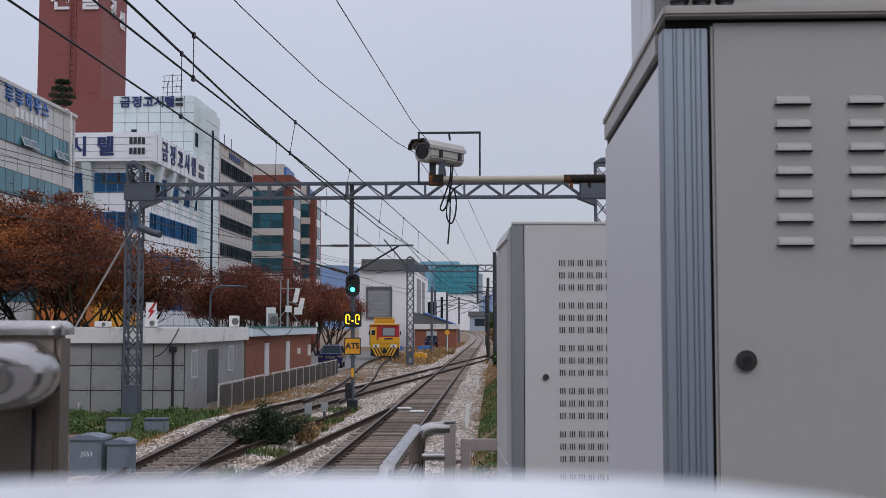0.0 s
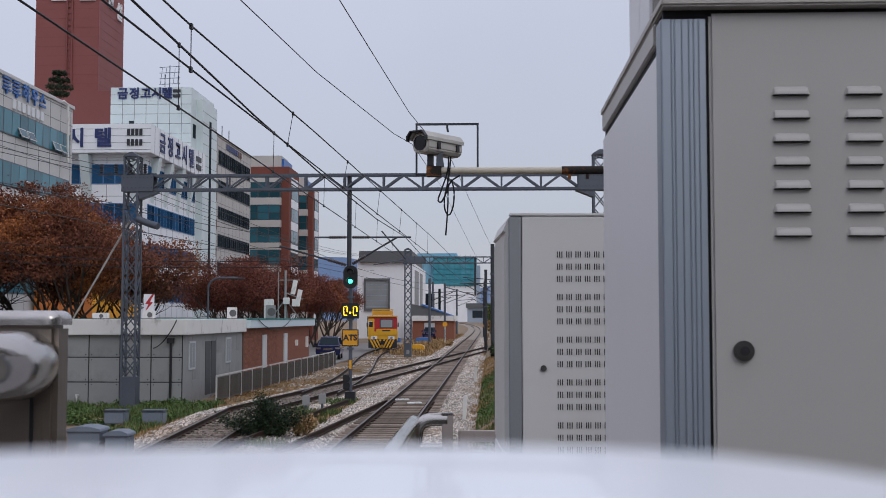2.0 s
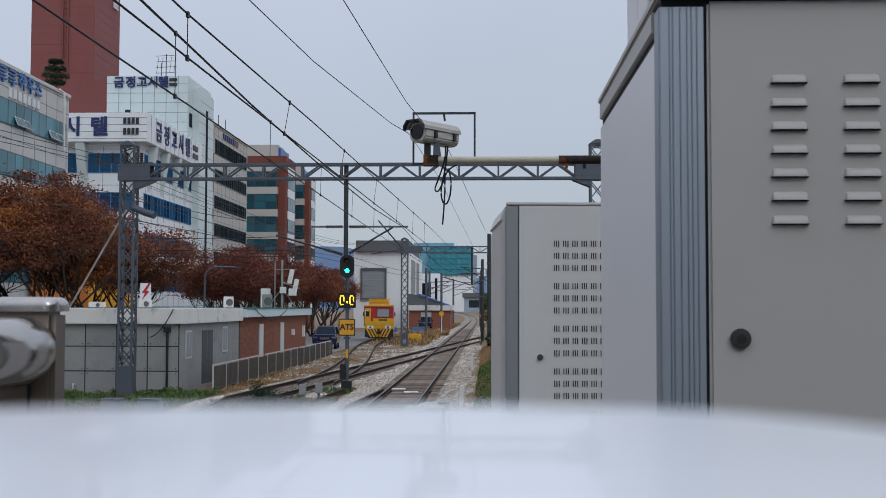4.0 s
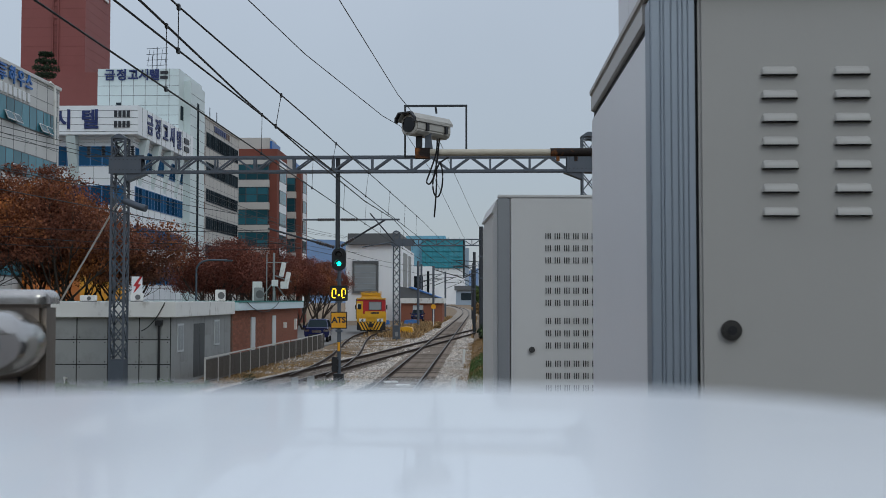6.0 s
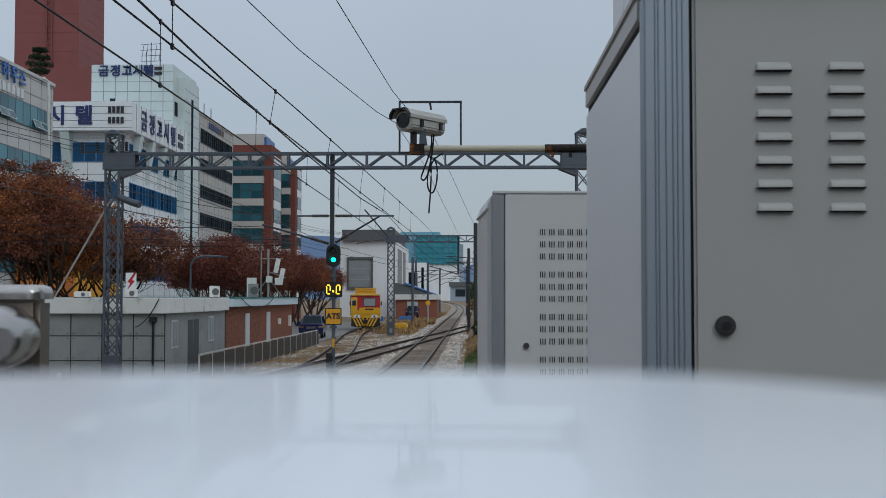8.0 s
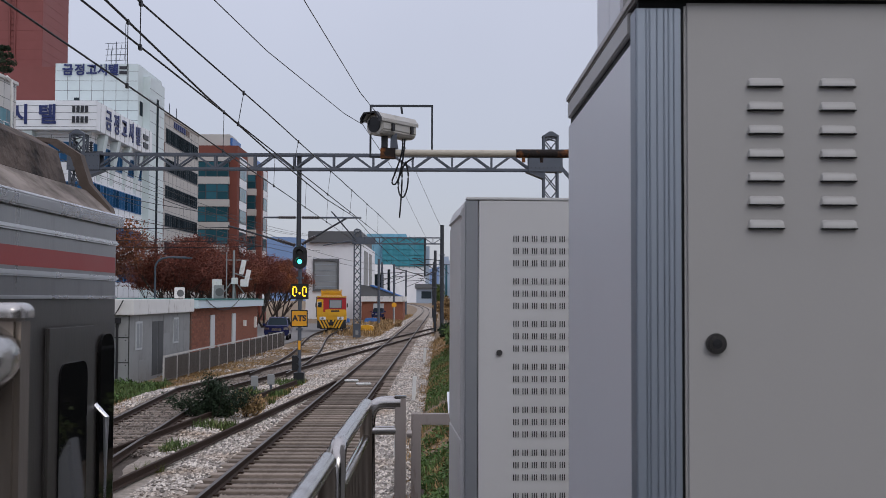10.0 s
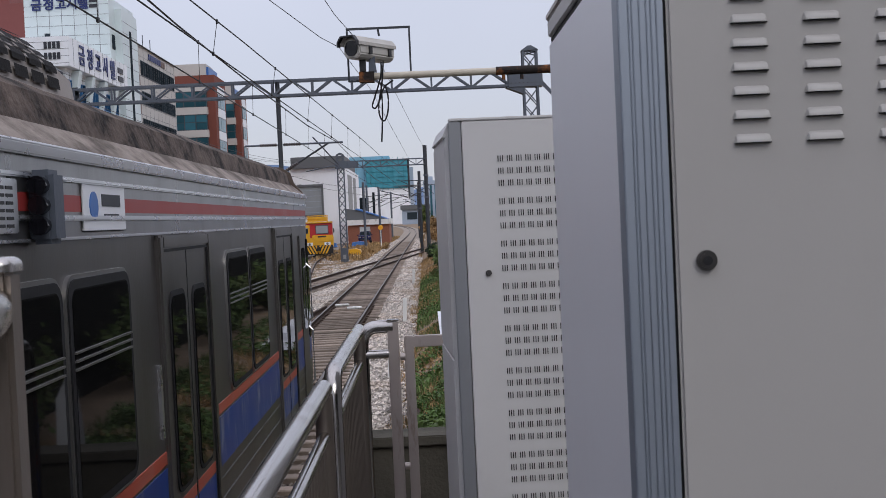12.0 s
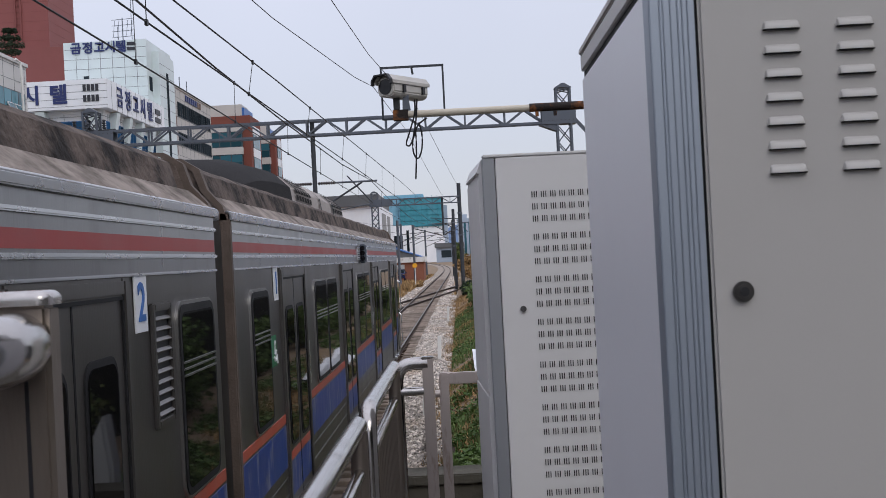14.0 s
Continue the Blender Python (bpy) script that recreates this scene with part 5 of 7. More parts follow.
def subway_car(doors, windows, lead):
    """A car body, its front end at y = 0, running back to -CAR_L, its middle over the track."""
    c = thing("subway_car", "stainless subway car with red stripe and blue band" if lead else "second stainless subway car with a red stripe, coupled behind", "train", group="cars of the train")
    s = HALF
    bm = bmesh.new()
    prism(bm, [(-s, 1.02), (s, 1.02), (s + 0.005, 1.5), (s, 2.4), (s - 0.005, 3.44), (-s + 0.005, 3.44), (-s, 2.4), (-s - 0.005, 1.5)], "y", -CAR_L, 0)
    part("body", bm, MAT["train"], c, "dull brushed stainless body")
    for q in (1, -1):
        e0, e1 = sorted((q * (s - 0.03), q * (s + 0.0025)))
        boxes("frieze", MAT["train_upper"], c, [(e0, e1, -CAR_L + 0.02, -0.02, 3.118, 3.432)], "stainless frieze above the doors, lightened for reflected sky")
    # roof: gutter, stained cove, sooty shoulder
    bm = bmesh.new()
    prism(bm, [(-s - 0.03, 3.43), (s + 0.03, 3.43), (s + 0.035, 3.475), (s + 0.005, 3.49), (-s - 0.005, 3.49), (-s - 0.035, 3.475)], "y", -CAR_L - 0.01, 0.01)
    part("gutter", bm, MAT["train_bright"], c, "bright metal rain gutter", 0.006)
    bm = bmesh.new()
    prism(bm, [(-s, 3.485), (s, 3.485), (s - 0.13, 3.60), (-s + 0.13, 3.60)], "y", -CAR_L, 0)
    part("roof_edge", bm, MAT["train_cove"], c, "stained sloping roof edge")
    bm = bmesh.new()
    ys = [-CAR_L + CAR_L * i / 60 for i in range(61)]
    prof = [(s - 0.13, 3.60), (s - 0.17, 3.745), (s - 0.28, 3.81), (s - 0.8, 3.85), (0, 3.86), (-s + 0.8, 3.85), (-s + 0.28, 3.81), (-s + 0.17, 3.745), (-s + 0.13, 3.60)]
    rows = []
    for y in ys:
        drop = max(0.0, (y + 0.30) / 0.30) ** 2
        rows.append([bm.verts.new((u * (1 - 0.12 * drop), y, w - (w - 3.58) * 0.55 * drop + 0.006 * noise.noise((u * 3, y * 3, w * 3)))) for u, w in prof])
    for a, b in zip(rows, rows[1:]):
        for i in range(len(prof) - 1):
            bm.faces.new((a[i], a[i + 1], b[i + 1], b[i]))
    bm.faces.new(rows[0])
    bm.faces.new(rows[-1][::-1])
    part("roof", bm, MAT["train_roof"], c, "sooty brown roof shoulder", smooth=True)
    for ya in (-CAR_L - 0.02, -0.05):
        bm = bmesh.new()
        arch = [(s + 0.005, 3.43), (s - 0.02, 3.52), (s - 0.115, 3.63), (s - 0.16, 3.765), (s - 0.27, 3.835), (s - 0.8, 3.88), (0, 3.89)]
        arch += [(-u, w) for u, w in arch[-2::-1]]
        rr = [[bm.verts.new((u * q, y_, 3.3 + (w - 3.3) * q)) for u, w in arch] for q, y_ in ((0.97, ya), (1.0, ya), (1.0, ya + 0.07), (0.97, ya + 0.07))]
        for a, b in zip(rr, rr[1:] + rr[:1]):
            for i in range(len(arch) - 1):
                bm.faces.new((a[i], a[i + 1], b[i + 1], b[i]))
        part("end_arch", bm, MAT["train_arch"], c, "brown stained roof end hoop", smooth=True)
    # roof air-conditioning cowl
    bm = bmesh.new()
    sect = [(-1.16, 3.72), (-1.12, 4.0), (-0.95, 4.16), (-0.6, 4.27), (0, 4.30), (0.6, 4.27), (0.95, 4.16), (1.12, 4.0), (1.16, 3.72)]
    u0, u1 = (-13.7, -7.6) if lead else (-13.0, -6.5)
    rows = []
    for y, k in ((u0, 0.95), (u0 + 0.2, 1), (u1 - 0.55, 1), (u1 - 0.25, 0.9), (u1, 0.35)):
        rows.append([bm.verts.new((u * (0.85 + 0.15 * k), y, 3.72 + (w - 3.72) * k)) for u, w in sect])
    for a, b in zip(rows, rows[1:]):
        for i in range(len(sect) - 1):
            bm.faces.new((a[i], a[i + 1], b[i + 1], b[i]))
    cowl = part("roof_unit", bm, MAT["train_unit"], c, "pale stained air-conditioning cowl", smooth=True)
    for yy in (u0 + 2.6, u0 + 4.1):
        bm = bmesh.new()
        rr = [[bm.verts.new((u * 1.015, yy + d, 3.72 + (w - 3.72) * 1.02)) for u, w in sect] for d in (-0.05, 0.05)]
        for i in range(len(sect) - 1):
            bm.faces.new((rr[0][i], rr[0][i + 1], rr[1][i + 1], rr[1][i]))
        part("joint_band", bm, MAT["rubber"], cowl)
    side = [Vector((u, 0, w)) for u, w in sect[4:]][::-1]
    lens_ = [0.0]
    for p0, p1 in zip(side, side[1:]):
        lens_.append(lens_[-1] + (p1 - p0).length)

    def on_cowl(d, y, q):
        for i in range(len(side) - 1):
            if d <= lens_[i + 1]:
                p0, p1 = side[i], side[i + 1]
                n = Vector((p1.z - p0.z, 0, p0.x - p1.x)).normalized()
                v = p0.lerp(p1, (d - lens_[i]) / (lens_[i + 1] - lens_[i])) + n * 0.016
                return (q * v.x, y, v.z)
    for q in (1, -1):
        for yy in (u0 + 0.28, u1 - 1.95):
            bm = bmesh.new()
            for i in range(6):
                y = yy + i * 0.235 
                for k in range(6):
                    d = 0.16 + k * 0.085
                    for d0, d1 in ((d, d + 0.03), (d + 0.03, d + 0.06)):
                        v = [bm.verts.new(on_cowl(dd, y_, q)) for dd, y_ in ((d0, y), (d0, y + 0.185), (d1, y + 0.185), (d1, y))]
                        bm.faces.new(v)
            tagged(part("grille", bm, MAT["black_cover"], cowl, "black ventilation openings"), "black ventilation openings", kind="stuff")
    if lead:
        bm = bmesh.new()
        rows = []
        for y, k in ((-17.0, 0.2), (-16.5, 0.55), (-15.8, 0.82), (-15.0, 0.96), (-14.2, 1.02), (-13.72, 1.02)):
            rows.append([bm.verts.new((u, y, 3.72 + (w - 3.72) * k)) for u, w in sect])
        for a, b in zip(rows, rows[1:]):
            for i in range(len(sect) - 1):
                bm.faces.new((a[i], a[i + 1], b[i + 1], b[i]))
        bm.faces.new(rows[-1][::-1])
        part("roof_cover", bm, MAT["black_cover"], c, "matt black rounded equipment cover", smooth=True)
    # stripes and beads on both sides
    for q in (1, -1):
        def strip(name, z0, z1, mat, out=0.006, y0=-CAR_L + 0.03, y1=-0.03, bev=0.0):
            bm = bmesh.new()
            a, b = sorted((q * (s - 0.02), q * (s + out)))
            box(bm, a, b, y0, y1, z0, z1)
            return part(name, bm, MAT[mat], c, bevel=bev)
        strip("stripe", 3.222, 3.292, "train_red", 0.004)
        strip("bead", 3.345, 3.365, "train_bright", 0.022, bev=0.006)
        strip("bead", 3.185, 3.207, "train_bright", 0.022, bev=0.006)
        strip("bead", 3.105, 3.118, "train_bright", 0.016, bev=0.004)
        strip("line", 1.845, 1.915, "train_orange", 0.009)
        strip("band", 1.49, 1.825, "train_blue", 0.008)
        for z in (1.40, 1.26, 1.12):
            strip("rib", z, z + 0.010, "train", 0.010, bev=0.003)
    # windows and doors on the platform side and the far side
    for q in (1, -1):
        for a, b in windows:
            w0, w1 = -b, -a
            bm = bmesh.new()
            prism(bm, rounded(w0 - 0.045, w1 + 0.045, 1.925, 2.96, 0.11), "x", q * (s - 0.01), q * (s + 0.016))
            win = part("window", bm, MAT["train_rim"], c, "pressed metal window rim", smooth=True)
            bm = bmesh.new()
            prism(bm, rounded(w0 - 0.026, w1 + 0.026, 1.944, 2.941, 0.095), "x", q * (s + 0.01), q * (s + 0.024))
            part("gasket", bm, MAT["rubber"], win, "black rubber gasket", smooth=True)
            bm = bmesh.new()
            prism(bm, rounded(w0 + 0.014, w1 - 0.014, 1.984, 2.901, 0.06), "x", q * (s + 0.018), q * (s + 0.026))
            part("pane", bm, MAT["train_glass"], win)
            for z in (2.565, 2.600, 2.635):
                boxes("glazing_bar", MAT["train_rim"], win, [(min(q * (s + 0.02), q * (s + 0.034)), max(q * (s + 0.02), q * (s + 0.034)), w0 + 0.01, w1 - 0.01, z, z + 0.009)])
        for d in doors:
            y = -d
            x0, x1 = sorted((q * (s - 0.04), q * (s + 0.03)))
            bm = bmesh.new()
            box(bm, x0, x1, y - 0.74, y - 0.65, 1.1, 3.10)
            box(bm, x0, x1, y + 0.65, y + 0.74, 1.1, 3.10)
            box(bm, x0, x1, y - 0.65, y + 0.65, 3.02, 3.10)
            part("door_frame", bm, MAT["train"], c, "stainless door surround", 0.012)
            a, b = sorted((q * (s + 0.0), q * (s + 0.012)))
            for sgn in (-1, 1):
                bm = bmesh.new()
                box(bm, a, b, y + min(0.008 * sgn, 0.64 * sgn), y + max(0.008 * sgn, 0.64 * sgn), 1.1, 3.02)
                leaf = part("door", bm, MAT["train"], c, "sliding stainless door leaf", 0.004)
                m0, m1 = sorted((y + sgn * 0.13, y + sgn * 0.50))
                bm = bmesh.new()
                prism(bm, rounded(m0 - 0.03, m1 + 0.03, 1.62, 2.78, 0.09), "x", q * (s + 0.004), q * (s + 0.02))
                part("surround", bm, MAT["rubber"], leaf, smooth=True)
                bm = bmesh.new()
                prism(bm, rounded(m0, m1, 1.65, 2.75, 0.07), "x", q * (s + 0.01), q * (s + 0.026))
                part("pane", bm, MAT["train_glass"], leaf, smooth=True)
                bz = sorted((q * (s + 0.01), q * (s + 0.0145)))
                boxes("line", MAT["train_orange"], leaf, [(bz[0], bz[1], m0 - 0.1, m1 + 0.1, 1.51, 1.58)])
                boxes("band", MAT["train_blue"], leaf, [(bz[0], bz[1], m0 - 0.1, m1 + 0.1, 1.22, 1.50)])
            g0, g1 = sorted((q * (s + 0.005), q * (s + 0.022)))
            for ya, yb, za, zb_ in ((y - 0.655, y - 0.635, 1.1, 3.02), (y + 0.635, y + 0.655, 1.1, 3.02), (y - 0.65, y + 0.65, 3.005, 3.022)):
                boxes("door_seal", MAT["rubber"], c, [(g0, g1, ya, yb, za, zb_)])
            boxes("door_seal", MAT["rubber"], c, [(a, b + 0.002 if q > 0 else b, y - 0.009, y + 0.009, 1.1, 3.02)])
            boxes("step", MAT["train_bright"], c, [(min(q * s, q * (s + 0.07)), max(q * s, q * (s + 0.07)), y - 0.62, y + 0.62, 1.06, 1.10)], "bright door sill", 0.006)
    # platform-side fittings
    if lead:
        for y0, y1, z0, z1 in ((-0.95, -0.36, 1.1, 3.0),):
            boxes("crew_door", MAT["train"], c, [(s, s + 0.018, y0, y1, z0, z1)], "narrow crew door", 0.01)
            bm = bmesh.new()
            prism(bm, rounded(y0 + 0.12, y1 - 0.12, 1.9, 2.85, 0.06), "x", s + 0.012, s + 0.024)
            part("crew_window", bm, MAT["train_glass"], c, "dark narrow window")
        bm = bmesh.new()
        prism(bm, rounded(-0.27, -0.06, 1.75, 2.95, 0.08), "x", s + 0.004, s + 0.016)
        part("crew_window", bm, MAT["train_glass"], c, "tall dark cab side window")
        for z in (1.55, 2.3):
            bm = bmesh.new()
            sweep(bm, [(s + 0.01, -0.33, z - 0.35), (s + 0.06, -0.33, z - 0.3), (s + 0.06, -0.33, z + 0.3), (s + 0.01, -0.33, z + 0.35)], 0.014, 8)
            part("grab_rail", bm, MAT["train_bright"], c, smooth=True)
        boxes("speaker_grille", MAT["train_bright"], c, [(s, s + 0.03, -10.52, -10.10, 3.14, 3.335)], "perforated metal speaker plate", 0.004)
        bm = bmesh.new()
        for i in range(6):
            for j in range(4):
                box(bm, s + 0.029, s + 0.033, -10.48 + j * 0.086, -10.415 + j * 0.086, 3.16 + i * 0.027, 3.172 + i * 0.027)
        tagged(part("speaker_slots", bm, MAT["black"], c), kind="stuff")
        boxes("door_lamp", MAT["galv"], c, [(s, s + 0.10, -9.93, -9.78, 3.095, 3.375)], "grey door indicator lamp housing", 0.02)
        bm = bmesh.new()
        for z in (3.165, 3.24, 3.315):
            sweep(bm, ((s + 0.052, -9.92, z), (s + 0.052, -9.965, z)), 0.036, 14)
        part("indicator_lens", bm, MAT["lens"], c, smooth=True)
        boxes("operator_label", MAT["label_white"], c, [(s, s + 0.012, -9.26, -8.56, 3.135, 3.36)], "white operator label with blue mark", 0.012)
        bm = bmesh.new()
        sweep(bm, ((s + 0.012, -9.10, 3.25), (s + 0.016, -9.10, 3.25)), 0.065, 14)
        part("operator_mark", bm, MAT["label_blue"], c)
        boxes("text_bar", MAT["sign_black"], c, [(s + 0.011, s + 0.015, -8.97, -8.66, 3.25, 3.305), (s + 0.011, s + 0.015, -8.94, -8.69, 3.19, 3.215)])
        num, ny = "1", -17.72
        boxes("access_label", MAT["label_green"], c, [(s, s + 0.008, -18.08, -17.84, 2.34, 2.58)], "green accessibility label")
        bm = bmesh.new()
        ring = [(0.0 + 0.055 * math.cos(a), 0.055 * math.sin(a)) for a in [radians(200 + 26 * i) for i in range(9)]]
        sweep(bm, [(s + 0.01, -17.95 + u, 2.43 + v*0.8) for u, v in ring] , 0.011, 6)
        sweep(bm, [(s + 0.01, -17.94, 2.54), (s + 0.01, -17.95, 2.44), (s + 0.01, -17.89, 2.43), (s + 0.01, -17.86, 2.36)], 0.012, 6)
        part("access_mark", bm, MAT["label_white"], c)
    else:
        num, ny = "2", -1.69
        boxes("vent_frame", MAT["train"], c, [(s, s + 0.022, -1.54, -1.50, 2.37, 2.97), (s, s + 0.022, -1.22, -1.18, 2.37, 2.97), (s, s + 0.022, -1.50, -1.22, 2.93, 2.97), (s, s + 0.022, -1.50, -1.22, 2.37, 2.41)], "pressed metal ventilation grille", 0.006)
        boxes("vent_back", MAT["black"], c, [(s, s + 0.004, -1.50, -1.22, 2.41, 2.93)])
        for i in range(10):
            bm = bmesh.new()
            z = 2.425 + i * 0.051
            prism(bm, [(s + 0.006, z + 0.014), (s + 0.020, z), (s + 0.022, z + 0.005), (s + 0.008, z + 0.020)], "y", -1.50, -1.22)
            part("vent_slat", bm, MAT["train"], c)
    boxes("number_label", MAT["label_white"], c, [(s, s + 0.008, ny - 0.10, ny + 0.10, 2.845, 3.105)], "white label with blue numeral", 0.002)
    letters("numeral", num, 0.25, MAT["label_blue"], c, pose(s + 0.011, ny, 2.975, 0, 0, 90), depth=0.002, bold=0.004)
    for y in (-doors[3] + 0.80, -doors[1] - 0.84):
        boxes("rivet_plate", MAT["train_bright"], c, [(s, s + 0.02, y, y + 0.04, 2.0, 2.4)])
    # ends and running gear
    boxes("end_frame", MAT["train"], c, [(-s + 0.02, s - 0.02, -CAR_L - 0.015, -CAR_L, 1.1, 3.4), (-s + 0.02, s - 0.02, 0, 0.015, 1.1, 3.4)])
    bm = bmesh.new()
    prism(bm, rounded(-1.3, 1.3, 2.0, 2.95, 0.1), "y", 0.012, 0.022)
    part("end_window", bm, MAT["train_glass"], c)
    boxes("gangway", MAT["rubber"], c, [(-0.6, 0.6, -CAR_L - 0.4, -CAR_L, 1.15, 3.1)], "black rubber gangway bellows")
    boxes("corner_pipe", MAT["train_arch"], c, [(s - 0.05, s + 0.02, -CAR_L - 0.02, -CAR_L + 0.05, 1.1, 3.48)], "dull corner pillar", 0.01)
    boxes("underframe", MAT["black"], c, [(-1.35, 1.35, -CAR_L + 0.6, -0.4, 0.72, 1.03), (-1.2, 1.2, -12.5, -6.5, 0.3, 0.8)], "sooty underfloor equipment", 0.02)
    for y in (-2.7, -CAR_L + 2.7):
        bogie = boxes("bogie", MAT["rail"], c, [(-1.1, -0.95, y - 1.6, y + 1.6, 0.35, 0.7), (0.95, 1.1, y - 1.6, y + 1.6, 0.35, 0.7), (-1, 1, y - 0.25, y + 0.25, 0.35, 0.75)], "brown rusty bogie")
        for yy in (y - 1.05, y + 1.05):
            for x in (-0.78, 0.72):
                bm = bmesh.new()
                sweep(bm, ((x, yy, 0.43), (x + 0.06, yy, 0.43)), 0.425, 20)
                part("wheel", bm, MAT["rail_top"], bogie, smooth=True)
    return c


def pairs(centres, half=0.98, gap=0.065):
    out = []
    for m in centres:
        out += [(m - half, m - gap), (m + gap, m + half)]
    return out


lead_car = subway_car(DOORS_LEAD, pairs((4.82, 9.60, 14.40)) + [(18.2, 18.86)], True)
next_car = subway_car(DOORS_NEXT, [(0.25, 1.02)] + pairs((5.05, 9.8, 14.6)) + [(18.4, 19.15)], False)


# ---- street front behind the yard ----
def banded_block(name, label, x0, x1, y0, y1, ztop, wall, bands, glass, frame, pitch=1.4, front=True, wall_label="", sill=None, side_range=None, front_range=None, pier=0.0):
    """A block with strip windows on its track side (towards +x) and on the end that faces up the line (towards -y)."""
    b = thing(name, label, "building")
    boxes("wall", wall, b, [(x0, x1, y0, y1, -0.5, ztop)], wall_label)
    boxes("parapet", wall, b, [(x0 - 0.12, x1 + 0.12, y0 - 0.12, y1 + 0.12, ztop, ztop + 0.25)], "", 0.02)
    bm_seam = bmesh.new()
    z = 1.0
    while z < ztop:
        box(bm_seam, x1, x1 + 0.012, y0, y1, z, z + 0.035)
        box(bm_seam, x0, x1, y0 - 0.012, y0, z, z + 0.035)
        z += 1.05
    y = y0 + 1.2
    while y < y1:
        box(bm_seam, x1, x1 + 0.012, y, y + 0.035, 0, ztop)
        y += 1.9
    x = x1 - 1.5
    while x > x0:
        box(bm_seam, x, x + 0.035, y0 - 0.012, y0, 0, ztop)
        x -= 1.9
    tagged(part("tile_joints", bm_seam, MAT["grey_joint"], b), kind="stuff")
    s0, s1 = side_range or (y0 + 0.6, y1 - 0.6)
    f0, f1 = front_range or (x0 + 0.6, x1 - 0.6)
    for za, zb_ in bands:
        w = boxes("window_band", frame, b, [(x1 - 0.1, x1 + 0.05, s0, s1, za, zb_)])
        n = max(1, round((s1 - s0) / pitch))
        step = (s1 - s0) / n
        for i in range(n):
            bm = bmesh.new()
            box(bm, x1 + 0.03, x1 + 0.062, s0 + i * step + 0.06, s0 + (i + 1) * step - 0.06, za + 0.07, zb_ - 0.07)
            part("pane", bm, glass, w)
        if sill:
            boxes("sill", sill, b, [(x1, x1 + 0.18, s0 - 0.1, s1 + 0.1, za - 0.2, za)])
        if front:
            w = boxes("window_band", frame, b, [(f0, f1, y0 - 0.05, y0 + 0.1, za, zb_)])
            n = max(1, round((f1 - f0) / pitch))
            step = (f1 - f0) / n
            for i in range(n):
                boxes("pane", glass, w, [(f0 + i * step + 0.06, f0 + (i + 1) * step - 0.06, y0 - 0.062, y0 - 0.03, za + 0.07, zb_ - 0.07)])
    return b


MAT["grey_joint"] = mk("grey_tile_joint", (0.17, 0.185, 0.19), 0.8, var=0.1, bump=0.0)
# nearest block with a slanted parapet sign
ba = banded_block("office_block", "white tiled office block with teal strip windows", -52, -30, 30, 81, 18.0, MAT["tile_grey"], [(14.45, 16.05), (11.2, 12.8), (7.9, 9.5), (4.6, 6.2), (1.2, 2.9)], MAT["glass_teal"], MAT["frame_dark"], 1.25, front=False)
for i in range(5):
    y = 71.9 + i * 1.3 + (1.8 if i > 2 else 0)
    for z in (14.5, 11.25):
        if (i + (z > 12)) % 3:
            bm = bmesh.new()
            box(bm, 0.0, 0.05, -0.55, 0.55, -0.02, 0.6)
            sash = part("open_sash", bm, MAT["frame_pale"], ba, "tilted open window sash", at=pose(-29.93, y, z, 0, 0, 0) @ pose(0, 0, 0.6, 0, -24, 0) @ pose(0, 0, -0.6))
            boxes("pane", MAT["glass"], sash, [(0.045, 0.06, -0.48, 0.48, 0.05, 0.53)])
# sign characters and number, drawn as plain shapes
for y in (69.0, 70.45):
    boxes("sign_shape", MAT["label_blue"], ba, [(-29.98, -29.86, y + a_, y + b_, 17.0 + c_, 17.0 + d_) for a_, b_, c_, d_ in ((0.0, 1.0, 0.84, 0.96), (0.0, 1.0, 0.60, 0.70), (0.05, 0.95, 0.36, 0.46), (0.0, 1.1, 0.16, 0.27), (0.46, 0.6, -0.05, 0.2))], "blue raised sign shape")
for body, y in (("하", 72.35), ("우", 73.75), ("스", 75.1)):
    letters("sign_letter", body, 1.15, MAT["label_blue"], ba, pose(-29.86, y, 17.42, 0, 0, 90), depth=0.05, bold=0.03)
for i in range(7):
    boxes("sign_bar", MAT["sign_white"], ba, [(-29.98, -29.9, 70.5 + i * 0.75, 70.95 + i * 0.75, 16.2, 16.8)], "white raised bar")
bm = bmesh.new()
sweep(bm, [(-29.8, 78.6, 18.2), (-29.6, 79.0, 18.0), (-29.7, 79.4, 14.0)], 0.09, 8)
part("drainpipe", bm, MAT["fascia"], ba, "white plastic drainpipe")

# lodging house with a stepped top
bb = banded_block("lodging_house", "white and blue tiled lodging house with navy signs", -50, -30, 98.5, 122, 17.0, MAT["tile_white"], [(14.7, 16.4), (11.3, 13.0), (7.9, 9.6), (4.5, 6.2), (1.2, 2.8)], MAT["glass_blue"], MAT["frame_blue"], 1.0, side_range=(99.2, 115.2), front_range=(-49, -30.6))
boxes("sign_band", MAT["tile_white"], bb, [(-50.5, -29.2, 97.3, 116.2, 17.25, 19.75)], "white tiled sign band", 0.03)
for y in (100.2, 104.2, 108.2, 112.2):
    bm = bmesh.new()
    prism(bm, [(-30.0, 13.2), (-30.0, 17.2), (-29.25, 17.2)], "y", y, y + 0.9)
    part("bracket_fin", bm, MAT["tile_green"], bb, "pale green slanted fin")
for x in (-31.2, -35.5, -40):
    bm = bmesh.new()
    prism(bm, [(98.5, 13.2), (98.5, 17.2), (97.4, 17.2)], "x", x, x + 0.8)
    part("bracket_fin", bm, MAT["tile_green"], bb, "pale green slanted fin")
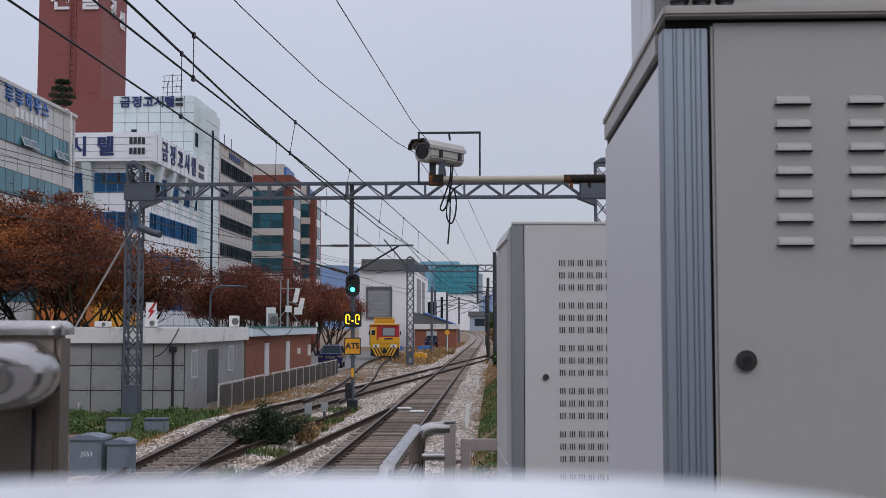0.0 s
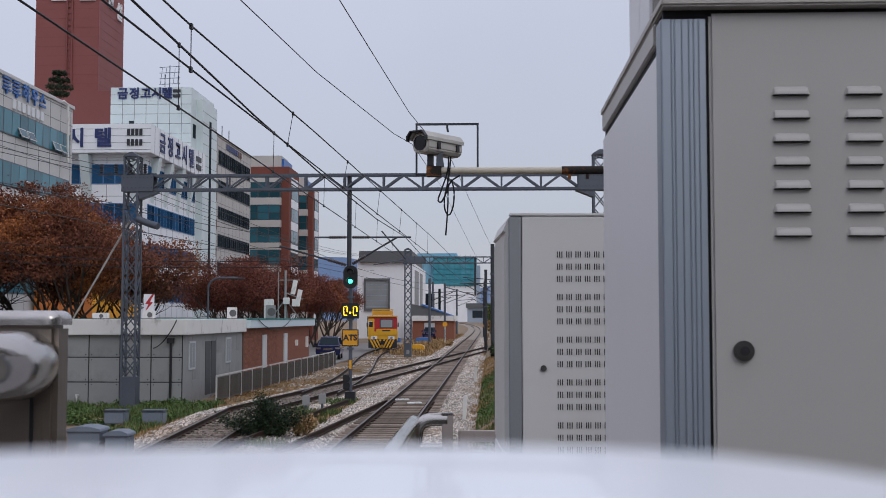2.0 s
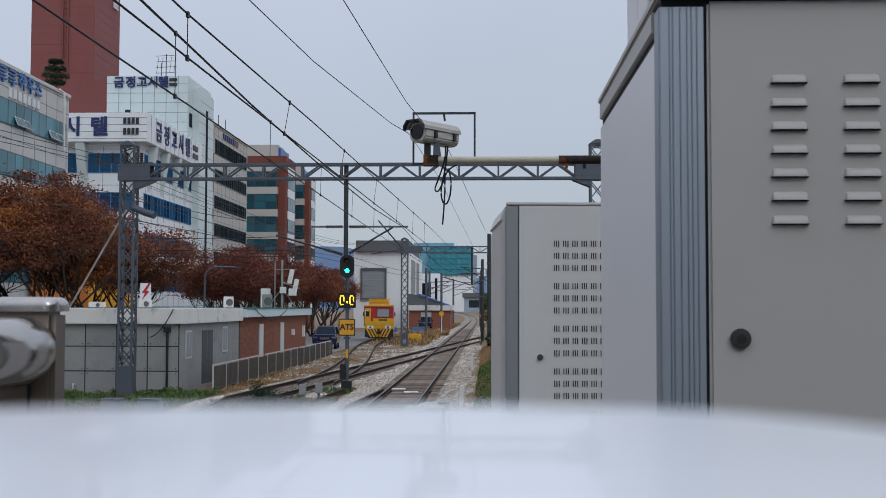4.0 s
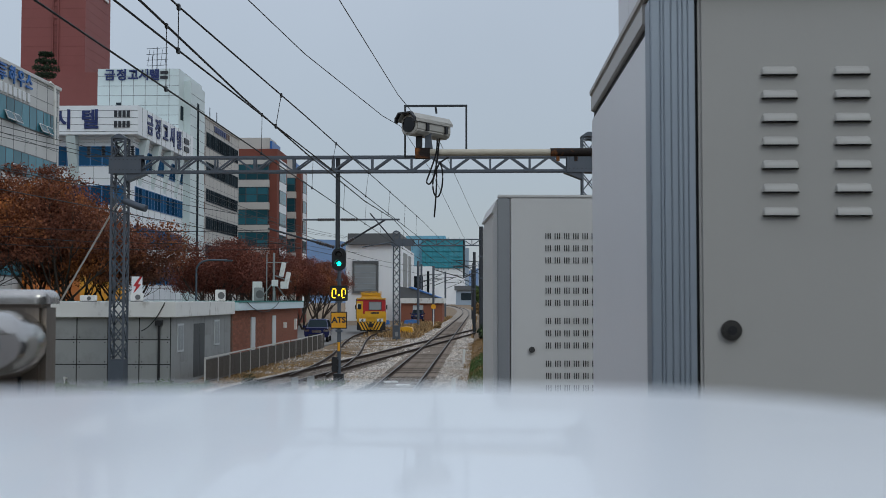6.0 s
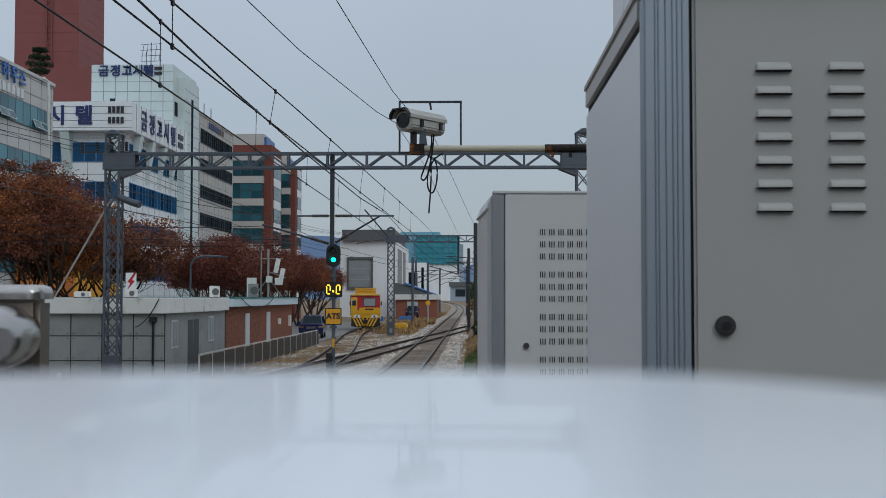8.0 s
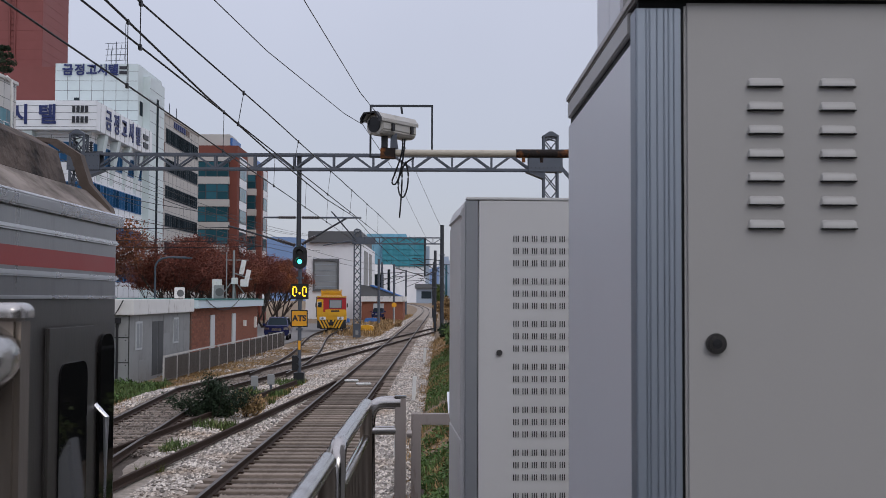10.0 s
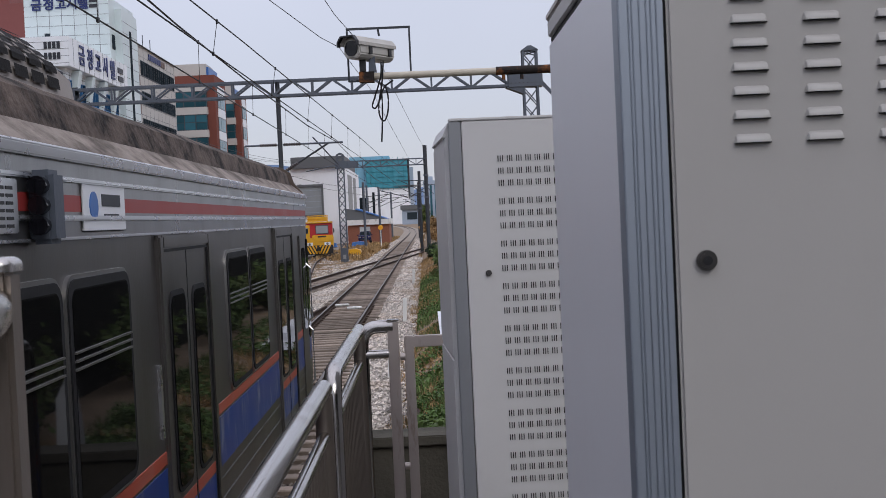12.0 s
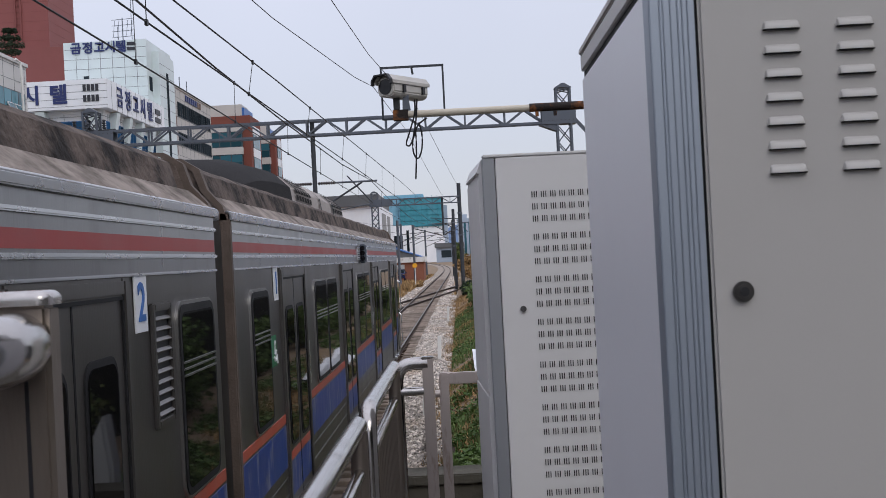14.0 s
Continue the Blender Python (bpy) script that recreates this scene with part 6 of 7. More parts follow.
boxes("upper_block", MAT["tile_green"], bb, [(-38.2, -30.0, 113.5, 123, 17, 26.2)], "pale green tiled upper block")
boxes("stair_tower", MAT["tile_green"], bb, [(-30.4, -29.3, 115.5, 121.5, -0.5, 25.3)], "pale green tiled stair tower")
bm = bmesh.new()
for i in range(9):
    box(bm, -38.2, -30.0, 113.485, 113.5, 17.6 + i * 0.98, 17.635 + i * 0.98)
for i in range(6):
    box(bm, -37.0 + i * 1.2, -36.96 + i * 1.2, 113.485, 113.5, 17, 26.2)
for i in range(9):
    if i < 4:
        box(bm, -50.5, -29.2, 97.285, 97.3, 17.5 + i * 0.6, 17.53 + i * 0.6)
for i in range(22):
    box(bm, -29.30, -29.285, 115.5, 121.5, 1 + i * 1.1, 1.035 + i * 1.1)
for i in range(12):
    box(bm, -29.2, -29.185, 98.5 + i * 1.5, 98.54 + i * 1.5, 17.25, 19.75)
tagged(part("tile_joints", bm, MAT["grey_joint"], bb), kind="stuff")
boxes("slot_window", MAT["glass_dark"], bb, [(-29.31, -29.27, 118.2, 119.0, 4, 23.5), (-30.05, -29.95, 114.2, 115.2, 21.2, 22.6), (-36.3, -35.8, 113.45, 113.5, 22.3, 22.8)])
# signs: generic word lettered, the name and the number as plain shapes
for body, x in (("금", -36.95), ("정", -35.75), ("고", -34.6), ("시", -33.5), ("텔", -32.45)):
    letters("sign_letter", body, 1.2, MAT["sign_blue"], bb, pose(x, 113.4, 25.5), depth=0.04, bold=0.03)
boxes("sign_bar", MAT["sign_black"], bb, [(-31.85, -31.1, 113.38, 113.46, 25.65, 25.95), (-31.85, -31.1, 113.38, 113.46, 25.15, 25.45)])
for body, x in (("시", -35.7), ("텔", -33.35)):
    letters("sign_letter", body, 1.75, MAT["sign_blue"], bb, pose(x, 97.25, 18.45), depth=0.04, bold=0.05)
for z in (18.75, 17.85):
    for i in range(4):
        boxes("sign_bar", MAT["sign_black"], bb, [(-31.25 + i * 0.36, -31.0 + i * 0.36, 97.2, 97.28, z, z + 0.55)])
for body, y in (("금", 100.8), ("정", 103.3), ("고", 105.8), ("시", 108.2), ("텔", 110.6)):
    letters("sign_letter", body, 1.9, MAT["sign_blue"], bb, pose(-29.15, y, 18.45, 0, 0, 90), depth=0.04, bold=0.04)
boxes("sign_bar", MAT["sign_black"], bb, [(-29.2, -29.12, 112.6, 114.4, 18.6, 19.1), (-29.2, -29.12, 112.6, 114.4, 17.8, 18.3)])
an = thing("roof_aerial", "thin television aerials on the lodging house roof", "aerial", pose(-33.5, 118, 26.2))
for a, b, r in [((0, 0, 0), (0, 0, 3.2), 0.05), ((0.8, 0.5, 0), (0.8, 0.5, 5.2), 0.03), ((-0.5, 0, 0), (-0.5, 0, 2.3), 0.04)] + [((-1.1, 0, z), (1.1, 0, z + 0.1), 0.03) for z in (1.2, 1.8, 2.4, 3.0)] + [((x, -0.3, 1.2), (x, 0.4, 3.0), 0.025) for x in (-0.9, -0.45, 0.45, 0.9)]:
    bm = bmesh.new()
    sweep(bm, (a, b), r, 6)
    part("rod", bm, MAT["galv"], an)

bc = banded_block("stone_office", "beige stone office block with dark strip windows", -46, -30, 123.6, 142.3, 23.0, MAT["tile_beige"], [(19.95, 21.6), (16.85, 18.3), (13.9, 15.35), (10.8, 12.3), (7.7, 9.2), (4.5, 6.0)], MAT["glass_dark"], MAT["frame_dark"], 1.0, front=False, side_range=(125.2, 141.6))
boxes("corner_stone", MAT["stone_dark"], bc, [(-30.3, -29.93, 123.5, 124.6, 0.5 + i * 3.05, 1.6 + i * 3.05) for i in range(7)], "brown stone quoin")
for i in range(8):
    boxes("sign_bar", MAT["sign_blue"] if i < 6 else MAT["stone_dark"], bc, [(-29.99, -29.9, 129 + i * 1.0, 129.7 + i * 1.0, 22.1, 22.75)])
for y in (124.5, 127.5, 131, 134.5):
    bm = bmesh.new()
    sweep(bm, ((-31, y, 23), (-31, y, 25.2)), 0.05, 6)
    part("flag_rod", bm, MAT["galv"], bc)


def brick_office():
    for nm, lab, x0, x1, y0, y1, zt in (("brick_office", "orange brick office with white bands and teal bay windows", -34.5, -27.4, 155, 163, 23.6), ("brick_office", "farther orange brick office with white bands and teal windows", -33.0, -26.8, 172, 178, 22.6)):
        b = thing(nm, lab, "building")
        boxes("wall", MAT["brick_far"], b, [(x0, x1, y0, y1, -0.5, zt)])
        boxes("roof_block", MAT["tile_beige"], b, [(x0 + 1.0, x1 - 1.2, y0 + 0.6, y1 - 2, zt, zt + 1.6)])
        z = 1.0
        while z < zt - 1.5:
            bx1 = x1 - (1.1 if y0 < 160 else 0.8)
            bay = boxes("bay_window", MAT["frame_dark"], b, [(x0, bx1, y0 - 0.7, y0, z, z + 2.1)], "teal glazed bay window")
            n = 4
            for i in range(n):
                for k in range(2):
                    u = x0 + (bx1 - x0) * i / n
                    boxes("pane", MAT["glass"], bay, [(u + 0.07, u + (bx1 - x0) / n - 0.07, y0 - 0.73, y0 - 0.69, z + 0.08 + k * 1.0, z + 1.0 + k * 1.0)])
            boxes("pane", MAT["glass"], bay, [(bx1, bx1 + 0.03, y0 - 0.6, y0 - 0.1, z + 0.1, z + 2.0)])
            boxes("band", MAT["tile_beige"], b, [(x0 - 0.1, bx1 + 0.1, y0 - 0.8, y0, z + 2.1, z + 3.05)], "pale stone spandrel")
            w = boxes("window", MAT["frame_dark"], b, [(x1 - 0.05, x1 + 0.06, y0 + 1.6, y1 - 1.0, z, z + 1.9)])
            n2 = round((y1 - y0 - 2.6) / 1.6)
            for i in range(n2):
                v = y0 + 1.6 + (y1 - y0 - 2.6) * i / n2
                boxes("pane", MAT["glass"], w, [(x1 + 0.05, x1 + 0.075, v + 0.08, v + (y1 - y0 - 2.6) / n2 - 0.08, z + 0.08, z + 1.82)])
            boxes("band", MAT["tile_white"], b, [(x1 - 0.02, x1 + 0.08, y0 + 1.6, y1 - 1.0, z + 1.9, z + 3.05)], "white spandrel")
            z += 3.05
        boxes("sign_shape", MAT["label_blue"], b, [(x1 - 1.2, x1 - 0.9, y0 + 1, y1 - 0.5, zt, zt + 1.2)], "blue rooftop sign")


brick_office()


def red_tower():
    t = thing("red_tower", "tall plain red clad tower with white sign letters", "building")
    boxes("wall", MAT["red_tower"], t, [(-67.2, -57.7, 165.7, 177, -0.5, 78)])
    bm = bmesh.new()
    for x in (-62.6, -61.8):
        box(bm, x, x + 0.25, 165.45, 165.7, 0, 78)
    z = 20
    while z < 76:
        box(bm, -62.4, -61.8, 165.5, 165.6, z, z + 0.1)
        z += 0.9
    part("ladder_duct", bm, MAT["red_joint"], t, "vertical service ladder")
    bm = bmesh.new()
    for i in range(40):
        box(bm, -57.7, -57.685, 165.7, 177, 22 + i * 1.4, 22.05 + i * 1.4)
        box(bm, -67.2, -57.7, 165.685, 165.7, 22 + i * 1.4, 22.05 + i * 1.4)
    tagged(part("panel_joints", bm, MAT["red_joint"], t), kind="stuff")
    letters("sign_letter", "건", 3.6, MAT["sign_white"], t, pose(-63.9, 165.5, 51.2), depth=0.1, bold=0.09)
    letters("sign_letter", "설", 3.6, MAT["sign_white"], t, pose(-59.6, 165.5, 51.2), depth=0.1, bold=0.09)
    letters("sign_letter", "건", 2.9, MAT["sign_white"], t, pose(-57.55, 170.2, 51.0, 0, 0, 90), depth=0.1, bold=0.09)
    letters("sign_letter", "설", 2.9, MAT["sign_white"], t, pose(-57.55, 174.4, 50.2, 0, 0, 90), depth=0.1, bold=0.09)
    a = thing("red_annexe", "lower red clad annexe block", "building")
    boxes("wall", MAT["red_tower"], a, [(-62, -43.5, 149, 165, -0.5, 33)])
    boxes("window", MAT["glass_dark"], a, [(-47.4, -46.7, 148.92, 149, 26.5, 31), (-45.0, -44.2, 148.92, 149, 27, 31.5)], "dark narrow window")
    p = thing("roof_pine", "dark clipped pine tree on the office roof", "tree", pose(-30.75, 80.3, 18.2))
    r = random.Random(4)
    bm = bmesh.new()
    sweep(bm, [(0, 0, 0), (0.1, 0, 1.0), (0, 0, 2.2)], 0.06, 6)
    part("trunk", bm, MAT["bark"], p)
    bm = bmesh.new()
    for cz, cr in ((0.8, 0.75), (1.3, 0.95), (1.8, 0.75), (2.3, 0.5)):
        for k in range(700):
            a_, q = r.uniform(0, 6.28), cr * math.sqrt(r.random())
            leaf_quad(bm, Vector((q * math.cos(a_), q * math.sin(a_), cz + r.uniform(-0.13, 0.16))), 0.075, r)
    part("crown", bm, MAT["shrub"], p)


def leaf_quad(bm, c, s, r):
    n = Vector((r.gauss(0, 1), r.gauss(0, 1), r.gauss(0, 1) + 0.5)).normalized()
    a = n.orthogonal().normalized()
    b = n.cross(a)
    w = r.uniform(0.6, 1.2) * s
    h = r.uniform(0.6, 1.2) * s
    bm.faces.new([bm.verts.new(c + a * w * u + b * h * v) for u, v in ((-1, 0), (0, -0.6), (1, 0), (0, 0.7))])


red_tower()


# ---- autumn street trees ----
def leaf_cloud(name, centres, size, seed, material, flat=0.5):
    """Small four-cornered leaves, one at each centre, turned at random and lying more or less level."""
    r = np.random.RandomState(seed)
    c = np.asarray(centres, float)
    n = r.normal(0, 1, c.shape) + (0, 0, flat)
    n /= np.linalg.norm(n, axis=1)[:, None]
    a = np.cross(n, r.normal(0, 1, c.shape))
    a /= np.linalg.norm(a, axis=1)[:, None]
    b = np.cross(n, a)
    w, h = (size * r.uniform(0.6, 1.3, (2, len(c), 1)))
    v = np.stack([c - a * w, c - b * h * 0.6, c + a * w, c + b * h * 0.7], 1).reshape(-1, 3)
    me = bpy.data.meshes.new(name)
    me.from_pydata(v.tolist(), [], [(k, k + 1, k + 2, k + 3) for k in range(0, len(v), 4)])
    me.materials.append(material)
    return me


def tree_meshes(seed, height, spread, count, leaf_mat, low=0.0):
    """A vase-shaped street tree: stems fanning out from a short bole, fine twigs, and thin flat sprays of small leaves."""
    r = random.Random(seed)
    limbs, tips = [], []

    def limb(p, d, length, rad, depth):
        pts, dd = [p.copy()], d.copy()
        for i in range(4):
            dd = (dd + Vector((r.gauss(0, 0.13), r.gauss(0, 0.13), r.gauss(0.03, 0.07)))).normalized()
            pts.append(pts[-1] + dd * length / 4)
        limbs.append((pts, rad))
        if depth <= 1:
            tips.extend((pts[2], pts[4]) if depth == 0 else (pts[4],))
        if depth == 0:
            return
        for k in range(r.choice((3, 3, 4)) if depth < 4 else 3):
            st = pts[r.choice((2, 3, 4, 4))]
            nd = (dd * 0.8 + Vector((r.gauss(0, 0.55), r.gauss(0, 0.55), r.uniform(-0.05, 0.4)))).normalized()
            limb(st, nd, length * r.uniform(0.6, 0.82), rad * 0.52, depth - 1)

    for k in range(4):
        a = 1.57 * k + r.uniform(0, 0.8)
        limb(Vector((0.12 * math.cos(a), 0.12 * math.sin(a), 0)), Vector((0.45 * math.cos(a), 0.45 * math.sin(a), 1)).normalized(), height * 0.40, 0.12, 3)
    zs = height * 0.96 / max(t.z for t in tips)
    xs_ = spread / sorted(math.hypot(t.x, t.y) for t in tips)[int(len(tips) * 0.93)]
    bm = bmesh.new()
    for pts, rad in limbs:
        q = [Vector((p.x * xs_, p.y * xs_, p.z * zs)) for p in pts]
        d = (q[-1] - q[0]).normalized()
        s = d.orthogonal().normalized()
        u = d.cross(s)
        seg = 6 if rad > 0.05 else 4
        rings = [[bm.verts.new(c + rad * (1 - 0.12 * i) * (math.cos(6.2832 * k / seg) * s + math.sin(6.2832 * k / seg) * u)) for k in range(seg)] for i, c in enumerate(q)]
        for a, b in zip(rings, rings[1:]):
            for k in range(seg):
                bm.faces.new((a[k], a[(k + 1) % seg], b[(k + 1) % seg], b[k]))
    trunk = finish("trunk", bm, MAT["bark"], smooth=True)
    rn = np.random.RandomState(seed)
    keep = [(t.x * xs_, t.y * xs_, t.z * zs) for t in tips if t.z * zs > low * height]
    cen = []
    per = max(1, count // len(keep))
    for t in keep:
        k = int(per * rn.uniform(0.3, 1.7))
        cr = rn.uniform(0.25, 0.55)
        cen.append(np.array(t) + rn.normal(0, 1, (k, 3)) * (cr, cr, cr * 0.42))
    return trunk, leaf_cloud("crown", np.concatenate(cen), 0.062, seed, leaf_mat)


def tree(meshes, at, label):
    t = thing("street_tree", label, "tree", at, "street trees")
    for nm, me in zip(("trunk", "crown"), meshes):
        piece(nm, me, t, Matrix())


T1 = tree_meshes(11, 9.4, 4.2, 42000, MAT["leaf"], 0.50)
T2 = tree_meshes(23, 7.6, 3.3, 30000, MAT["leaf_dark"], 0.50)
T3 = tree_meshes(37, 7.8, 3.5, 34000, MAT["leaf"], 0.50)
for me, x, y, rz, s, lab in ((T1, -21.6, 58.5, 0, 1.12, "large rust-brown autumn tree behind the low building"), (T1, -27.4, 58, 130, 1.22, "large rust-brown autumn tree by the street"), (T2, -25.0, 61, 70, 1.35, "dark brown autumn tree with thin branches"), (T3, -19.8, 61.5, 70, 1.10, "rust-brown autumn tree with thin branches"),
                          (T2, -18.9, 83, 10, 1.06, "dark red autumn tree with fine bare branches"), (T2, -18.9, 93, 200, 1.12, "dark red autumn tree along the street"), (T2, -20.0, 90, 120, 1.05, "dark brown autumn tree along the street"),
                          (T3, -19.2, 106, 40, 1.0, "reddish autumn tree in the street row"), (T2, -19.0, 117, 100, 1.05, "dark red autumn tree in the street row"), (T3, -19.6, 128, 160, 1.05, "reddish autumn tree in the street row"), (T2, -20.0, 142, 250, 1.1, "dark red autumn tree at the end of the row"), (T3, -21.5, 155, 290, 1.1, "reddish autumn tree at the far end of the row")):
    tree(me, pose(x, y, -0.2, 0, 0, rz) @ Matrix.Scale(s, 4), lab)

# street-level shop front glimpsed under the trees
sf = thing("shop_sign", "orange and yellow shop sign boards at street level", "sign")
boxes("board", MAT["ats"], sf, [(-29.7, -29.4, 84, 95, 2.2, 5.0)], "bright yellow board")
boxes("board", mk("orange_board", (0.55, 0.16, 0.02), 0.5, var=0.1, bump=0.0), sf, [(-29.7, -29.4, 74, 84, 2.6, 5.2)], "orange board")
boxes("board", MAT["label_white"], sf, [(-29.7, -29.4, 95.1, 99, 2.4, 5.0)], "white board")
boxes("leg", MAT["galv_dark"], sf, [(-29.65, -29.45, 74.5 + i * 8, 74.7 + i * 8, -0.3, 2.3) for i in range(4)])


# ---- far white hall and what stands round it ----
def far_hall():
    h = thing("white_hall", "large plain white hall with grey roof band and recessed window", "building")
    boxes("wall", MAT["white_wall"], h, [(-21.9, -12.75, 188, 224, -0.5, 12.1)])
    boxes("roof_band", MAT["grey_wall"], h, [(-21.5, -12.8, 187.2, 215, 12.1, 13.95)], "dark grey roof band", 0.05)
    boxes("window_frame", MAT["grey_wall"], h, [(-20.75, -16.5, 187.7, 188.0, 9.15, 9.5), (-20.75, -16.5, 187.7, 188, 4.2, 4.6), (-20.75, -20.45, 187.7, 188, 4.6, 9.15), (-16.8, -16.5, 187.7, 188, 4.6, 9.15)], "deep grey window surround")
    boxes("window", MAT["pane_pale"], h, [(-20.45, -16.8, 187.93, 187.99, 4.6, 9.15)], "grey louvred window")
    bm = bmesh.new()
    for i in range(5):
        box(bm, -20.45, -16.8, 187.88, 187.93, 4.9 + i * 0.9, 4.95 + i * 0.9)
    tagged(part("louvres", bm, MAT["haze"], h), kind="stuff")
    boxes("door", MAT["grey_wall"], h, [(-20.2, -18.4, 187.93, 187.99, 0, 3.3)], "grey door")
    for y0, y1 in ((192, 201), (206, 212)):
        boxes("side_strip", MAT["panel"], h, [(-12.75, -12.6, y0, y1, 2, 11)], "grey clad strip")
    t = thing("net_wrapped_building", "building under construction wrapped in teal netting", "building")
    boxes("netting", MAT["net"], t, [(-45, -11.6, 900, 940, 28.0, 50.2)], "teal scaffold net")
    boxes("lower_wall", MAT["white_wall"], t, [(-45, -11.6, 901, 940, -0.5, 28.0)])
    boxes("crown_block", MAT["net_pale"], t, [(-58, -27, 905, 935, 30, 53.6)])
    bm = bmesh.new()
    for i in range(9):
        box(bm, -45.2 + i * 4.17, -44.9 + i * 4.17, 899.4, 900, 26.5, 52)
    for i in range(6):
        box(bm, -45.2, -11.6, 899.4, 899.9, 28.5 + i * 4.2, 28.8 + i * 4.2)
    tagged(part("scaffold", bm, MAT["net_dark"], t), kind="stuff")
    t2 = thing("netted_tower", "slim pale far tower beside the netting", "building")
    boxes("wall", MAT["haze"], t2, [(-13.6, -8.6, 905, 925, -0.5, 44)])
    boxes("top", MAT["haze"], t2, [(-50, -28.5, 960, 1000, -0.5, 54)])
    w = thing("white_office", "small white office with a dark window", "building")
    boxes("wall", MAT["white_wall"], w, [(-16.5, -9.6, 236, 250, -0.5, 10.0)])
    boxes("window", MAT["glass_dark"], w, [(-14.3, -11.6, 235.9, 236, 4, 8), (-10.8, -10.3, 235.9, 236, 3, 9)])
    b = thing("brick_house", "low brick house with blue roof", "building")
    boxes("wall", MAT["brick"], b, [(-12.0, -5.7, 176, 186, -0.5, 2.6)])
    boxes("fascia", MAT["fascia"], b, [(-12.2, -5.4, 175.6, 186.3, 2.6, 3.4)])
    bm = bmesh.new()
    prism(bm, [(-12.3, 3.4), (-6.2, 3.4), (-10.6, 4.9), (-12.3, 5.2)], "y", 176, 186)
    part("roof", bm, MAT["grey_wall"], b, "dark pitched roof")
    bm = bmesh.new()
    prism(bm, [(-6.1, 3.4), (-5.8, 3.4), (-10.5, 5.15), (-10.8, 5.0)], "y", 175.8, 186)
    part("roof_trim", bm, MAT["blue_roof"], b, "blue sheet metal verge")
    boxes("window", MAT["frame_pale"], b, [(-10.2, -8.6, 175.9, 176, 1.0, 2.3)])
    s = thing("low_station_house", "low grey station house at the bend", "building")
    boxes("wall", MAT["haze"], s, [(-16.5, 2.0, 800, 830, -0.5, 10.0)])
    boxes("roof", MAT["grey_wall"], s, [(-17.5, 3, 798, 832, 10.0, 13.0)])
    boxes("window", MAT["glass_dark"], s, [(-13, -6, 799.8, 800, 3, 8)])


far_hall()
hill = thing("far_hill", "blue hazy wooded hill on the skyline", "hill", kind="structure")
bm = bmesh.new()
xs = [-900 + 15 * i for i in range(121)]
top = [bm.verts.new((x, 1500 + 60 * math.sin(x * 0.01), 18 + 62 * math.exp(-((x + 215) / 130) ** 2) + 30 * math.exp(-((x - 60) / 120) ** 2) + 8 * noise.noise((x * 0.02, 0, 0)))) for x in xs]
mid = [bm.verts.new((x, 1380, 8)) for x in xs]
bot = [bm.verts.new((x, 1330, -2)) for x in xs]
back = [bm.verts.new((x, 1800, -2)) for x in xs]
for a, b in ((top, mid), (mid, bot), (back, top)):
    for i in range(len(xs) - 1):
        bm.faces.new((a[i], a[i + 1], b[i + 1], b[i]))
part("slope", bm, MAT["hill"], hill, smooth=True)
for x, y, w, z in ((8, 700, 12, 26), (22, 760, 12, 34), (36, 720, 14, 24), (-1, 820, 10, 30), (52, 800, 16, 38)):
    t = thing("apartment_tower", "pale hazy apartment tower in the distance", "building", group="far towers")
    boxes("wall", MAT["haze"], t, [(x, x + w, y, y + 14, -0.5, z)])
    for k in range(3):
        boxes("window_strip", MAT["glass"], t, [(x + 1.2 + k * w / 3, x + w / 3 - 0.6 + k * w / 3, y - 0.1, y, 4, z - 3)])
    boxes("roof_house", MAT["haze"], t, [(x + w * 0.3, x + w * 0.7, y + 3, y + 10, z, z + 3)])


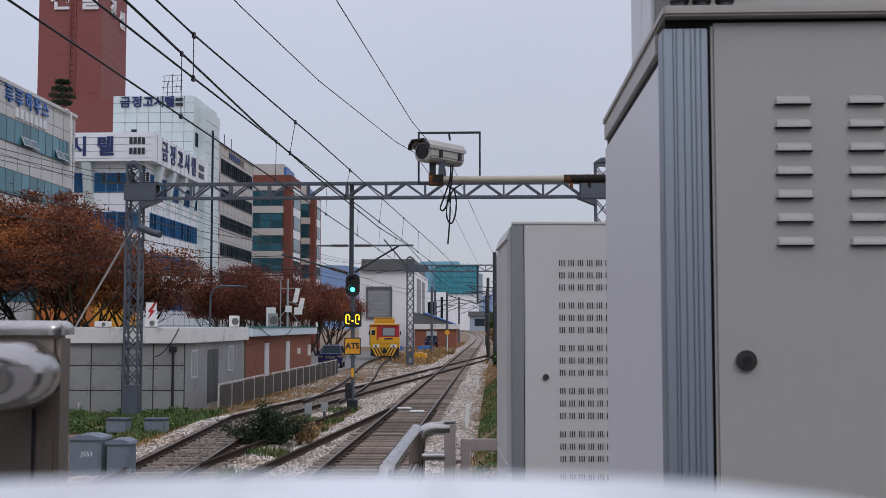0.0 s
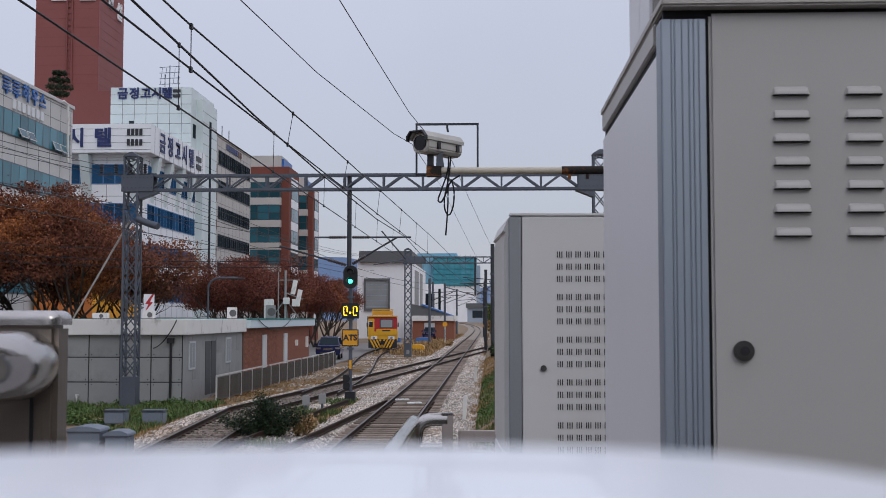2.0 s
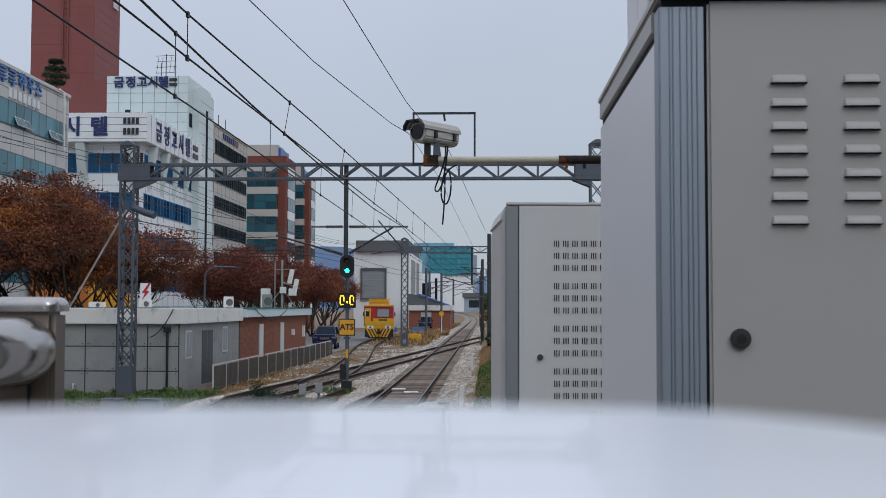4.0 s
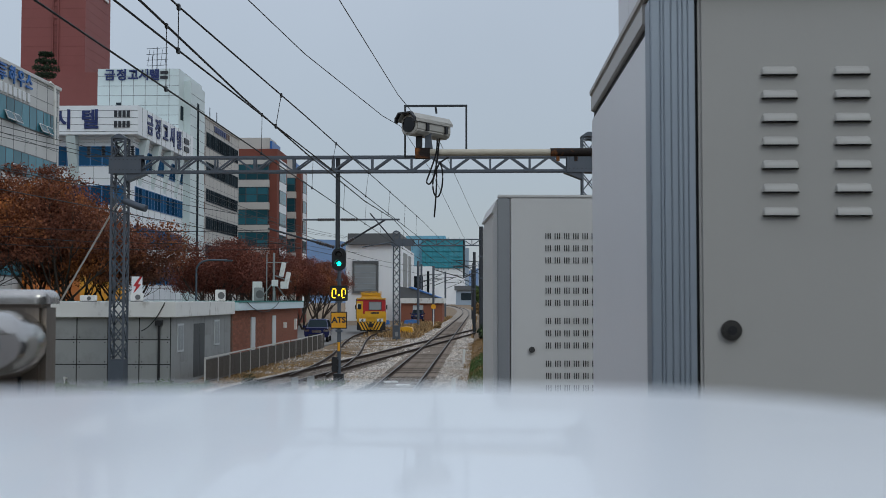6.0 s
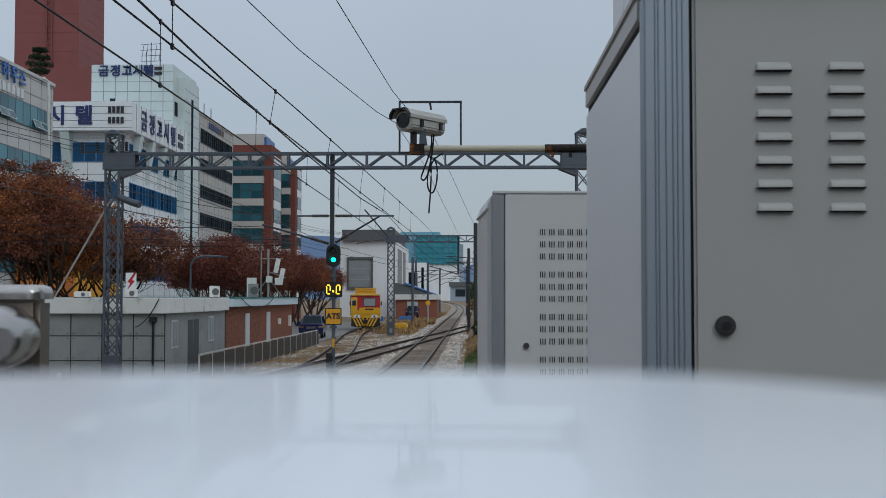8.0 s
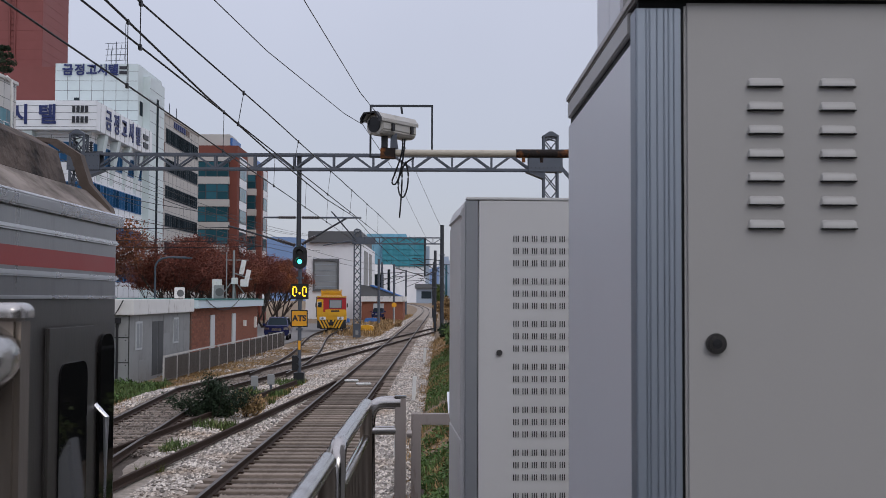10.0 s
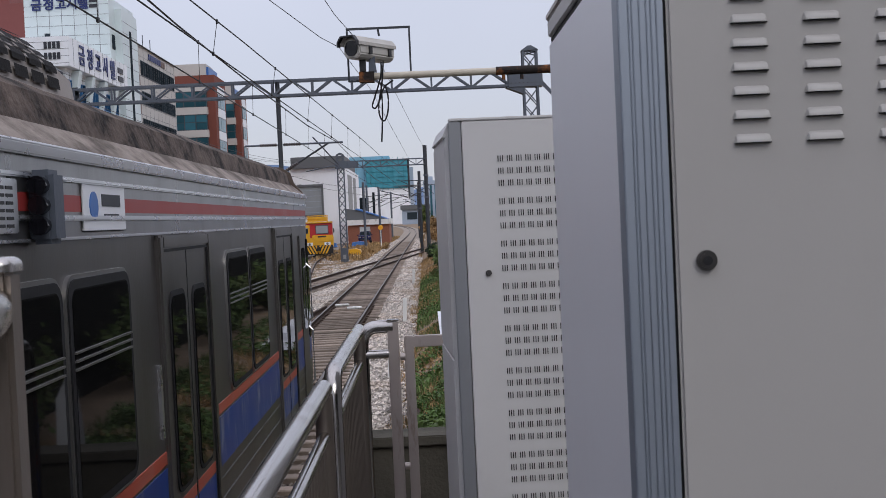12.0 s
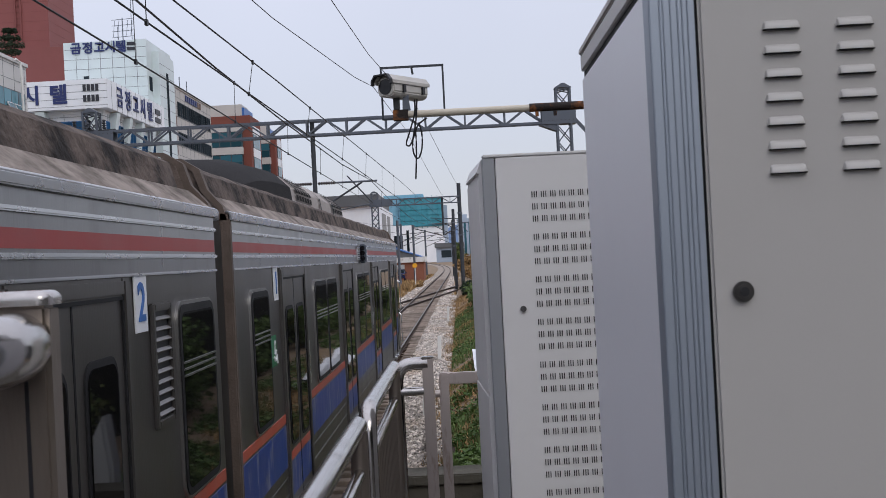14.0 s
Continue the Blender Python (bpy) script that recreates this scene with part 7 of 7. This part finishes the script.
# ---- yellow track vehicle ----
def rail_vehicle():
    v = thing("track_motor_car", "yellow and red track maintenance vehicle on the siding", "rail vehicle", pose(-10.5, 111.6, 0, 0, 0, 4.2))
    boxes("lower_body", MAT["yellow"], v, [(-1.4, 1.4, 0, 9, 0.75, 1.75)], "yellow painted lower body", 0.05)
    boxes("cab", MAT["red"], v, [(-1.38, 1.38, 0.05, 5, 1.75, 3.15)], "red cab", 0.06)
    boxes("side_cabinet", MAT["yellow"], v, [(-1.42, -0.80, -0.05, 1.6, 1.4, 3.0)], "yellow side cabin", 0.04)
    boxes("bonnet", MAT["yellow"], v, [(-0.62, 1.41, -0.08, 0.3, 1.35, 2.0)], "yellow bonnet", 0.05)
    boxes("windscreen", MAT["frame_dark"], v, [(-0.25, 1.0, 0.0, 0.06, 2.1, 2.95)], "", 0.02)
    boxes("pane", MAT["pane_pale"], v, [(-0.18, 0.93, -0.02, 0.02, 2.17, 2.88)])
    boxes("side_window", MAT["glass_dark"], v, [(-1.3, -0.95, -0.07, -0.04, 2.2, 2.7)])
    boxes("roof", MAT["yellow"], v, [(-1.42, 1.42, -0.1, 5.1, 3.15, 3.28)], "", 0.03)
    for z in (3.35, 3.6, 3.88):
        for a, b in (((-1.0, 0.2), (0.95, 0.2)), ((0.95, 0.2), (0.95, 2.6)), ((-1.0, 0.2), (-1.0, 2.6)), ((-1.0, 2.6), (0.95, 2.6))):
            bm = bmesh.new()
            bar(bm, (*a, z), (*b, z), 0.06)
            part("platform_rail", bm, MAT["yellow"], v)
    for x in (-1.0, -0.5, 0.0, 0.5, 0.95):
        bm = bmesh.new()
        bar(bm, (x, 0.2, 3.28), (x, 0.2, 3.9), 0.05)
        part("platform_post", bm, MAT["yellow"], v)
    boxes("platform_panel", MAT["yellow"], v, [(-0.95, 0.9, 0.24, 0.28, 3.36, 3.78)])
    boxes("name_bar", MAT["sign_black"], v, [(-0.05, 0.75, -0.095, -0.08, 1.78, 1.92)])
    bm = bmesh.new()
    box(bm, -1.38, 1.38, -0.1, 0.02, 0.18, 1.02)
    bp = part("buffer_beam", bm, MAT["black"], v, "black and yellow striped buffer beam", 0.02)
    for i in range(8):
        bm = bmesh.new()
        x = -0.86 + i * 0.3 if i < 4 else -0.31 + (i - 4) * 0.3
        s = -1 if i < 4 else 1
        prism(bm, [(x, 0.2), (x + 0.17, 0.2), (x + 0.17 + s * 0.42, 1.0), (x + s * 0.42, 1.0)], "y", -0.112, -0.1)
        part("stripe", bm, MAT["yellow"], bp)
    for x in (-0.85, 0.85):
        bm = bmesh.new()
        sweep(bm, ((x, -0.1, 1.15), (x, -0.18, 1.15)), 0.12, 14)
        part("headlamp", bm, MAT["chrome"], v, smooth=True)
        boxes("lamp_panel", MAT["label_white"], v, [(x - 0.3, x + 0.3, -0.075, -0.01, 1.02, 1.3)])
    boxes("coupler", MAT["black"], v, [(-0.2, 0.2, -0.4, -0.05, 0.5, 0.85)], "", 0.03)
    boxes("rail_guard", MAT["black"], v, [(-1.1, 1.1, 0.0, 0.1, 0.12, 0.36)])
    boxes("sign_plate", MAT["label_white"], v, [(-1.36, -1.0, -0.06, -0.045, 2.3, 2.75)])
    boxes("underframe", MAT["black"], v, [(-1.2, 1.2, 0.2, 8.8, 0.5, 0.76)])
    for y in (1.6, 7.0):
        for x in (-0.78, 0.72):
            bm = bmesh.new()
            sweep(bm, ((x, y, 0.38), (x + 0.06, y, 0.38)), 0.38, 18)
            part("wheel", bm, MAT["rail"], v, smooth=True)
    for x in (-1.5, 1.5):
        boxes("mirror", MAT["black"], v, [(x - 0.06, x + 0.06, -0.1, -0.04, 2.2, 2.6)])


rail_vehicle()


def parked_car(at, s, label):
    c = thing("parked_car", label, "car", at @ Matrix.Scale(s, 4))
    bm = bmesh.new()
    prism(bm, [(-0.85, 0.35), (0.85, 0.35), (0.92, 0.6), (0.92, 0.95), (0.84, 1.06), (-0.84, 1.06), (-0.92, 0.95), (-0.92, 0.6)], "y", 0, 4.5)
    body = part("body", bm, MAT["navy_car"], c, bevel=0.06, smooth=True)
    bm = bmesh.new()
    lo = [bm.verts.new(p) for p in ((-0.84, 0.9, 1.05), (0.84, 0.9, 1.05), (0.84, 4.4, 1.05), (-0.84, 4.4, 1.05))]
    hi = [bm.verts.new(p) for p in ((-0.66, 1.6, 1.68), (0.66, 1.6, 1.68), (0.66, 4.1, 1.68), (-0.66, 4.1, 1.68))]
    for i in range(4):
        bm.faces.new((lo[i], lo[(i + 1) % 4], hi[(i + 1) % 4], hi[i]))
    bm.faces.new(hi)
    part("cabin", bm, MAT["navy_car"], c, bevel=0.04, smooth=True)
    bm = bmesh.new()
    v = [bm.verts.new(p) for p in ((-0.75, 0.98, 1.10), (0.75, 0.98, 1.10), (0.62, 1.53, 1.62), (-0.62, 1.53, 1.62))]
    f = bm.faces.new(v)
    bmesh.ops.translate(bm, verts=v, vec=(0, -0.03, 0.02))
    part("windscreen", bm, MAT["glass_dark"], c)
    for x in (-0.85, 0.85):
        bm = bmesh.new()
        xs_ = 0.81 * (1 if x > 0 else -1)
        v = [bm.verts.new(p) for p in ((xs_ * 1.04, 1.15, 1.12), (xs_ * 1.04, 4.2, 1.12), (xs_ * 0.86, 3.95, 1.6), (xs_ * 0.86, 1.75, 1.6))]
        bm.faces.new(v)
        part("side_window", bm, MAT["glass_dark"], c)
    boxes("grille", MAT["chrome"], c, [(-0.35, 0.35, -0.03, 0.02, 0.72, 0.9)], "chrome grille", 0.02)
    boxes("lower_grille", MAT["black"], c, [(-0.6, 0.6, -0.025, 0.02, 0.42, 0.6)])
    for x in (-0.7, 0.7):
        boxes("headlight", MAT["chrome"], c, [(x - 0.18, x + 0.18, -0.02, 0.08, 0.78, 0.96)], "clear headlight", 0.02)
        boxes("mirror", MAT["navy_car"], c, [(x * 1.45 - 0.1, x * 1.45 + 0.1, 1.2, 1.32, 1.05, 1.22)], "", 0.03)
        for y in (0.85, 3.6):
            bm = bmesh.new()
            sweep(bm, ((x * 1.1 - 0.1, y, 0.33), (x * 1.1 + 0.1, y, 0.33)), 0.33, 20)
            wh = part("wheel", bm, MAT["tyre"], c, smooth=True)
            bm = bmesh.new()
            sweep(bm, ((x * 1.1 - 0.105, y, 0.33), (x * 1.1 + 0.105, y, 0.33)), 0.19, 14)
            part("rim", bm, MAT["chrome"], wh, smooth=True)


parked_car(pose(-12.75, 90, -0.2, 0, 0, 4), 1.05, "dark blue sport utility car parked in the yard")
parked_car(pose(-9.1, 168, 0.0, 0, 0, 0), 1.0, "dark blue car parked before the brick house")


# ---- small trackside things ----
def relay_box(name, x, y, w, d, z, label, text=""):
    b = thing(name, label, "cabinet", pose(x, y, 0))
    boxes("body", MAT["trunk_grey"], b, [(-w / 2, w / 2, -d / 2, d / 2, -0.35, z - 0.12)], "", 0.01)
    bm = bmesh.new()
    prism(bm, [(-w / 2 - 0.04, z - 0.12), (w / 2 + 0.04, z - 0.12), (w / 2 + 0.02, z - 0.06), (0.12, z), (-0.12, z), (-w / 2 - 0.02, z - 0.06)], "y", -d / 2 - 0.05, d / 2 + 0.05)
    part("lid", bm, MAT["trunk_grey"], b, bevel=0.01)
    boxes("door", MAT["trunk_grey"], b, [(-w / 2 + 0.05, w / 2 - 0.05, -d / 2 - 0.015, -d / 2, -0.2, z - 0.2)], "", 0.004)
    if text:
        letters("marking", text, 0.15, MAT["sign_white"], b, pose(0.05, -d / 2 - 0.02, z - 0.42), depth=0.002)


MAT["trunk_grey"] = mk("blue_grey_box_paint", (0.16, 0.19, 0.23), 0.5, var=0.1, bump=0.05, dirt=(0.10, 0.11, 0.12), dirt_amt=0.5, dirt_scale=3)
relay_box("relay_box", -9.0, 25.6, 0.72, 0.6, 0.70, "blue-grey steel trackside relay box with curved lid", "J553")
relay_box("relay_box", -8.28, 25.6, 0.50, 0.5, 0.60, "small blue-grey steel trackside relay box")
for x, y, lab in ((-11.75, 36.0, "low grey point machine on the grass"), (-10.55, 36.0, "low grey-blue point machine on the grass")):
    m = thing("point_machine", lab, "point machine", pose(x, y, -0.25))
    boxes("body", MAT["trunk_grey"], m, [(-0.33, 0.33, -0.25, 0.25, 0.02, 0.42)], "", 0.04)
    boxes("lid", MAT["galv"], m, [(-0.36, 0.36, -0.28, 0.28, 0.42, 0.47)], "", 0.02)
    for a in (-0.28, 0.2):
        boxes("foot", MAT["concrete"], m, [(a, a + 0.1, -0.2, 0.2, -0.1, 0.14)])
for x, y, lab in ((-6.45, 40.2, "small pale junction box on a stake"), (-6.0, 41.0, "small grey junction box on a stake"), (-7.0, 97, "white junction box beside the lattice mast")):
    j = thing("junction_box", lab, "junction box", pose(x, y, -0.3))
    boxes("stake", MAT["galv"], j, [(-0.04, 0.04, -0.04, 0.04, 0, 0.4)])
    boxes("box", MAT["panel"], j, [(-0.12, 0.12, -0.08, 0.08, 0.35, 0.70)], "", 0.02)
for x, y in ((-0.95, 24.5), (-0.9, 38), (-0.85, 60)):
    st = thing("track_stake", "short pale concrete stake beside the ballast", "stake", pose(x, y, -0.4, 2, 3, 0))
    boxes("stake", MAT["fascia"], st, [(-0.06, 0.06, -0.05, 0.05, 0, 0.95)], "", 0.01)
for x, y in ((-2.9, 43.8), (-3.5, 45.5)):
    b = thing("track_balise", "flat pale track transponder between the rails", "balise", pose(x, y, -0.15, 0, 0, 8))
    boxes("plate", MAT["fascia"], b, [(-0.28, 0.28, -0.2, 0.2, 0, 0.06)], "", 0.02)
sg = thing("round_sign", "round yellow track sign on a short post", "sign", pose(-5.6, 140, -0.2))
bm = bmesh.new()
sweep(bm, ((0, 0, 0), (0, 0, 2.6)), 0.05, 8)
part("post", bm, MAT["fascia"], sg)
bm = bmesh.new()
sweep(bm, ((0, -0.06, 2.5), (0, -0.1, 2.5)), 0.30, 20)
part("disc", bm, MAT["ats"], sg)
for x, y, w in ((-7.5, 118, 1.5), (-13.5, 160, 2.0), (-9.4, 160, 2.2)):
    tp = thing("tarpaulin_stack", "low material stack under a blue tarpaulin", "tarpaulin", pose(x, y, -0.1))
    bm = bmesh.new()
    prism(bm, [(-w / 2, -0.15), (w / 2, -0.15), (w / 2 - 0.1, 0.38), (0.1, 0.5), (-w / 2 + 0.15, 0.42)], "y", -0.8, 0.8)
    part("cover", bm, MAT["blue_roof"] if y > 120 else MAT["yellow"], tp, bevel=0.05)
for k in range(7):
    lg = thing("timber_stack", "stacked weathered timber sleepers in the yard", "timber", pose(-15.2, 84, -0.2 + (k // 4) * 0.18), "timber stack")
    boxes("beam", MAT["sleeper"], lg, [(-1.3, 1.3, (k % 4) * 0.34, (k % 4) * 0.34 + 0.25, 0, 0.18)], "", 0.01)
lampp = thing("street_lamp", "slim grey street lamp with curved arm", "street lamp", pose(-17.8, 72, -0.2))
bm = bmesh.new()
sweep(bm, [(0, 0, 0), (0, 0, 5.0)] + arc((0, 0, 5.2), (0.1, 0, 5.75), (0.8, 0, 5.8)) + [Vector((1.9, 0, 5.8))], 0.06, 8)
part("pole", bm, MAT["galv"], lampp, smooth=True)
boxes("lantern", MAT["galv"], lampp, [(1.7, 2.3, -0.12, 0.12, 5.72, 5.82)], "", 0.03)
wp = thing("wrapped_bundle", "white plastic wrapped bundle hanging beyond the gate", "bundle", pose(0.12, 9.8, 0))
bm = bmesh.new()
prism(bm, [(-0.10, 0.6), (0.05, 0.55), (0.12, 1.1), (0.10, 1.75), (0.0, 1.95), (-0.06, 1.5)], "y", -0.1, 0.15)
part("wrap", bm, MAT["label_white"], wp, bevel=0.03, smooth=True)
tp = thing("white_tarpaulin", "crumpled white plastic sheet lying on the bank", "tarpaulin", pose(0.42, 29, 0.25))
bm = bmesh.new()
tg = [[bm.verts.new((-0.25 + 0.11 * i, -4 + 0.6 * j, 0.18 + 0.2 * noise.noise((i * 0.7, j * 0.5, 2)) + (0.22 if 1 < i < 5 else 0))) for i in range(7)] for j in range(14)]
for a, b in zip(tg, tg[1:]):
    for i in range(6):
        bm.faces.new((a[i], a[i + 1], b[i + 1], b[i]))
part("sheet", bm, MAT["label_white"], tp, smooth=True)
for x, y, rz in ((-9.4, 40.5, 60), (-8.6, 42.0, 70)):
    pk = thing("timber_plank", "weathered pale plank lying on the ground", "plank", pose(x, y, -0.25, 0, 0, rz))
    boxes("board", MAT["fascia"], pk, [(-1.2, 1.2, -0.12, 0.12, 0, 0.06)], "", 0.01)
pl = thing("rail_ladder", "rusty metal ladder frame lying on the bank", "ladder", pose(-0.30, 17.0, 0.06, -3, 0, 2))
bm = bmesh.new()
for x in (-0.35, 0.0, 0.22, 0.42):
    box(bm, x, x + 0.07, 0, 6.5, 0.0, 0.1)
for i in range(16):
    box(bm, 0.22, 0.46, 0.2 + i * 0.4, 0.28 + i * 0.4, 0.03, 0.09)
part("frame", bm, MAT["rail"], pl)


# ---- grass, weeds and shrubs ----
def blades(name, label, count, place, h0, h1, width, material, seed, cat="grass"):
    r = np.random.RandomState(seed)
    verts, faces = [], []
    for i in range(count):
        x, y, z = place(r)
        a, h = r.uniform(0, 6.28), r.uniform(h0, h1)
        lean = r.uniform(0.1, 0.7) * h
        dx, dy = math.cos(a), math.sin(a)
        w = width * r.uniform(0.6, 1.3)
        k = len(verts)
        verts += [(x - dy * w, y + dx * w, z), (x + dy * w, y - dx * w, z), (x + dx * lean * 0.4 + dy * w * 0.7, y + dy * lean * 0.4 - dx * w * 0.7, z + h * 0.6), (x + dx * lean * 0.4 - dy * w * 0.7, y + dy * lean * 0.4 + dx * w * 0.7, z + h * 0.6), (x + dx * lean, y + dy * lean, z + h)]
        faces += [(k, k + 1, k + 2, k + 3), (k + 3, k + 2, k + 4)]
    me = bpy.data.meshes.new(name)
    me.from_pydata(verts, [], faces)
    me.materials.append(material)
    return tagged(new(name, me), label, cat, kind="stuff")


def clumped(x0, x1, y0, y1, z, freq=0.5, cut=0.0):
    def place(r):
        for k in range(12):
            x, y = r.uniform(x0, x1), r.uniform(y0, y1)
            on_rails = abs(abs(x - line_siding(y)) - 0.755) < 0.13 and y > 48 or abs(x - line_cross(y)) < 1.3 or abs(x - line_main(y)) < 2.2
            if noise.noise((x * freq, y * freq, 3.3)) > cut and not on_rails:
                return x, y, z(x, y) if callable(z) else z
        return x, y, -0.6
    return place


def verge_z(x, y):
    pts = [(-0.55, -0.38), (-0.40, -0.10), (0.10, 0.20), (1.2, 0.55), (30, 0.7)]
    for (a, za), (b, zb_) in zip(pts, pts[1:]):
        if a <= x <= b:
            return za + (zb_ - za) * (x - a) / (b - a) - 0.03
    return -0.35


blades("verge_grass", "dense green grass and weeds on the bank", 14000, clumped(-0.45, 1.6, 9.6, 60, verge_z, 0.5, 0.02), 0.06, 0.24, 0.011, MAT["green"], 1)
blades("verge_dry_grass", "dry straw-coloured grass at the ballast edge", 12000, clumped(-0.9, 1.2, 10.5, 95, lambda x, y: max(-0.32, verge_z(x, y)), 0.35, 0.05), 0.05, 0.24, 0.011, MAT["straw"], 2)
blades("yard_grass", "patchy green grass before the low building", 14000, clumped(-18, -10.2, 33, 44.5, -0.3, 0.3, -0.1), 0.06, 0.28, 0.02, MAT["green"], 3)
blades("dry_grass", "dry orange and straw grass between the tracks", 15000, clumped(-11.5, -5.2, 24, 62, -0.32, 0.35, 0.0), 0.04, 0.20, 0.014, MAT["straw"], 4)
blades("dry_grass", "dry grass round the siding and the far masts", 8000, clumped(-13, -4.8, 62, 125, -0.32, 0.5, 0.0), 0.03, 0.14, 0.02, MAT["straw"], 5)
blades("dry_grass", "dry brown scrub along the far track", 9000, clumped(-11, -0.5, 100, 230, -0.32, 0.2, -0.1), 0.1, 0.5, 0.05, MAT["straw"], 15)
blades("spur_grass", "thin weeds on the disused spur", 5000, clumped(-7.2, -4.2, 22, 46, -0.28, 0.6, 0.05), 0.06, 0.3, 0.018, MAT["green"], 6)


def ground_leaves(name, label, count, place, size, material, seed, rise=0.12):
    """Low broad-leaved weeds: leaves at uneven heights over the ground."""
    r = np.random.RandomState(seed)
    pts = [place(r) for k in range(count)]
    pts = [(x, y, z + r.uniform(0.0, rise) * (0.5 + noise.noise((x * 1.3, y * 1.3, 5.0)))) for x, y, z in pts]
    return tagged(new(name, leaf_cloud(name, pts, size, seed, material, 1.2)), label, "weeds", kind="stuff")


def on_bank(x0, x1, y0, y1, freq, cut):
    return clumped(x0, x1, y0, y1, lambda x, y: max(-0.32, verge_z(x, y)) + 0.03, freq, cut)


ground_leaves("weeds", "low broad-leaved green weeds on the bank beyond the gate", 13000, on_bank(-0.36, 1.4, 9.5, 20, 0.9, 0.02), 0.034, MAT["weed"], 31, 0.35)
ground_leaves("weeds", "low green weeds along the bank", 10000, on_bank(-0.45, 1.5, 18, 60, 0.4, 0.06), 0.045, MAT["weed"], 32, 0.3)
ground_leaves("fallen_leaves", "brown and orange fallen leaves at the ballast edge", 20000, on_bank(-1.5, 0.9, 10, 70, 0.4, -0.2), 0.03, MAT["straw"], 33, 0.06)
ground_leaves("weeds", "green weeds in the grass before the low building", 12000, clumped(-18, -10.4, 36, 44.4, -0.28, 0.35, -0.05), 0.06, MAT["weed"], 34, 0.3)
ground_leaves("fallen_leaves", "fallen leaves strewn between the tracks", 14000, clumped(-12, -5.0, 24, 75, -0.28, 0.3, -0.1), 0.045, MAT["straw"], 35, 0.08)


def shrub(x, y, z, rx, ry, rz_, count, mat, label, seed, leaf=0.05):
    s = thing("shrub", label, "shrub", pose(x, y, z))
    r = random.Random(seed)
    bm = bmesh.new()
    stems = []
    for k in range(14):
        a, q = r.uniform(0, 6.28), r.uniform(0.1, 0.9)
        tip = Vector((rx * q * math.cos(a), ry * q * math.sin(a), rz_ * (1 - 0.55 * q * q) * r.uniform(0.75, 1.1)))
        sweep(bm, [(0.25 * tip.x, 0.25 * tip.y, -0.05), (0.7 * tip.x, 0.7 * tip.y, tip.z * 0.5), tip], 0.008, 4)
        stems.append(tip)
    tagged(part("stems", bm, MAT["bark"], s), kind="stuff")
    bm = bmesh.new()
    for i in range(count):
        t = r.choice(stems)
        f = r.uniform(0.25, 1.05)
        leaf_quad(bm, Vector((t.x * f, t.y * f, t.z * f)) + Vector((r.gauss(0, 0.12), r.gauss(0, 0.12), r.gauss(0, 0.09))), leaf, r)
    tagged(part("leaves", bm, mat, s), kind="stuff")


shrub(-6.3, 32.0, -0.28, 1.35, 0.9, 1.15, 11000, MAT["shrub"], "dark green low shrub between the tracks", 1, 0.035)
shrub(-5.4, 32.6, -0.28, 0.5, 0.5, 0.8, 1200, MAT["straw"], "orange-brown withered shrub beside the spur", 2, 0.04)
# bushes by the unseen wall, added for green in the train window reflections
shrub(1.95, 13.0, 0.5, 0.55, 3.2, 1.3, 2600, MAT["green"], "bushy green weeds at the foot of the unseen wall", 13, 0.06)
for yy, hh in ((28, 1.3), (36, 1.5), (45, 1.3), (55, 1.6)):
    shrub(1.95, yy, 0.5, 0.55, 4.5, hh, 2400, MAT["green"], "overgrown bushes along the unseen wall", yy, 0.09)
shrub(1.95, 20.0, 0.5, 0.55, 3.5, 1.6, 2600, MAT["green"], "tall bushy weeds along the unseen wall", 14, 0.07)
shrub(0.35, 13.0, 0.3, 0.7, 1.6, 0.5, 2600, MAT["green"], "leafy green weeds beyond the gate", 3)
shrub(0.1, 11.0, 0.2, 0.6, 1.0, 0.45, 2000, MAT["green"], "leafy green weeds at the bank foot", 4)
shrub(0.9, 60, 0.5, 1.2, 6, 1.3, 3000, MAT["green"], "tall green weeds on the far bank", 5, 0.09)
shrub(1.2, 120, 0.5, 2.5, 14, 2.6, 3500, MAT["straw"], "withered brown thicket along the bank", 6, 0.16)
shrub(0.6, 205, 0.0, 1.6, 22, 2.8, 3500, MAT["straw"], "withered brown scrub beside the far bend", 8, 0.2)
shrub(-4.9, 135, -0.3, 0.8, 6, 0.7, 1500, MAT["straw"], "low withered scrub beside the yard", 9, 0.1)
shrub(0.4, 85, 0.1, 0.9, 9, 1.0, 3000, MAT["shrub"], "dark overgrown weeds on the bank", 10, 0.1)
shrub(-0.2, 300, 0.0, 2.2, 8, 6.5, 3000, MAT["green"], "green bush at the bend of the line", 7, 0.3)


# ---- what moves ----
def motions():
    # the train stands in the station, then pulls away at 0.85 m/s2
    front = [(t, -2.71 + 0.425 * max(0.0, t - 5.65) ** 2 - (0.14 if t == 12.0 else 0.0)) for t in (0.0, 2.0, 4.0, 5.0, 5.5, 6.0, 6.5, 7.0, 7.5, 8.0, 8.5, 9.0, 9.5, 10.0, 10.5, 11.0, 11.5, 12.0, 12.5, 13.0, 13.5, 14.0)]
    walk(lead_car, [(t, pose(TRACK_X, y, 0)) for t, y in front])
    walk(next_car, [(t, pose(TRACK_X, y - CAR_L - 0.41, 0)) for t, y in front])


motions()
